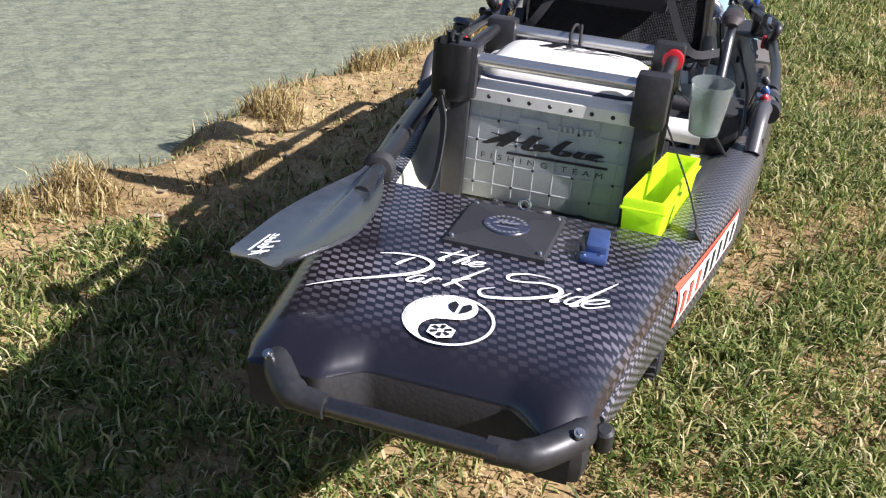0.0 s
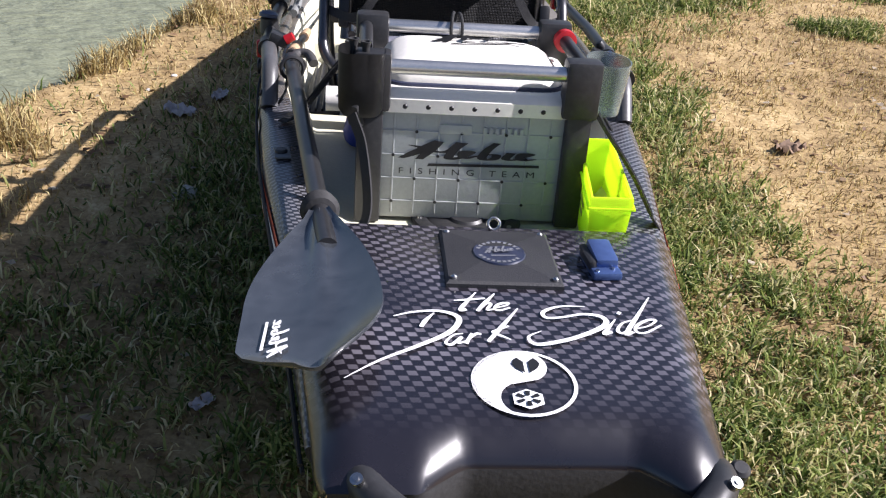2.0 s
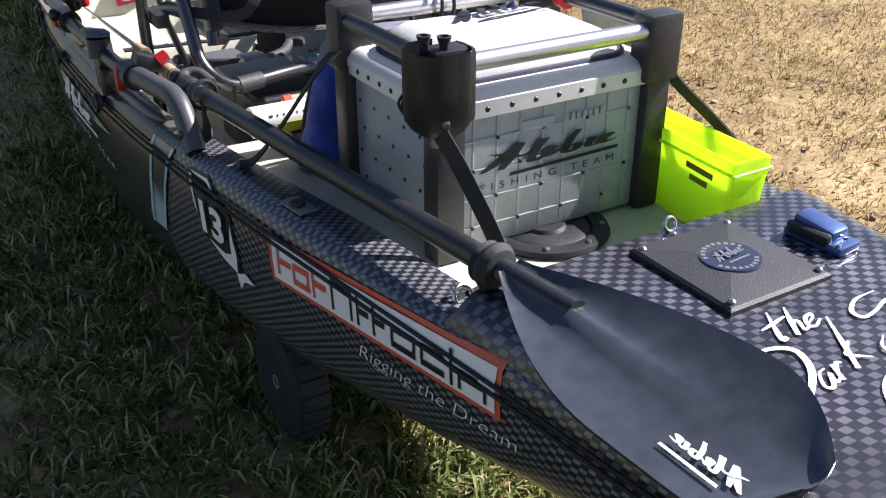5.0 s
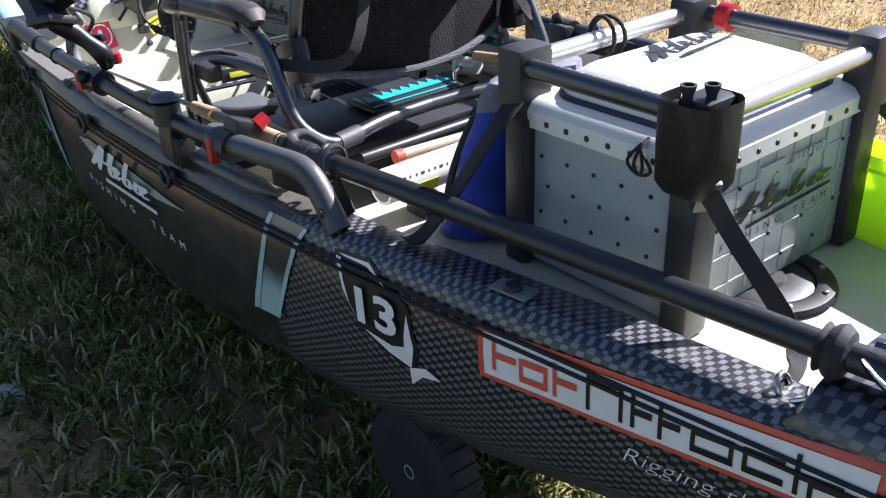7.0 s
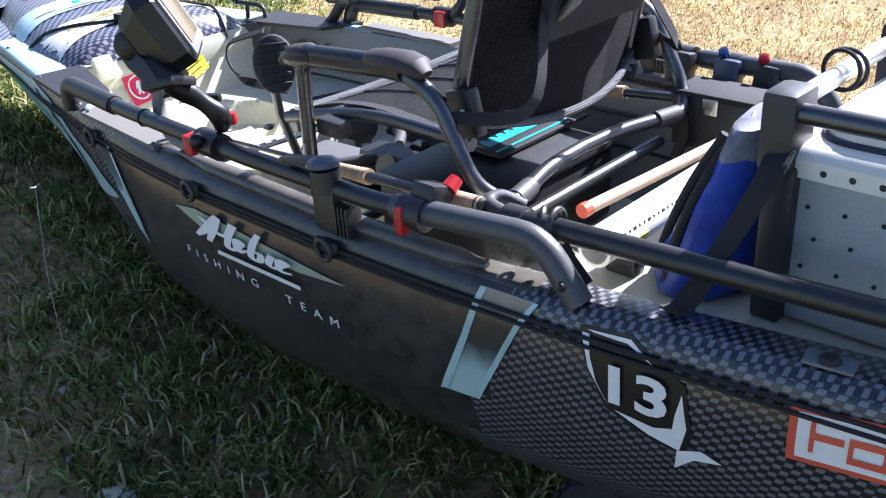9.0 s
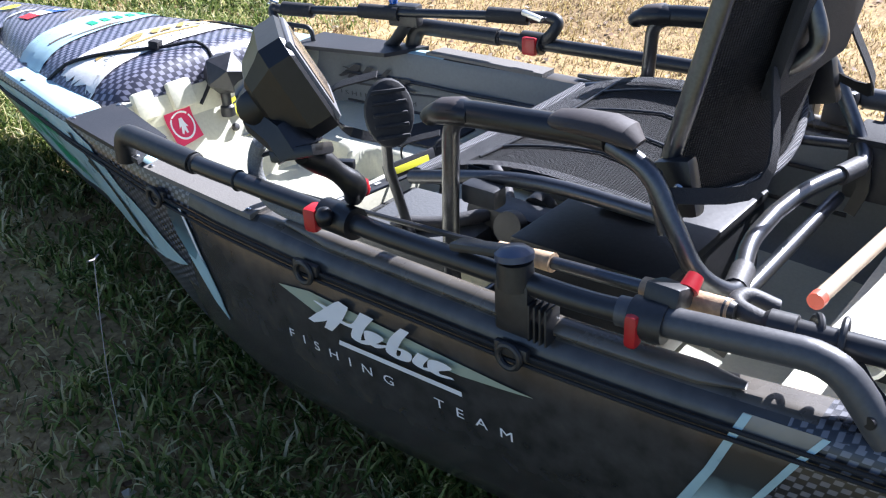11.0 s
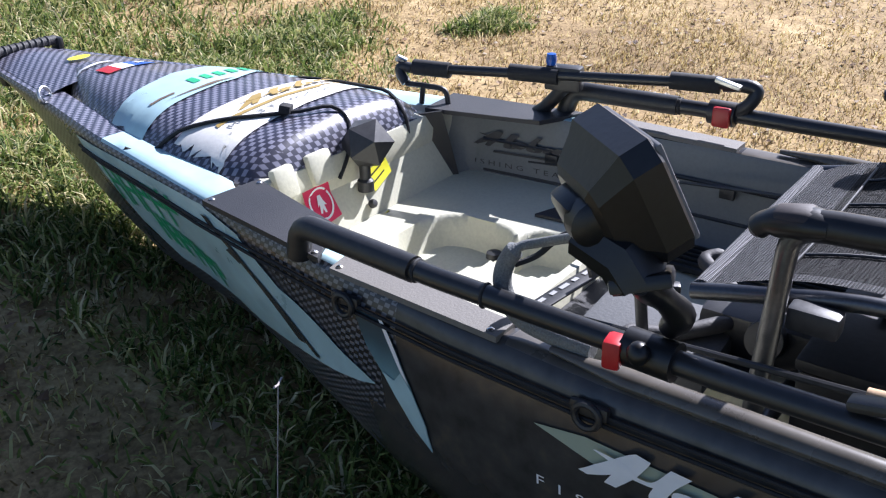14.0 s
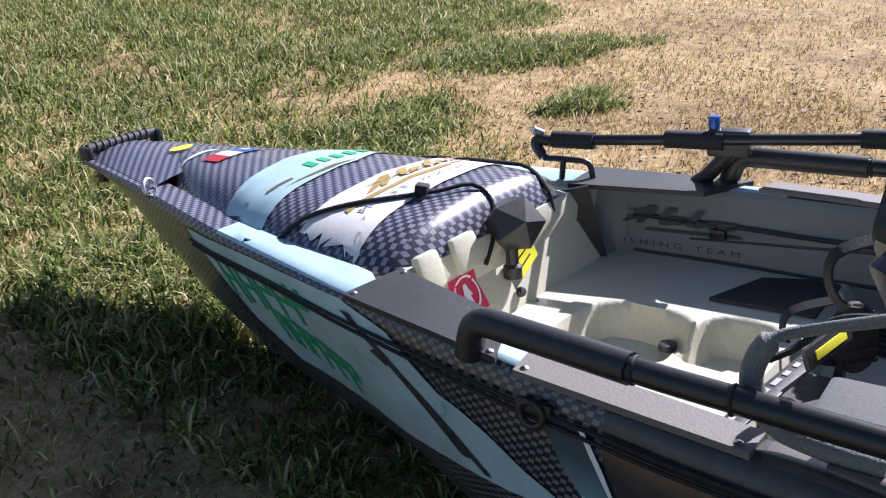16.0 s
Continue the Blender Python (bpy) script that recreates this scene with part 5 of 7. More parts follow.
part("bulkhead", loft([[(x, 2.80 + 0.0 * x, 0.345) for x in np.linspace(-0.235, 0.235, 9)], [(x, 2.793, 0.385) for x in np.linspace(-0.235, 0.235, 9)], [(x, 2.805, 0.412) for x in np.linspace(-0.235, 0.235, 9)], [(x, 2.83, 0.416) for x in np.linspace(-0.235, 0.235, 9)]]), M_TAN, kayak, "cream bulkhead under the hatch")


def bulk_decal(name, pts, material, label="", off=0.005):
    bm = flat_poly([pts])
    return part(name, conform(bm, lambda u, v: bulk(u, v, off), 0.05), material, kayak, label)


sk = bulk_decal("sticker", [(-0.155, 0.372), (-0.088, 0.378), (-0.080, 0.308), (-0.147, 0.300)], M_PINK, "square crimson sticker with a white round sign")
bm = bmesh.new()
for k in range(28):
    a0, a1 = 2 * math.pi * k / 28, 2 * math.pi * (k + 1) / 28
    bm.faces.new([bm.verts.new((-0.1175 + r * math.cos(a), 0.3395 + r * math.sin(a), 0)) for a, r in ((a0, 0.029), (a1, 0.029), (a1, 0.025), (a0, 0.025))])
fig = flat_poly([[(-0.118, 0.327), (-0.110, 0.327), (-0.108, 0.317), (-0.103, 0.308), (-0.109, 0.309), (-0.108, 0.296), (-0.113, 0.296), (-0.115, 0.304), (-0.120, 0.296), (-0.124, 0.298), (-0.119, 0.312), (-0.125, 0.308)]])
fig.transform(Matrix.Translation((-0.0035, 0.0265, 0)))
join_into(bm, fig)
part("sticker_sign", conform(bm, lambda u, v: bulk(u, v, 0.0065), 0.05), M_WHITE, kayak)
y1_ = bulk_decal("warning_label", [(0.015, 0.352), (0.077, 0.372), (0.085, 0.337), (0.023, 0.317)], M_YEL, "yellow warning label")
bulk_decal("label_bar", [(0.022, 0.3455), (0.074, 0.3625), (0.0745, 0.3595), (0.0225, 0.3425)], M_BLACKM, off=0.0065)
bulk_decal("label_bar", [(0.027, 0.3335), (0.065, 0.3455), (0.0655, 0.343), (0.0275, 0.331)], M_BLACKM, off=0.0065)
bulk_decal("warning_label", [(-0.055, 0.258), (0.035, 0.278), (0.04, 0.255), (-0.048, 0.234)], M_YEL, "yellow warning label")
bulk_decal("label_bar", [(-0.053, 0.2565), (0.035, 0.2765), (0.0355, 0.2725), (-0.0525, 0.2525)], M_BLACKM, off=0.0065)
part("bulkhead_bolt", lathe([(0.0, 0.008), (0.006, 0.007), (0.009, 0.002), (0.009, -0.004)], 14, pose(*bulk(0.005, 0.30), 60, 0, 0)), M_BLACKP, kayak)
for x, w in ((-0.19, 0.05), (-0.10, 0.06)):
    part("hinge_bracket", box((x, 2.80, 0.405), (w, 0.02, 0.06), 0.012, (-18, 0, 0)), M_TAN, kayak)

# foot wells and centre hump in the cockpit floor
POCKETS = ((-0.005, 2.575, 0.100, 0.090), (0.045, 2.42, 0.078, 0.060))


def step_z(x, y):
    z = 0.278
    for px, py, sx, sy in POCKETS:
        d = (abs((x - px) / sx) ** 3 + abs((y - py) / sy) ** 3) ** (1 / 3)
        k = min(1, max(0, (1.12 - d) / 0.24))
        z = min(z, 0.278 - 0.068 * k * k * (3 - 2 * k))
    k = min(1, max(0, (2.335 - y) / 0.03))
    return z - 0.075 * k * k * (3 - 2 * k)


rows = []
for y in smooth_steps(2.31, 2.765, 56):
    w = half_w(y) - lerp_table(RIM, y) - 0.018
    rows.append([(w * f, y, step_z(w * f, y)) for f in np.linspace(-1, 1, 75)])
part("floor_step", loft(rows), M_TAN, kayak, "raised cream floor with two rounded foot pockets", angle=60)
part("drain_plug", lathe([(0.0, 0.012), (0.014, 0.010), (0.016, 0.0)], 16, pose(0.062, 2.525, 0.232)), M_BLACKP, kayak)
bm = loft([[(0.172, 2.505, z), (0.292, 2.462, z), (0.322, 2.392, z), (0.322, 2.340, z), (0.186, 2.335, z)] for z in (0.279, 0.285)], close=True)
part("heel_pad", bm, M_PLATE, kayak, "black wedge-shaped heel pad", angle=20)
bm = box((0.0, 2.10, 0.20), (0.22, 0.5, 0.06), 0.02)
part("drive_well", bm, M_TAN, kayak, "raised cream centre console")
part("well_cover", box((0.0, 2.15, 0.234), (0.17, 0.34, 0.012), 0.004), M_PLATE, kayak, "black drive-well cover")
for s in (-1, 1):
    part("foot_track", box((s * 0.30, 2.1, 0.212), (0.10, 0.55, 0.012), 0.003), M_PLATE, kayak, "black ribbed side tray")
    for k in range(5):
        part("tray_rib", box((s * (0.262 + k * 0.018), 2.1, 0.221), (0.006, 0.53, 0.008), 0.002), M_BLACKP, kayak)

# round hatch in the rear well
rh = part("round_hatch_ring", lathe([(0.072, 0.0), (0.072, 0.006), (0.082, 0.009), (0.096, 0.006), (0.099, 0.0)], 44, pose(0.003, 0.862, 0.3475)), M_BLACKP, kayak, "round black hatch ring in the rear well")
part("round_hatch_lid", lathe([(0.0, 0.008), (0.03, 0.008), (0.034, 0.003), (0.066, 0.004), (0.072, 0.0)], 40, pose(0.003, 0.862, 0.348)), M_BLACKP, rh)
for k in range(8):
    a = k * math.pi / 4 + 0.2
    part("screw", lathe([(0.0, 0.003), (0.004, 0.002), (0.004, -0.002)], 10, pose(0.003 + 0.086 * math.cos(a), 0.862 + 0.086 * math.sin(a), 0.3565)), M_STEEL, rh)

# ---------- crate behind the seat ----------
CX0, CX1, CY0, CY1, CZ0, CZ1 = -0.185, 0.190, 0.845, 1.135, 0.352, 0.562
crate = thing("tackle_crate", "grey fishing crate with zipped white lid and aluminium bars", "crate", (0, 0.99, 0.345))
part("crate_body", box(((CX0 + CX1) / 2, (CY0 + CY1) / 2, (CZ0 + CZ1) / 2), (CX1 - CX0 - 0.012, CY1 - CY0 - 0.012, CZ1 - CZ0), 0.006), M_CRATE, crate, "pale grey moulded box")
# stern panel: raised lattice, dots and prints
for k in range(8):
    x = CX0 + 0.052 + k * 0.0385
    part("panel_rib", box((x, CY0 + 0.0053, 0.455), (0.003, 0.003, 0.185), 0.001), M_CRATE, crate)
for k in range(4):
    z = 0.385 + k * 0.043
    part("panel_rib", box(((CX0 + CX1) / 2, CY0 + 0.0053, z), (0.31, 0.003, 0.003), 0.001), M_CRATE, crate)
for i in range(8):
    for j in range(4):
        if (i + j) % 2 == 0:
            part("vent_hole", lathe([(0.0, 0.001), (0.0028, 0.001), (0.0028, -0.002)], 8, pose(CX0 + 0.052 + i * 0.0385, CY0 + 0.0030, 0.385 + j * 0.043, 90, 0, 0)), M_BLACKM, crate)
for i in range(5):
    for j in range(4):
        part("vent_hole", lathe([(0.0, 0.001), (0.003, 0.001), (0.003, -0.002)], 8, pose(CX0 + 0.0055, CY0 + 0.055 + i * 0.045 + (j % 2) * 0.012, 0.39 + j * 0.04, 0, -90, 0)), M_BLACKM, crate)
part("maker_mark", conform(swoosh(-0.125, 0.122, 0.452, 0.500), lambda u, v: Vector((u, CY0 + 0.0034, v)), 0.2), M_BLACKM, crate, "black maker's mark print")
bm = fit_box(text_mesh("FISHING TEAM", 1, 0, 0, 1.9), -0.122, 0.115, 0.437, 0.448)
letters(bm, lambda u, v: Vector((u, CY0 + 0.0034, v)), M_BLACKM, crate, "black letter")
part("raised_mark", box((-0.028, CY0 + 0.004, 0.5205), (0.055, 0.004, 0.016), 0.0015), M_CRATE, crate)
for k in range(7):
    part("raised_mark", box((0.022 + k * 0.0105, CY0 + 0.003, 0.521), (0.006, 0.004, 0.011), 0.001), M_CRATE, crate)
# vinyl rim and lid
bm = bmesh.new()
secs = []
for zz, g in ((0.548, 0.001), (0.549, 0.0045), (0.572, 0.005), (0.582, -0.004), (0.586, -0.016)):
    r, pts = 0.018, []
    for cx, cy, a0 in ((CX1 - r, CY1 - r, 0), (CX0 + r, CY1 - r, 90), (CX0 + r, CY0 + r, 180), (CX1 - r, CY0 + r, 270)):
        for k in range(5):
            a = radians(a0 + k * 22.5)
            pts.append((cx + (r + g) * math.cos(a), cy + (r + g) * math.sin(a), zz))
    secs.append(pts)
part("vinyl_rim", loft(secs, close=True, caps=True), M_OFFW, crate, "white vinyl rim with black rivets")
for k in range(7):
    part("rivet", lathe([(0.0, 0.0025), (0.003, 0.002), (0.0045, 0.0)], 10, pose(-0.117 + k * 0.039, CY0 - 0.0045, 0.560, 90, 0, 0)), M_BLACKM, crate)
for k in range(6):
    part("rivet", lathe([(0.0, 0.0025), (0.003, 0.002), (0.0045, 0.0)], 10, pose(CX0 - 0.0045, CY0 + 0.06 + k * 0.034, 0.560, 0, -90, 0)), M_BLACKM, crate)
secs = []
for zz, ins in ((0.582, 0.03), (0.594, 0.031), (0.608, 0.038), (0.619, 0.053), (0.627, 0.08), (0.632, 0.12)):
    pts = []
    r = max(0.012, 0.05 - ins * 0.2)
    for cx, cy, a0 in ((CX1 - ins - r, CY1 - ins - r, 0), (CX0 + ins + r, CY1 - ins - r, 90), (CX0 + ins + r, CY0 + ins + r, 180), (CX1 - ins - r, CY0 + ins + r, 270)):
        for k in range(5):
            a = radians(a0 + k * 22.5)
            x, y = cx + r * math.cos(a), cy + r * math.sin(a)
            pts.append((x, y, zz + 0.006 * nz(x, y, 14, 6)))
    secs.append(pts)
part("lid", loft(secs, close=True), M_OFFW, crate, "soft white zipped lid")
zp = []
ins, r = 0.029, 0.045
for cx, cy, a0 in ((CX1 - ins - r, CY1 - ins - r, 0), (CX0 + ins + r, CY1 - ins - r, 90), (CX0 + ins + r, CY0 + ins + r, 180), (CX1 - ins - r, CY0 + ins + r, 270)):
    zp += [(cx + r * math.cos(radians(a0 + k * 18)), cy + r * math.sin(radians(a0 + k * 18)), 0.5875) for k in range(6)]
part("zip", tube(zp + [zp[0]], 0.0048, 8, cap=False), surface("navy_zip", (0.02, 0.025, 0.055), 0.6, vary=0.3, grain=300, bump=0.5), crate, "dark zip")
bm = swoosh(-0.06, 0.085, 1.0, 1.045)
fit_box(bm, -0.07, 0.10, 0.99, 1.05)
part("maker_mark", conform(bm, lambda u, v: Vector((u, v, 0.6335 + 0.006 * nz(u, v, 14, 6))), 0.03), M_BLACKM, crate)
for a in (0, 1):
    part("zip_pull", tube(smooth_path([(CX0 + 0.004, CY0 + 0.075, 0.583), (CX0 - 0.012, CY0 + 0.072, 0.574), (CX0 - 0.016, CY0 + 0.066 - a * 0.012, 0.553), (CX0 - 0.012, CY0 + 0.075, 0.542), (CX0 - 0.013, CY0 + 0.081 + a * 0.01, 0.556), (CX0 - 0.003, CY0 + 0.078, 0.578)], 4), 0.0022, 6), M_WEB, crate)
# corner posts, brackets and bars
for x, y in ((CX0, CY0), (CX1, CY0), (CX0, CY1), (CX1, CY1)):
    sx, sy = (1 if x > 0 else -1), (1 if y > 1 else -1)
    part("corner_post", box((x - sx * 0.010, y - sy * 0.010, 0.4545), (0.044, 0.040, 0.213), 0.006), M_BLACKP, crate, "black corner post")
    part("post_bracket", box((x - sx * 0.012, y - sy * 0.004, 0.601), (0.062, 0.044, 0.100), 0.009), M_BLACKP, crate, "black bar bracket")
BZ = 0.626
for a, b in (((CX0, CY0), (CX1, CY0)), ((CX0, CY1), (CX1, CY1)), ((CX0, CY0), (CX0, CY1)), ((CX1, CY0), (CX1, CY1))):
    part("bar", tube([(*a, BZ), (*b, BZ)], 0.0125, 16), M_ALU if a[1] == b[1] else M_TUBE, crate, "round aluminium bar")
# rod holder at the near corner
def squared(c):
    return math.copysign(abs(c) ** 0.55, c)


bm = bmesh.new()
secs = []
for zz, rr in ((0.545, 0.030), (0.556, 0.037), (0.60, 0.0385), (0.652, 0.0385)):
    secs.append([(CX0 - 0.006 + rr * squared(math.cos(a)), CY0 + 0.002 + rr * squared(math.sin(a)), zz) for a in [radians(-105 + k * 14 + 0) + math.pi * 1.25 for k in range(-3, 19)]])
rhd = loft(secs)
bmesh.ops.solidify(rhd, geom=rhd.faces[:], thickness=0.004)
part("rod_holder", rhd, M_BLACKP, crate, "black open-fronted rod holder")
for dx, dy in ((-0.010, 0.012), (0.010, -0.004)):
    part("rod_plug", lathe([(0.006, -0.09), (0.006, 0.0), (0.0085, 0.008), (0.0095, 0.012), (0.0065, 0.012), (0.006, 0.008)], 16, pose(CX0 - 0.010 + dx, CY0 - 0.002 + dy, 0.655)), M_RUBBER, crate)
# bars clamp on the far side
part("red_clamp", lathe([(0.013, -0.011), (0.021, -0.009), (0.021, 0.009), (0.013, 0.011)], 20, pose(CX1, CY1 - 0.055, BZ, 90, 0, 0)), M_REDP, crate, "red clamp knob")
part("cord_coil", ring((-0.02, CY1, BZ + 0.004), 0.026, 0.003, (90, 20, 80)), M_WEB, crate)
part("cord_coil", ring((-0.008, CY1, BZ + 0.002), 0.027, 0.003, (90, 10, 100)), M_WEB, crate)


def webbing(name, pts, width, label, up):
    ob = new(name, finish(strap(smooth_path(pts, 6), width, 0.003, up), name, M_WEB))
    ob.matrix_world = KAYAK
    tagged(ob, label, "strap", "crate tie-down straps")
    return ob


st1 = webbing("tie_down_strap", [(CX0 - 0.02, CY0 - 0.03, 0.552), (-0.185, 0.79, 0.50), (-0.175, 0.72, 0.42), (-0.20, 0.69, 0.395), (-0.27, 0.665, 0.40)], 0.022, "black webbing strap from the crate to a steel clip", (-0.8, -0.6, 0.2))
bk_ = new("buckle", finish(box((CX0 - 0.016, CY0 - 0.022, 0.548), (0.026, 0.012, 0.045), 0.004, (25, 0, -30)), "buckle", M_BLACKP))
bk_.parent = st1
st2 = webbing("tie_down_strap", [(CX0 - 0.014, CY1 - 0.012, 0.582), (-0.232, 1.124, 0.555), (-0.285, 1.146, 0.475), (-0.327, 1.164, 0.420), (-0.350, 1.172, 0.416)], 0.036, "black webbing strap from the crate to the gunwale", (-0.3, 0.2, 0.9))
st3 = webbing("tie_down_strap", [(CX1 + 0.024, CY0 + 0.012, 0.556), (0.232, 0.84, 0.53), (0.272, 0.79, 0.475), (0.302, 0.745, 0.420), (0.306, 0.72, 0.412)], 0.024, "black webbing strap from the crate to the gunwale", (0.7, 0.3, 0.6))
st4 = webbing("tie_down_strap", [(CX1 + 0.01, CY1, 0.56), (0.27, 1.16, 0.50), (0.33, 1.18, 0.42)], 0.022, "black webbing strap from the crate to the gunwale", (0.3, 0.2, 0.9))
hk = thing("snap_hook", "bright steel snap hook on a strap end", "hook", (-0.262, 0.668, 0.40))
part("hook_body", ring((-0.262, 0.668, 0.408), 0.013, 0.003, (60, 20, 0)), M_STEEL, hk)
part("hook_gate", tube([(-0.275, 0.655, 0.402), (-0.268, 0.64, 0.41), (-0.255, 0.645, 0.415)], 0.003, 8), M_STEEL, hk)

# lime tray beside the crate
tray = thing("lime_tray", "translucent fluorescent lime plastic tray beside the crate", "tray", (0.245, 0.78, 0.345))
secs = []
for zz, g in ((0.349, -0.008), (0.42, -0.004), (0.476, 0.0), (0.480, -0.001), (0.480, -0.005), (0.42, -0.008), (0.356, -0.012)):
    secs.append([(0.174 - g, 0.668 - g, zz), (0.244 + g, 0.668 - g, zz), (0.282 + g, 0.98 + g, zz - 0.01), (0.216 - g, 0.98 + g, zz - 0.01)])
part("tray_body", loft(secs, close=True), M_NEON, tray, "open box with lime see-through walls", angle=25)
part("tray_rim", tube([(0.172, 0.666, 0.462), (0.246, 0.666, 0.462), (0.284, 0.982, 0.452), (0.214, 0.982, 0.452), (0.172, 0.666, 0.462)], 0.0025, 8), M_NEON, tray)
for k in range(2):
    part("print_bar", box((0.1775, 0.735, 0.447 - k * 0.016), (0.001, 0.06 - k * 0.02, 0.009), 0.0004, (0, 0, -7.5)), surface("olive_print", (0.16, 0.17, 0.01), 0.5, vary=0.2), tray)

# frosted tub behind the crate on the far side
tub = thing("clear_tub", "frosted clear plastic tub clamped by the far rail", "tub", (0.32, 1.20, 0.40))
part("tub_wall", loft([[((0.275 + r * math.cos(a)), 1.06 + r * math.sin(a) * 1.5, z) for a in [2 * math.pi * k / 28 for k in range(28)]] for r, z in ((0.030, 0.50), (0.042, 0.60), (0.040, 0.60), (0.028, 0.504))], close=True), M_SMOKE, tub)

# blue dry bag before the crate
bag = thing("blue_bag", "royal blue nylon bag with black edging leaning on the crate", "bag", (-0.11, 1.20, 0.345))
secs = []
for i in range(13):
    t = i / 12
    z = 0.352 + 0.235 * t
    w = 0.105 * (1 - 0.16 * t ** 2)
    d = 0.072 * (1 - 0.62 * t)
    pts = []
    for k in range(24):
        a = 2 * math.pi * k / 24
        q = 1 + 0.16 * noise.noise(Vector((math.cos(a) * 1.7, math.sin(a) * 1.7, t * 3.0))) + 0.13 * noise.noise(Vector((math.cos(a) * 4, math.sin(a) * 4, t * 6)))
        pts.append((-0.115 + 0.02 * t + w * q * math.cos(a), 1.242 - 0.055 * t + d * q * math.sin(a), z))
    secs.append(pts)
bm = loft(secs, close=True)
for f in bm.faces:
    c = f.calc_center_median()
    f.material_index = 1 if c.z > 0.548 or (c.z > 0.50 and c.y > 1.225) else 0
part("bag_body", bm, [M_BLUEBAG, surface("grey_nylon", (0.20, 0.20, 0.24), 0.6, vary=0.5, grain=40, bump=0.6, stain=14)], bag, "blue nylon with grey roll top", angle=70)
part("bag_piping", tube(smooth_path([(-0.206, 1.262, 0.36), (-0.204, 1.252, 0.42), (-0.196, 1.236, 0.48), (-0.180, 1.214, 0.54), (-0.160, 1.195, 0.58)], 4), 0.008, 8), M_WEB, bag)
part("bag_piping", tube(smooth_path([(-0.165, 1.302, 0.36), (-0.160, 1.287, 0.42), (-0.150, 1.262, 0.49), (-0.135, 1.228, 0.56)], 4), 0.007, 8), M_WEB, bag)
part("bag_tag", box((-0.135, 1.20, 0.572), (0.05, 0.004, 0.022), 0.001, (30, -25, 15)), M_ALU, bag)

# ---------- paddle along the port side ----------
paddle = thing("paddle", "black kayak paddle with smoke-grey blade lying on the deck", "paddle", (-0.24, 0.60, 0.43))
P0, P1 = Vector((-0.243, 0.60, 0.462)), Vector((-0.350, 1.42, 0.470))
part("shaft", tube([P0 - (P1 - P0).normalized() * 0.10, P1], 0.0155, 16), M_SHAFT, paddle, "black paddle shaft")
part("drip_ring", lathe([(0.014, -0.016), (0.024, -0.013), (0.030, -0.004), (0.027, 0.003), (0.022, 0.008), (0.026, 0.013), (0.015, 0.017)], 24, Matrix.Translation(P0 + Vector((-0.004, 0.03, 0))) @ (P1 - P0).to_track_quat('Z', 'Y').to_matrix().to_4x4()), M_RUBBER, paddle)
ax_ = Vector((0.05, -1, -0.035)).normalized()
ac_ = Vector((0.97, 0.04, 0.24)).normalized()
nr_ = ac_.cross(ax_).normalized()
if nr_.z < 0:
    nr_ = -nr_
bl = []
for i in range(25):
    t = i / 24
    d = t * 0.405
    wl = 0.094 * min(1, math.sin(min(1, t * 1.5 + 0.10) * math.pi / 2)) * (1 - max(0, (t - 0.86) / 0.14) ** 2.2 * 0.75)
    wr = 0.080 * min(1, math.sin(min(1, t * 1.25 + 0.12) * math.pi / 2)) * (1 - max(0, (t - 0.72) / 0.28) ** 2.0 * 0.8)
    row_t, row_b = [], []
    for k in range(-6, 7):
        f = k / 6
        off = f * (wr if f > 0 else wl)
        h = 0.016 * max(0, 1 - abs(off) / 0.02) * max(0, 1 - t * 1.2) + 0.012 * f * f + 0.02 * t * t
        q = P0 + ax_ * d + ac_ * off + nr_ * h
        row_t.append(q)
        row_b.append(q - nr_ * 0.005)
    bl.append(row_t + list(reversed(row_b)))
blade = part("blade", loft(bl, close=True), M_BLADE, paddle, "smoke-grey curved blade", angle=60)


def on_blade(u, v):
    t = v / 0.405
    return P0 + ax_ * v + ac_ * u + nr_ * (0.012 * (u / 0.09) ** 2 + 0.02 * t * t + 0.003)


bm = swoosh(0, 1, 0, 1)
for v in bm.verts:
    v.co = Vector((-0.066 + v.co.y * 0.032, 0.345 - (1 - v.co.x) * 0.0 - (v.co.x) * 0.0 - 0.085 * (1 - v.co.x) * 0 - 0.085 * v.co.x + 0.03, v.co.z))
part("maker_mark", conform(bm, on_blade, 0.02, -1), M_WHITE, blade, "white maker's mark print")
part("end_cap", lathe([(0.0155, -0.03), (0.019, -0.028), (0.019, 0.0), (0.014, 0.006)], 18, Matrix.Translation(P1) @ (P1 - P0).to_track_quat('Z', 'Y').to_matrix().to_4x4()), M_BLACKP, paddle)

# paddle clip: strap and oval ring
clip = thing("paddle_keeper", "black ring and strap that hold the paddle shaft", "clip", (-0.35, 1.34, 0.41))
part("keeper_ring", ring((-0.342, 1.345, 0.473), 0.024, 0.004, (90, 0, 10)), M_BLACKP, clip)
part("keeper_ring", ring((-0.335, 1.375, 0.468), 0.02, 0.004, (100, 0, 30)), M_BLACKP, clip)
part("keeper_strap", strap(smooth_path([(-0.35, 1.33, 0.455), (-0.355, 1.31, 0.432), (-0.362, 1.285, 0.416)], 4), 0.026, 0.003, (-0.3, 0.6, 0.7)), M_WEB, clip)
gp = thing("tool_grip", "grey moulded tool grip beside the seat", "tool", (-0.33, 1.46, 0.40))
part("grip", tube(smooth_path([(-0.30, 1.43, 0.462), (-0.315, 1.46, 0.475), (-0.34, 1.46, 0.474), (-0.348, 1.41, 0.468)], 5), 0.011, 12), M_GREYR, gp)

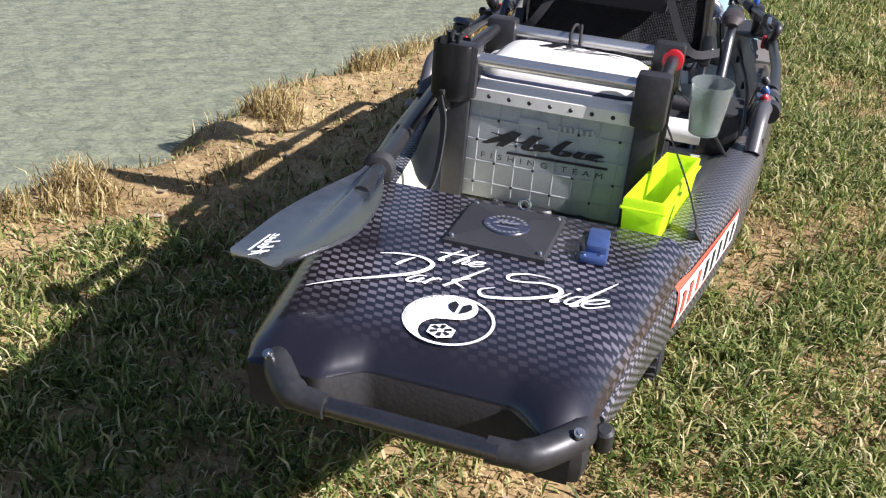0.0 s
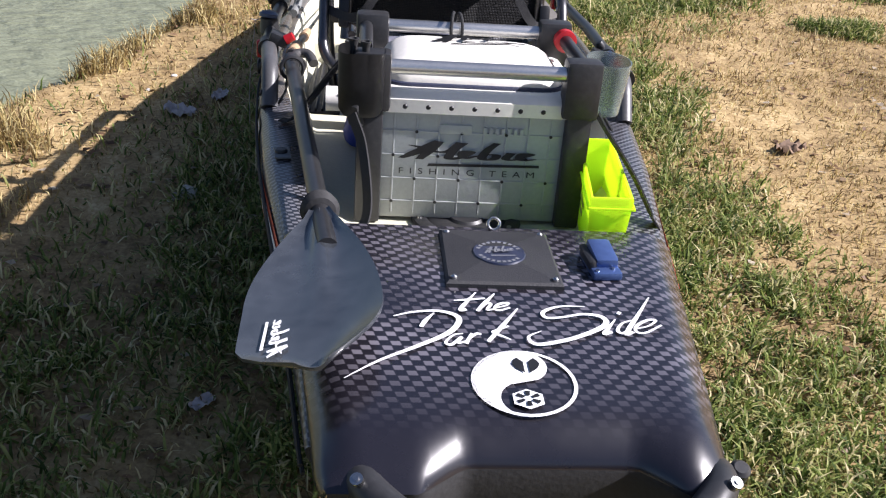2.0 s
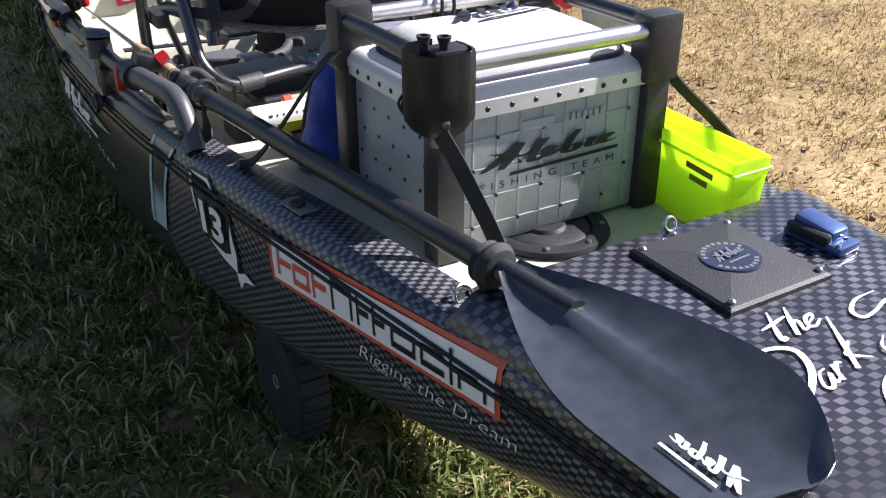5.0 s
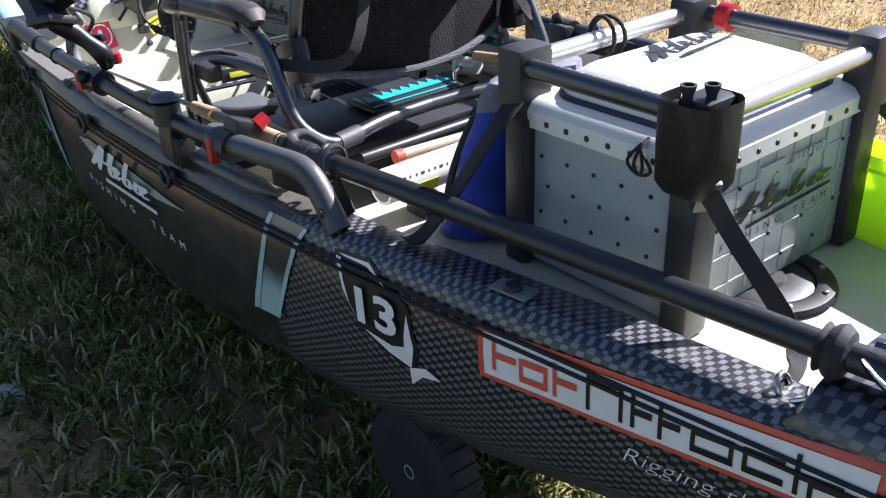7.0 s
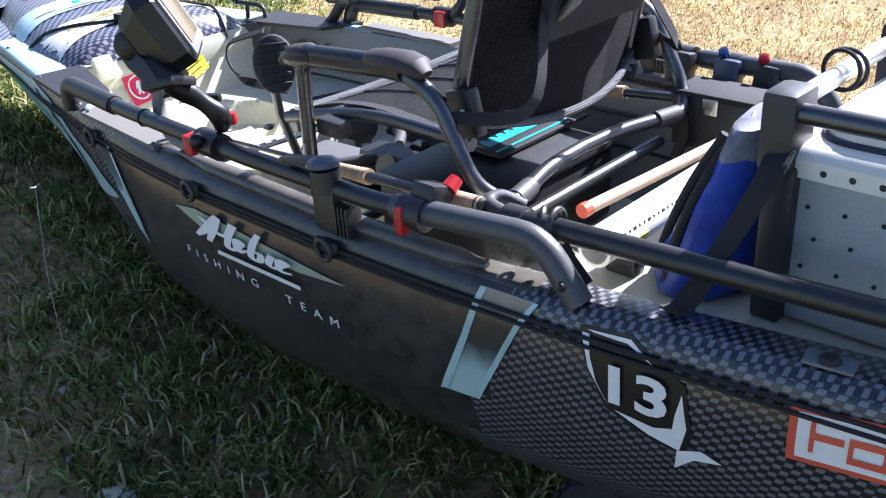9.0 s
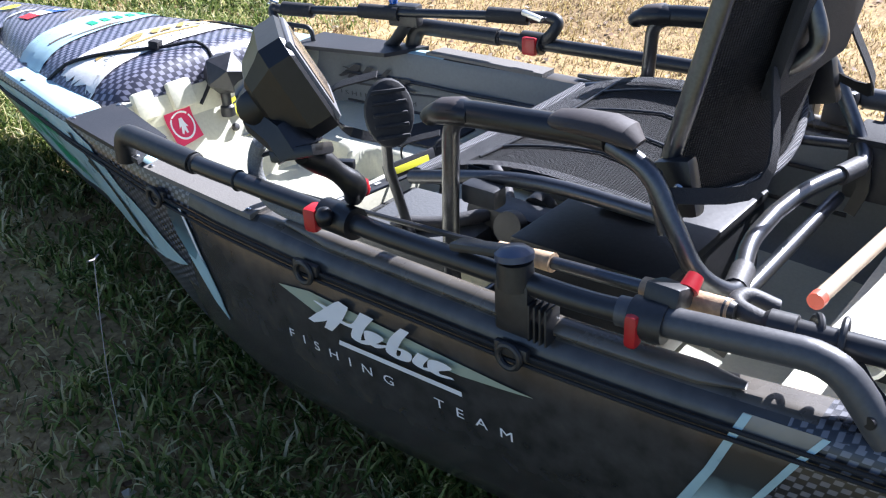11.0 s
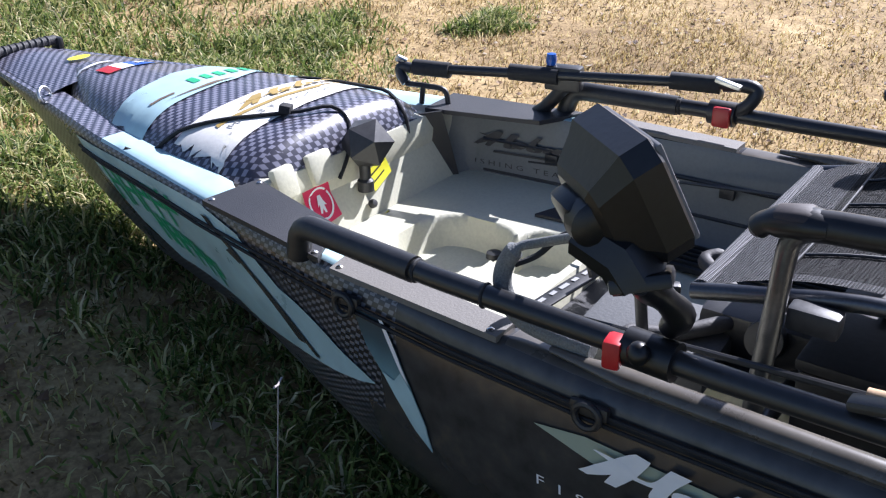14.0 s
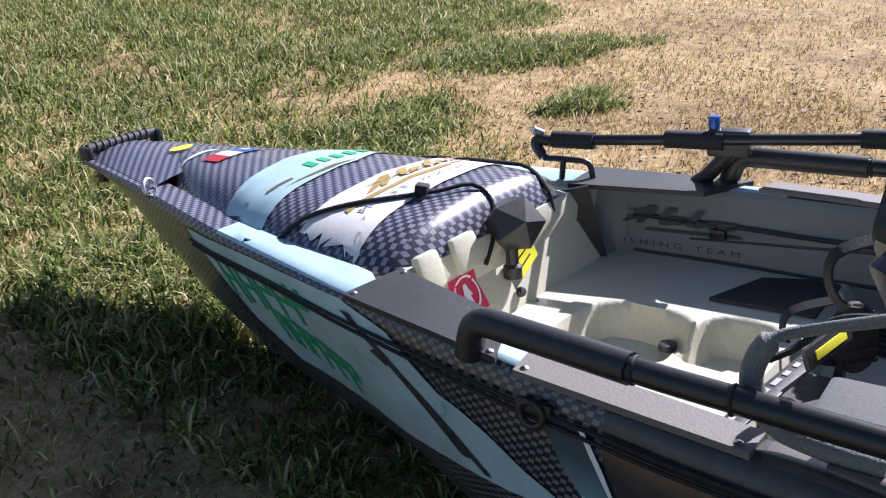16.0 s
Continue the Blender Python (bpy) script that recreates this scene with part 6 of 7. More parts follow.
# ---------- seat ----------
seat = thing("mesh_chair", "dark mesh kayak chair on a bent tube frame with padded arms", "chair", (0, 1.75, 0.16))
for s in (-1, 1):
    x = s * 0.285
    fr = bent([(x * 0.93, 1.93, 0.20), (x, 1.915, 0.40), (x, 1.905, 0.585), (x, 1.86, 0.60)], 0.045)
    part("front_leg", tube(fr, 0.0125, 14), M_TUBE, seat, "grey tube leg")
    rr = bent([(x, 1.66, 0.605), (x, 1.605, 0.585), (x, 1.535, 0.46), (x * 0.86, 1.50, 0.425), (s * 0.10, 1.545, 0.425), (0, 1.55, 0.425)], 0.05)
    part("rear_tube", tube(rr, 0.0125, 14), M_TUBE, seat, "grey bent rear tube")
    arm = part("armrest", tube([(x, 1.90, 0.597), (x, 1.86, 0.602), (x, 1.70, 0.612), (x, 1.66, 0.612)], 0.0185, 16), M_BLACKG, seat, "grey rubber arm sleeve")
    part("arm_cap", tube(smooth_path([(x, 1.945, 0.578), (x, 1.93, 0.592), (x, 1.895, 0.600), (x, 1.865, 0.602)], 3), [0.012] + [0.019] * 3 + [0.024] * 4 + [0.022, 0.020], 16, flat=0.75), M_BLACKG, arm)
    part("arm_pad", tube([(x, 1.745, 0.618), (x, 1.73, 0.622), (x, 1.70, 0.625), (x, 1.66, 0.626), (x, 1.635, 0.622), (x, 1.62, 0.612)], [0.010, 0.022, 0.026, 0.028, 0.026, 0.014], 16, flat=0.55), M_BROWNR, arm, "brown rubber hand pad")
    part("arm_pad", tube([(x, 1.935, 0.598), (x, 1.92, 0.604), (x, 1.89, 0.609), (x, 1.87, 0.609)], [0.010, 0.020, 0.022, 0.012], 14, flat=0.5), M_BROWNR, arm)
    part("arm_bolt", lathe([(0.0, 0.004), (0.005, 0.003), (0.007, 0.0)], 12, pose(x + s * -0.0125, 1.60, 0.575, 0, s * -90, 0)), M_STEEL, seat)
    part("joint_sleeve", tube([(x * 0.80, 1.508, 0.425), (x * 0.62, 1.520, 0.425)], 0.016, 14), M_GREYR, seat)
    part("hanger", strap([(x * 0.84, 1.503, 0.43), (x * 0.85, 1.50, 0.38), (x * 0.85, 1.515, 0.335)], 0.02, 0.005, (s, 0, 0)), M_BLACKG, seat)
part("lower_tube", tube([(-0.175, 1.522, 0.378), (0.20, 1.525, 0.378)], 0.011, 14), M_TUBE, seat)
part("lower_tube", tube([(-0.25, 1.93, 0.25), (0.25, 1.93, 0.25)], 0.011, 14), M_TUBE, seat)


def seat_pt(f, t):
    """Sling of the seat pan: f across, t from front to back."""
    w = 0.235 - 0.015 * t
    y = 2.025 - 0.43 * t
    z = 0.490 + 0.022 * math.sin(math.pi * min(1, t * 1.05)) * (0.45 + 0.55 * f * f) - 0.035 * (1 - t) ** 5
    return Vector((f * w, y, z))


rows = [[seat_pt(-1 + 2 * i / 20, j / 20) for i in range(21)] for j in range(21)]
bm = loft(rows)
bmesh.ops.solidify(bm, geom=bm.faces[:], thickness=0.012)
for f in bm.faces:
    c = f.calc_center_median()
    e = abs(c.x) / 0.235
    f.material_index = 1 if (c.y > 1.93 or e > 0.88) else 0
part("seat_pan", bm, [M_SEATM, M_SEATG], seat, "black mesh sling with heather grey edge", angle=60)
for k in (-0.62, -0.2, 0.22, 0.64):
    part("seam", tube([seat_pt(k + 0.16 * (1 - abs(2 * t - 1)), 0.24 + 0.68 * t) + Vector((0, 0, 0.003)) for t in smooth_steps(0, 1, 14)], 0.0022, 6), M_BLACKP, seat)
part("seam", tube([seat_pt(-0.86 + 1.72 * t, 0.235) + Vector((0, 0, 0.003)) for t in smooth_steps(0, 1, 14)], 0.0022, 6), M_BLACKP, seat)
for s in (-1, 1):
    part("pan_rail", tube(bent([tuple(seat_pt(s * 1.02, 0.0)), tuple(seat_pt(s * 1.04, 0.5) - Vector((0, 0, 0.006))), tuple(seat_pt(s * 1.0, 1.0))], 0.1), 0.011, 12), M_TUBE, seat)
    part("pan_bracket", box((s * 0.262, 1.87, 0.475), (0.03, 0.06, 0.03), 0.006), M_BLACKP, seat)
part("pan_front_tube", tube(bent([tuple(seat_pt(-1.0, 0.02)), tuple(seat_pt(0, 0.0) - Vector((0, 0, 0.004))), tuple(seat_pt(1.0, 0.02))], 0.08), 0.011, 12), M_SEATG, seat)


def back_pt(f, t):
    w = 0.225 - 0.03 * t
    return Vector((f * w, 1.615 - 0.105 * t - 0.05 * (1 - f * f), 0.525 + 0.47 * t - 0.03 * (1 - f * f) * (1 - t)))


rows = [[back_pt(-1 + 2 * i / 18, j / 18) for i in range(19)] for j in range(19)]
bm = loft(rows)
bmesh.ops.solidify(bm, geom=bm.faces[:], thickness=0.022)
part("backrest", bm, [M_SEATM], seat, "black mesh backrest", angle=60)
for s in (-1, 1):
    part("back_tube", tube([(s * 0.235, 1.60, 0.48)] + [tuple(back_pt(s * 1.03, t)) for t in smooth_steps(0.0, 1.0, 8)], 0.0125, 14), M_TUBE, seat)
    part("back_strap", strap(smooth_path([tuple(back_pt(s * 0.6, 0.35) + Vector((0, -0.02, 0))), (s * 0.20, 1.50, 0.56), (s * 0.285, 1.60, 0.55)], 5), 0.02, 0.003, (0, -1, 0.3)), M_WEB, seat)
part("back_trim", tube([tuple(back_pt(-1 + 2 * i / 18, 0.0) + Vector((0, -0.008, -0.002))) for i in range(19)], 0.007, 10), M_SEATG, seat, "pale edging along the backrest's lower edge")
for s in (-1, 1):
    part("back_pivot", box((s * 0.238, 1.588, 0.548), (0.026, 0.05, 0.075), 0.008, (-14, 0, 0)), M_BLACKG, seat, "black pivot block")
    part("pivot_bolt", lathe([(0.0, 0.004), (0.005, 0.003), (0.007, 0.0)], 12, pose(s * 0.2525, 1.582, 0.552, 0, s * 90, 0)), M_STEEL, seat)
part("recline_tube", tube(smooth_path([(-0.10, 1.562, 0.655), (-0.10, 1.52, 0.672), (-0.10, 1.492, 0.702), (-0.10, 1.498, 0.735), (-0.10, 1.525, 0.79)], 4), 0.0115, 12), M_TUBE, seat, "grey bent tube behind the backrest")
part("back_pocket", box((0.0, 1.508, 0.76), (0.26, 0.022, 0.26), 0.010, (12.6, 0, 0)), M_WEB, seat, "black cloth pocket on the backrest")

# ---------- fish finder on the port rail ----------
ff = thing("fish_finder", "black fish finder with cover on a ball-mount arm", "fish finder", (-0.41, 2.02, 0.47))
FM = Matrix.Translation((-0.458, 2.028, 0.668)) @ Euler((radians(-27), 0, radians(52))).to_matrix().to_4x4() @ Matrix.Diagonal((0.60, 0.95, 0.92, 1))
secs = []
for yy, hw, hh in ((-0.034, 0.108, 0.066), (-0.030, 0.115, 0.072), (0.002, 0.115, 0.072), (0.014, 0.102, 0.062), (0.040, 0.082, 0.045), (0.046, 0.070, 0.036)):
    c = 0.022 * hw / 0.11
    secs.append([FM @ Vector(q) for q in ((-hw + c, yy, -hh), (hw - c, yy, -hh), (hw, yy, -hh + c), (hw, yy, hh - c), (hw - c, yy, hh), (-hw + c, yy, hh), (-hw, yy, hh - c), (-hw, yy, -hh + c))])
body = part("housing", loft(secs, close=True), M_BLACKG, ff, "black faceted housing", angle=20)
bm = box((0, -0.0355, 0.0), (0.20, 0.008, 0.125), 0.006)
bm.transform(FM)
part("bezel", bm, surface("dull_silver_bezel", (0.15, 0.15, 0.155), 0.45, vary=0.15, grain=90, bump=0.05), body, "silver-grey bezel")
bm = box((-0.008, -0.0395, 0.004), (0.155, 0.004, 0.095), 0.002)
bm.transform(FM)
part("screen", bm, M_SCREEN, body, "glossy unlit screen")
for k in range(8):
    bm = box((0.048 - k * 0.0125, 0.0465, 0.004), (0.007 if k != 3 else 0.010, 0.001, 0.015), 0.0004)
    bm.transform(FM)
    part("mark_bar", bm, M_WHITE, body)
bm = box((0.0, 0.052, -0.012), (0.085, 0.03, 0.085), 0.010)
bm.transform(FM)
part("bracket_plate", bm, M_BLACKG, ff, "black quick-release bracket")
bm = lathe([(0.0, 0.026), (0.020, 0.024), (0.026, 0.016), (0.026, -0.016)], 20, pose(-0.045, 0.048, 0.005, 0, -90, 0))
bm.transform(FM)
part("bracket_knob", bm, M_BLACKG, ff)
top = FM @ Vector((0, 0.052, -0.02))
part("bracket_leg", tube([tuple(top), (-0.486, 2.005, 0.615), (-0.484, 1.988, 0.590)], [0.034, 0.038, 0.036], 8, flat=0.8), M_BLACKG, ff, "black bracket leg")
part("bracket_foot", box((-0.484, 1.986, 0.590), (0.062, 0.062, 0.016), 0.005, (-14, 18, 20)), M_BLACKG, ff)
part("ball_arm", tube(smooth_path([(-0.484, 1.988, 0.585), (-0.453, 1.990, 0.566), (-0.433, 1.980, 0.545), (-0.413, 1.972, 0.520), (-0.404, 1.985, 0.495)], 3), [0.012, 0.015, 0.017, 0.018, 0.017, 0.015, 0.014, 0.015, 0.017, 0.018, 0.017, 0.015, 0.013], 14), M_BLACKG, ff, "black double-socket arm")
part("arm_knob", box((-0.412, 1.995, 0.545), (0.014, 0.04, 0.014), 0.004, (0, 0, 30)), M_BLACKG, ff)
rc = part("rail_clamp", tube([(-0.421, 2.025, RAIL_Z), (-0.4235, 1.965, RAIL_Z)], 0.023, 18), M_BLACKG, ff, "black rail clamp")
part("clamp_lever", box((-0.434, 2.034, RAIL_Z - 0.004), (0.03, 0.022, 0.036), 0.006, (0, 0, 8)), M_REDP, rc, "red clamp lever")
part("clamp_knob", lathe([(0.0, 0.014), (0.009, 0.013), (0.011, 0.0), (0.009, -0.006)], 14, pose(-0.385, 1.985, 0.50)), M_REDP, rc, "red knob")
part("clamp_ball", lathe([(0.0, 0.014), (0.008, 0.011), (0.013, 0.003), (0.013, -0.003), (0.008, -0.012)], 14, pose(-0.447, 2.0, RAIL_Z + 0.012)), M_BLACKG, rc)
part("cable", tube(smooth_path([tuple(FM @ Vector((0.05, 0.03, -0.06))), (-0.375, 2.16, 0.54), (-0.38, 2.20, 0.52), (-0.385, 2.215, 0.475), (-0.388, 2.19, 0.436), (-0.392, 2.14, 0.427), (-0.394, 2.08, 0.426)], 6), [0.006] * 12 + [0.012] * 25, 12), M_BRAID, ff, "grey braided cable sleeve")
part("cable", tube(smooth_path([tuple(FM @ Vector((0.02, 0.03, -0.06))), (-0.36, 2.14, 0.55), (-0.36, 2.18, 0.51), (-0.38, 2.20, 0.50)], 5), 0.004, 8), M_WEB, ff)

# clamps on the port rail
for nm, y, lab in (("rail_clamp", 1.527, "black rail clamp with red lever and blue-grey cap"),):
    rc = thing(nm, lab, "clamp", (-0.412, y, RAIL_Z), "rail clamps")
    part("clamp_body", tube([(-0.409, y - 0.018, RAIL_Z + 0.001), (-0.413, y + 0.022, RAIL_Z + 0.001)], 0.024, 18), M_BLACKP, rc)
    part("clamp_lever", box((-0.430, y + 0.012, RAIL_Z - 0.006), (0.018, 0.016, 0.042), 0.006), M_REDP, rc, "red lever")
    part("clamp_cap", box((-0.385, y - 0.006, RAIL_Z + 0.024), (0.045, 0.042, 0.026), 0.006, (0, 20, 0)), M_BLACKP, rc)
    part("clamp_knob", lathe([(0.0, 0.012), (0.01, 0.01), (0.012, -0.01)], 14, pose(-0.36, y - 0.02, RAIL_Z + 0.03, 0, 60, 0)), M_REDP, rc)
rk = thing("rod_rocker", "black swivel rod rest on the rail", "rod rest", (-0.424, 1.70, RAIL_Z), "rail clamps")
part("rest_post", tube([(-0.424, 1.70, RAIL_Z - 0.005), (-0.425, 1.70, RAIL_Z + 0.03)], [0.024, 0.022], 16), M_BLACKP, rk)
part("rest_cap", lathe([(0.0, 0.012), (0.016, 0.010), (0.024, 0.004), (0.024, -0.004)], 20, pose(-0.426, 1.70, RAIL_Z + 0.036, -8, 6, 0)), M_CAPB, rk, "blue-grey round cap")
part("rest_lever", box((-0.426, 1.748, RAIL_Z + 0.031), (0.026, 0.085, 0.012), 0.005, (-10, 6, 0)), M_BLACKP, rk)

# ---------- far rail: push pole and clamps ----------
pp_ = thing("camera_pole", "folding black camera pole clamped along the far rail", "pole", (0.40, 2.5, 0.47))
part("pole_tube", tube([(0.418, 2.20, 0.525), (0.274, 2.87, 0.492)], 0.010, 14), M_SHAFT, pp_, "black pole")
for y, l in ((2.83, 0.08), (2.61, 0.10), (2.30, 0.09)):
    k = (y - 2.20) / 0.67
    kx = 0.418 - 0.144 * k
    part("foam_sleeve", tube([(kx + 0.107 * l, y - l / 2, 0.525 - 0.033 * k), (kx - 0.107 * l, y + l / 2, 0.525 - 0.033 * k)], 0.0165, 16), M_RUBBER, pp_, "black foam sleeve")
part("pole_elbow", tube(smooth_path([(0.408, 2.25, 0.521), (0.416, 2.21, 0.523), (0.417, 2.19, 0.515), (0.408, 2.20, 0.49), (0.41, 2.225, 0.472)], 4), 0.013, 12), M_BLACKP, pp_)
part("pole_lever", box((0.39, 2.235, 0.53), (0.012, 0.05, 0.01), 0.003, (12, 0, 0)), M_ALU, pp_, "bright lever")
part("pole_clamp", tube([(0.409, 2.22, RAIL_Z), (0.407, 2.27, RAIL_Z)], 0.023, 16), M_BLACKP, pp_)
part("clamp_lever", box((0.388, 2.24, RAIL_Z - 0.002), (0.016, 0.034, 0.038), 0.006), M_REDP, pp_, "red lever")
part("pole_saddle", box((0.355, 2.555, 0.500), (0.034, 0.075, 0.05), 0.008, (0, 0, 12)), M_BLACKP, pp_)
part("saddle_strut", tube([(0.36, 2.555, 0.48), (0.362, 2.60, 0.43), (0.362, 2.62, 0.415)], 0.014, 12), M_BLACKP, pp_)
part("blue_knob", lathe([(0.0, 0.014), (0.009, 0.012), (0.011, 0.0), (0.009, -0.01)], 16, pose(0.345, 2.58, 0.535)), M_BLUE, pp_, "bright blue knob")
part("pole_tip", tube(smooth_path([(0.273, 2.875, 0.49), (0.268, 2.90, 0.492), (0.264, 2.90, 0.478), (0.264, 2.885, 0.46)], 4), 0.011, 10), M_BLACKP, pp_)
part("tip_screw", tube([(0.275, 2.895, 0.502), (0.26, 2.905, 0.512)], 0.008, 10), M_STEEL, pp_)
part("tip_fork", tube(smooth_path([(0.285, 2.79, 0.42), (0.284, 2.80, 0.452), (0.272, 2.84, 0.458), (0.264, 2.885, 0.458)], 4), 0.006, 10), M_BLACKP, pp_)
part("tip_fork", tube([(0.270, 2.85, 0.42), (0.270, 2.845, 0.458)], 0.006, 10), M_BLACKP, pp_)

# rail gear behind the seat on the far side
for y, c in ((1.50, M_BLUEA), (1.42, M_REDP), (1.60, M_BLACKP)):
    rc = thing("rail_clamp", "black rail clamp with coloured knob on the far rail", "clamp", (0.41, y, RAIL_Z), "rail clamps")
    part("clamp_body", tube([(0.407, y - 0.02, RAIL_Z), (0.411, y + 0.02, RAIL_Z)], 0.024, 16), M_BLACKP, rc)
    part("clamp_knob", lathe([(0.0, 0.012), (0.009, 0.010), (0.011, 0.0), (0.008, -0.012)], 16, pose(0.394, y + 0.012, RAIL_Z + 0.024, 0, -35, 0)), c, rc)
    part("clamp_block", box((0.385, y - 0.004, RAIL_Z - 0.012), (0.036, 0.052, 0.060), 0.010, (0, 12, 0)), M_CAPB if c is M_BLUEA else M_BLACKP, rc)

gb = thing("gear_box", "black gear case wedged behind the chair on the far side", "case", (0.30, 1.46, 0.345))
part("case_body", box((0.305, 1.46, 0.40), (0.09, 0.16, 0.10), 0.012), M_BLACKP, gb)
part("case_lid", box((0.305, 1.46, 0.452), (0.094, 0.164, 0.012), 0.004), M_WEB, gb)
part("case_latch", box((0.257, 1.46, 0.437), (0.006, 0.03, 0.03), 0.002), M_STEEL, gb)

# tetrahedral black pot on the bulkhead
tp = thing("faceted_knob", "black faceted light housing on a short stem", "lamp", (-0.01, 2.79, 0.36))
bm = bmesh.new()
bmesh.ops.create_icosphere(bm, subdivisions=1, radius=0.056)
bm.transform(pose(0.005, 2.775, 0.425, 20, 10, 15) @ Matrix.Diagonal((1, 0.95, 0.9, 1)))
part("facet_head", bm, M_BLACKP, tp, "black faceted head", smooth=False)
part("stem", lathe([(0.016, -0.06), (0.016, -0.04), (0.011, -0.035), (0.011, 0.0)], 16, pose(0.0, 2.78, 0.39)), M_BLACKP, tp)

# pedals and small gear in the cockpit
for px, py, pz in ((-0.20, 2.10, 0.53), (0.13, 2.26, 0.29)):
    pd = thing("foot_pedal", "black ribbed pedal with strap on its crank arm", "pedal", (px * 0.6, py, 0.24), "drive pedals")
    bm = lathe([(0.0, 0.012), (0.75, 0.011), (0.95, 0.006), (1.0, 0.0), (0.95, -0.008), (0.0, -0.008)], 24)
    bm.transform(pose(px, py, pz, 78, 0, -35) @ Matrix.Diagonal((0.040, 0.055, 1, 1)))
    pad = part("pedal_pad", bm, M_RUBBER, pd)
    for k in range(5):
        bm = box((0, -0.036 + k * 0.018, 0.013), (0.055, 0.006, 0.003), 0.001, seg=1)
        bm.transform(pose(px, py, pz, 78, 0, -35))
        part("pad_rib", bm, M_RUBBER, pad)
    part("crank_arm", tube([(px * 0.6, py + 0.03, 0.225), (px * 0.95, py + 0.02, pz - 0.10), (px, py + 0.012, pz - 0.03)], 0.009, 12), M_TUBE, pd)
    part("pedal_strap", strap(smooth_path([(px + 0.02, py - 0.005, pz - 0.055), (px - 0.03, py + 0.075, pz - 0.03), (px - 0.035, py + 0.09, pz + 0.03), (px + 0.0, py + 0.02, pz + 0.06)], 5), 0.016, 0.003, (-0.6, 0.6, 0.4)), M_WEB, pd)
dr = thing("pedal_drive", "black pedal drive with grey arms in the centre well", "pedal drive", (0, 2.05, 0.21))
part("drive_spine", box((0.0, 1.98, 0.28), (0.07, 0.22, 0.07), 0.015), M_BLACKP, dr)
for s in (-1, 1):
    part("drive_arm", tube(smooth_path([(s * 0.03, 2.04, 0.30), (s * 0.10, 2.10, 0.295), (s * 0.14, 2.15, 0.30), (s * 0.17, 2.13, 0.305)], 5), [0.010] + [0.013] * 14 + [0.009], 12), M_GREYR, dr)
    part("drive_cam", lathe([(0.0, 0.01), (0.028, 0.009), (0.03, 0.0), (0.03, -0.012)], 20, pose(s * 0.05, 1.98, 0.30, 0, s * 70, 0)), M_BLACKP, dr)

# printed measuring strips, label strip and grey mats on the cockpit floor
for k, (x0_, y0_, rz_) in enumerate(((-0.255, 2.02, 3), (-0.10, 2.30, 84))):
    ru = thing("measuring_strip", "flat black printed measuring strip in the cockpit", "ruler", (x0_, y0_, 0.3), "measuring strips")
    bm = box((0, 0, 0), (0.03, 0.30, 0.004), 0.001)
    bm.transform(pose(x0_, y0_, 0.292 + 0.004 * k, 0, 0, rz_))
    part("strip", bm, M_BLACKP, ru)
    for j in range(9):
        bm = box((0.004, -0.12 + j * 0.03, 0.003), (0.008, 0.014 if j % 3 else 0.022, 0.001), 0, seg=1)
        bm.transform(pose(x0_, y0_, 0.292 + 0.004 * k, 0, 0, rz_))
        part("print_bar", bm, M_SILVERP, ru, smooth=False)
fl = thing("yellow_tag", "yellow warning label on a black plate by the pedals", "label", (0.0, 2.27, 0.32))
part("tag_plate", box((0.02, 2.265, 0.325), (0.125, 0.008, 0.03), 0.002, (-20, 0, -8)), M_BLACKP, fl)
part("tag_print", box((0.02, 2.2595, 0.326), (0.085, 0.002, 0.013), 0.0005, (-20, 0, -8)), M_YEL, fl, "yellow print")
mt = thing("floor_mat", "grey foam pad on the cockpit floor", "mat", (-0.06, 2.16, 0.24))
part("pad", box((-0.07, 2.14, 0.262), (0.20, 0.22, 0.04), 0.012, (0, 0, 4)), surface("grey_foam", (0.075, 0.078, 0.082), 0.75, vary=0.2, grain=200, bump=0.4), mt)

# rods and tube stowed along the cockpit
def rod(name, a, b, label):
    a, b = Vector(a), Vector(b)
    r_ = thing(name, label, "fishing rod", tuple(a), "stowed fishing rods")
    d = (b - a)
    part("rod_butt", tube([a, a + d * 0.10], 0.0135, 14), M_CORK, r_, "cork butt grip")
    part("butt_cap", tube([a - d.normalized() * 0.006, a + d.normalized() * 0.006], [0.010, 0.0145], 14), M_BLACKP, r_)
    part("rod_seat", tube([a + d * 0.10, a + d * 0.22], 0.0085, 12), M_TUBE, r_)
    part("fore_grip", tube([a + d * 0.22, a + d * 0.30], [0.013, 0.010], 14), M_CORK, r_)
    part("rod_blank", tube([a + d * 0.30, b], [0.005, 0.002], 8), M_SHAFT, r_)
    return r_


rod("fishing_rod", (-0.352, 1.462, 0.474), (-0.30, 2.55, 0.38), "spinning rod with cork grips stowed along the port side")
rod("fishing_rod", (0.30, 1.40, 0.44), (0.30, 2.60, 0.33), "dark spinning rod stowed along the far side")
rl_ = thing("fishing_reel", "white and black spinning reel under the far rod", "reel", (0.30, 1.60, 0.36))
part("reel_body", lathe([(0.0, 0.03), (0.016, 0.028), (0.022, 0.01), (0.022, -0.01), (0.028, -0.014), (0.028, -0.024), (0.0, -0.026)], 22, pose(0.315, 1.80, 0.375, 90, 0, 10)), M_OFFW, rl_)
part("reel_foot", tube([(0.315, 1.80, 0.39), (0.312, 1.81, 0.42)], 0.006, 10), M_BLACKP, rl_)
part("reel_handle", tube([(0.295, 1.80, 0.375), (0.265, 1.79, 0.37), (0.26, 1.78, 0.345)], 0.004, 8), M_STEEL, rl_)
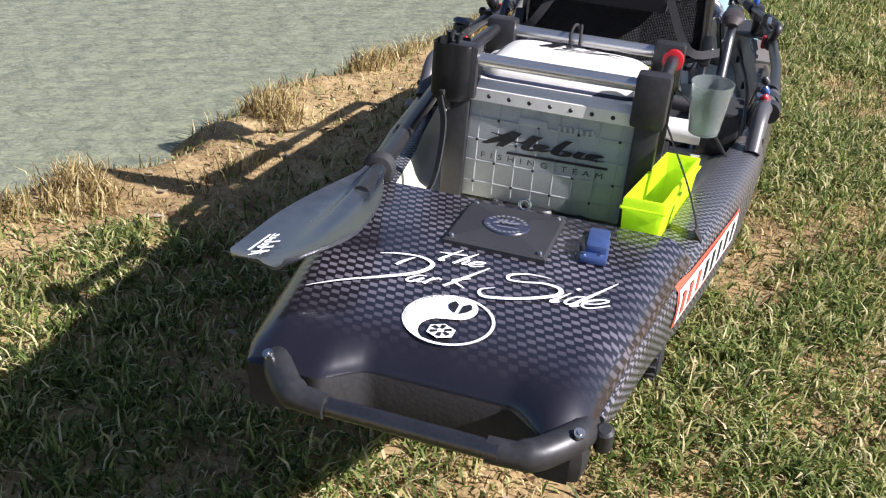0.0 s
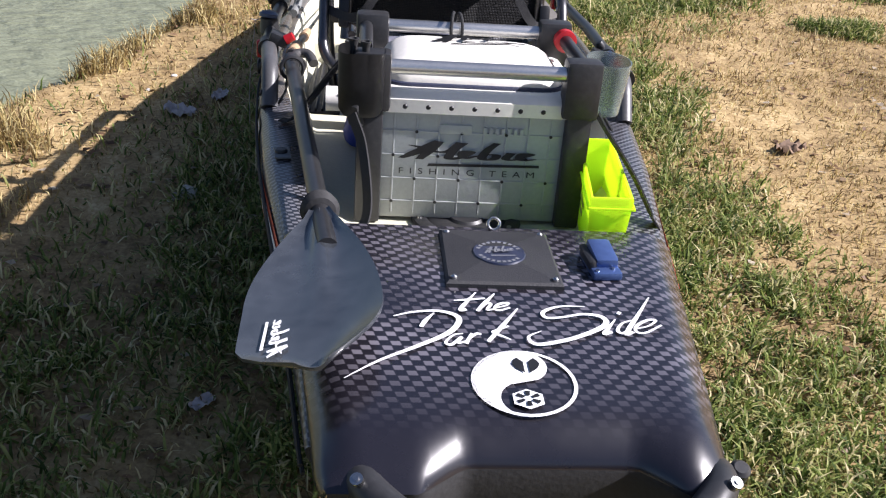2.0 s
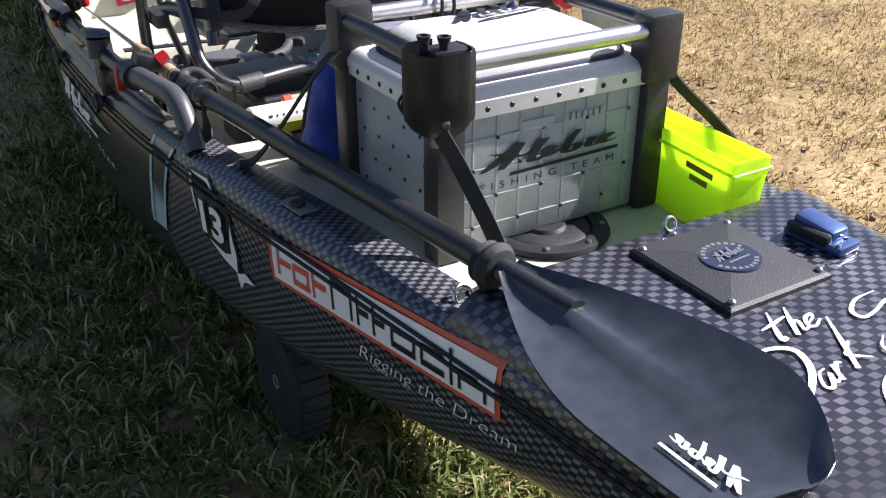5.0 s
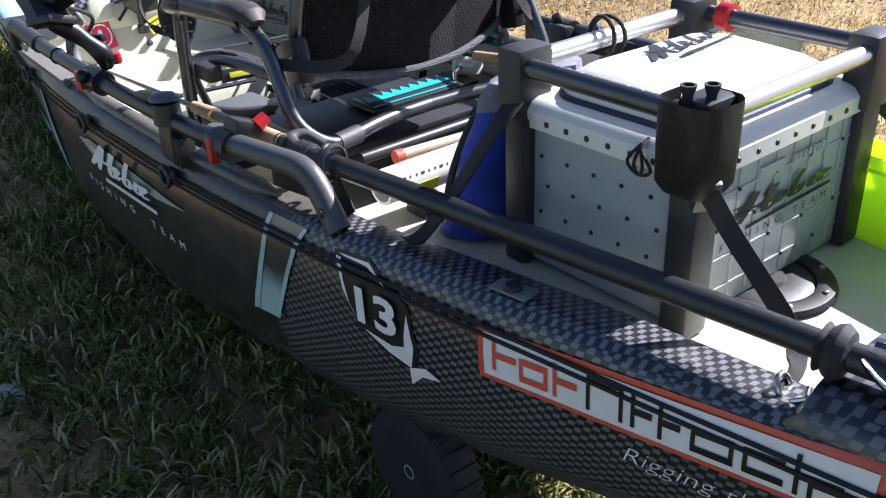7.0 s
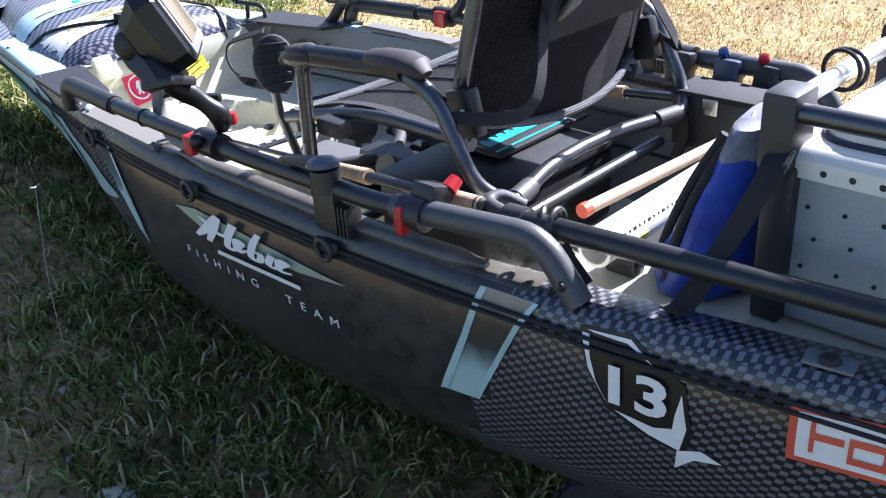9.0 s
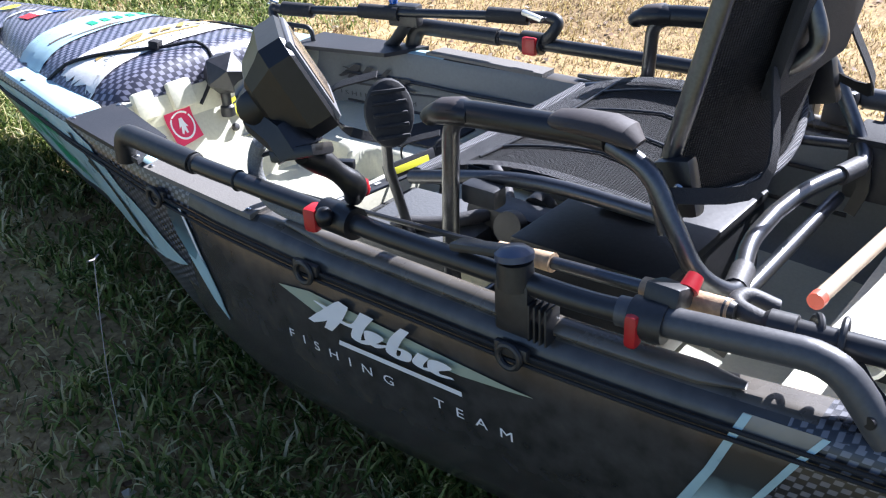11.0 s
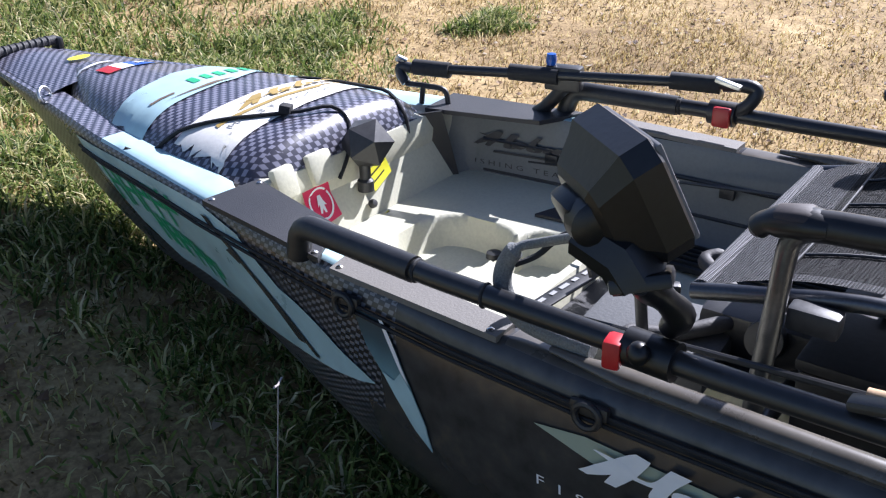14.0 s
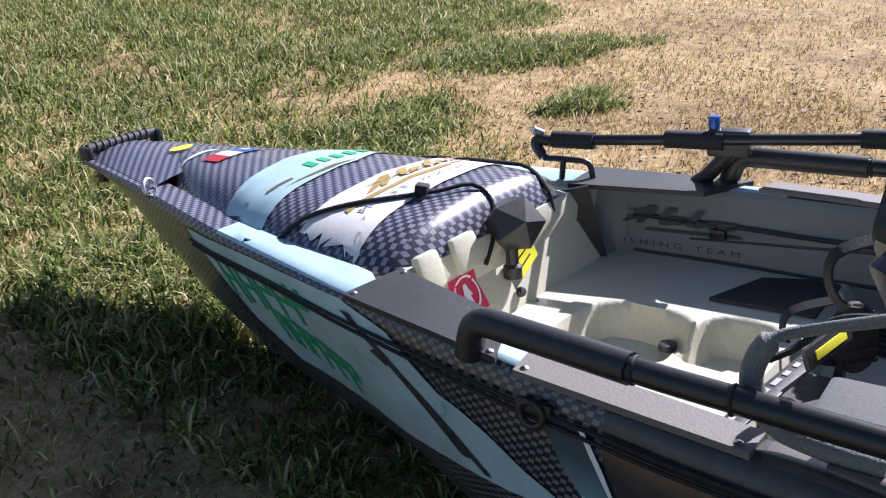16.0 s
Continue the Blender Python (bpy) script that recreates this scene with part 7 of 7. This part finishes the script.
pv = thing("rod_tube", "white plastic rod tube with printed scale and yellow label", "tube", (-0.05, 1.338, 0.345))
PY, PZ, PR = 1.338, 0.412, 0.027
pipe = loft([[(x, PY + r * math.cos(a), PZ + r * math.sin(a)) for a in [2 * math.pi * k / 24 for k in range(24)]] for x, r in ((-0.268, 0.022), (-0.268, PR), (0.27, PR), (0.27, 0.022), (-0.268, 0.022))], close=True, caps=False)
part("pipe", pipe, M_OFFW, pv, "white plastic pipe with faint print")
for x in (-0.19, 0.19):
    part("pipe_rest", box((x, PY, 0.366), (0.03, 0.05, 0.046), 0.006), M_BLACKP, pv, "black block under the pipe")
for k in range(26):
    part("scale_mark", box((-0.24 + k * 0.012, PY - 0.0235, PZ + 0.0145), (0.002 if k % 3 else 0.006, 0.004, 0.0006), 0, (60, 0, 0)), M_BLACKM, pv, smooth=False)
part("warning_label", box((-0.205, PY - 0.0268, PZ - 0.008), (0.055, 0.020, 0.0008), 0, (106, 0, 0)), M_YEL, pv, "yellow label", smooth=False)
pn = thing("red_handled_gaff", "pale wooden stick with a red end", "stick", (-0.2, 1.42, 0.40))
part("stick", tube([(-0.166, 1.426, 0.408), (0.20, 1.40, 0.405)], 0.010, 12), surface("pale_wood", (0.50, 0.38, 0.27), 0.55, vary=0.15, grain=60, bump=0.1), pn)
part("stick_end", tube([(-0.173, 1.4265, 0.408), (-0.158, 1.4255, 0.408)], 0.0115, 12), M_RED, pn, "red end cap")
tl = thing("teal_paddle_blade", "dark board with teal saw-tooth print under the seat", "board", (0.0, 1.66, 0.30))
part("board", box((0.16, 1.80, 0.352), (0.28, 0.10, 0.008), 0.003), M_BLACKP, tl)
bm = flat_poly([[(0.04 + k * 0.024, 1.81), (0.064 + k * 0.024, 1.81), (0.054 + k * 0.024, 1.835)] for k in range(9)] + [[(0.04, 1.792), (0.26, 1.792), (0.26, 1.81), (0.04, 1.81)]])
bm.transform(Matrix.Translation((0.0, 0.0, 0.3575)))
part("tooth_print", bm, M_CYAN, tl, "teal saw-tooth print")
part("board", box((0.14, 1.765, 0.3575), (0.22, 0.006, 0.002), 0.001), M_CYAN, tl)
bxs = thing("tackle_box", "flat black tackle boxes under the seat", "box", (0.0, 1.75, 0.16))
part("box_body", box((0.05, 1.78, 0.255), (0.38, 0.26, 0.14), 0.01), M_BLACKP, bxs)
part("box_lid", box((0.05, 1.78, 0.335), (0.386, 0.266, 0.018), 0.006), M_BLACKP, bxs)

# ---------- cart under the stern ----------
cart = thing("kayak_cart", "two-wheeled black kayak cart under the hull", "cart", (0, 1.26, 0), on_kayak=False)
for s in (-1, 1):
    wy, wz, wr = 1.27, 0.118, 0.118
    wh = part("wheel", lathe([(0.064, -0.034), (0.092, -0.038), (0.11, -0.030), (0.118, -0.014), (0.118, 0.014), (0.11, 0.030), (0.092, 0.038), (0.064, 0.034)], 40, pose(s * 0.255, wy, wz, 0, 90, 0)), M_RUBBER, cart, "black knobbly tyre")
    part("rim", lathe([(0.0, 0.028), (0.024, 0.032), (0.026, 0.022), (0.055, 0.016), (0.065, 0.034), (0.067, 0.0), (0.067, -0.025), (0.0, -0.025)], 32, pose(s * 0.255, wy, wz, 0, s * 90, 0)), M_BLACKP, wh, "black wheel rim")
    part("hub_mark", ring((s * 0.288, wy, wz), 0.012, 0.002, (0, 90, 0)), M_SILVERP, wh)
    for k in range(24):
        a = 2 * math.pi * k / 24
        bm = box((0, 0, wr), (0.054, 0.016, 0.007), 0.002, seg=1)
        bm.transform(pose(s * 0.255, wy, wz, math.degrees(a), 0, 0))
        part("tread_block", bm, M_RUBBER, wh)
    part("cart_post", tube([(s * 0.17, wy, wz), (s * 0.17, wy + 0.01, 0.20)], 0.014, 12), M_TUBE, cart)
part("axle", tube([(-0.285, 1.27, 0.118), (0.285, 1.27, 0.118)], 0.012, 12), M_TUBE, cart)

# a dry weed stalk by the hull
wd = thing("weed_stalk", "thin dry weed stalk with a pale forked tip", "weed", (-0.55, 2.48, 0), on_kayak=False)
part("stalk", tube(smooth_path([(-0.575, 2.46, 0.0), (-0.57, 2.47, 0.2), (-0.547, 2.484, 0.405)], 5), [0.0009] * 11, 6), M_DEADLEAF, wd)
part("stalk_tip", tube([(-0.560, 2.478, 0.413), (-0.547, 2.484, 0.407), (-0.534, 2.49, 0.409)], 0.0016, 6), M_DEADLEAF, wd)
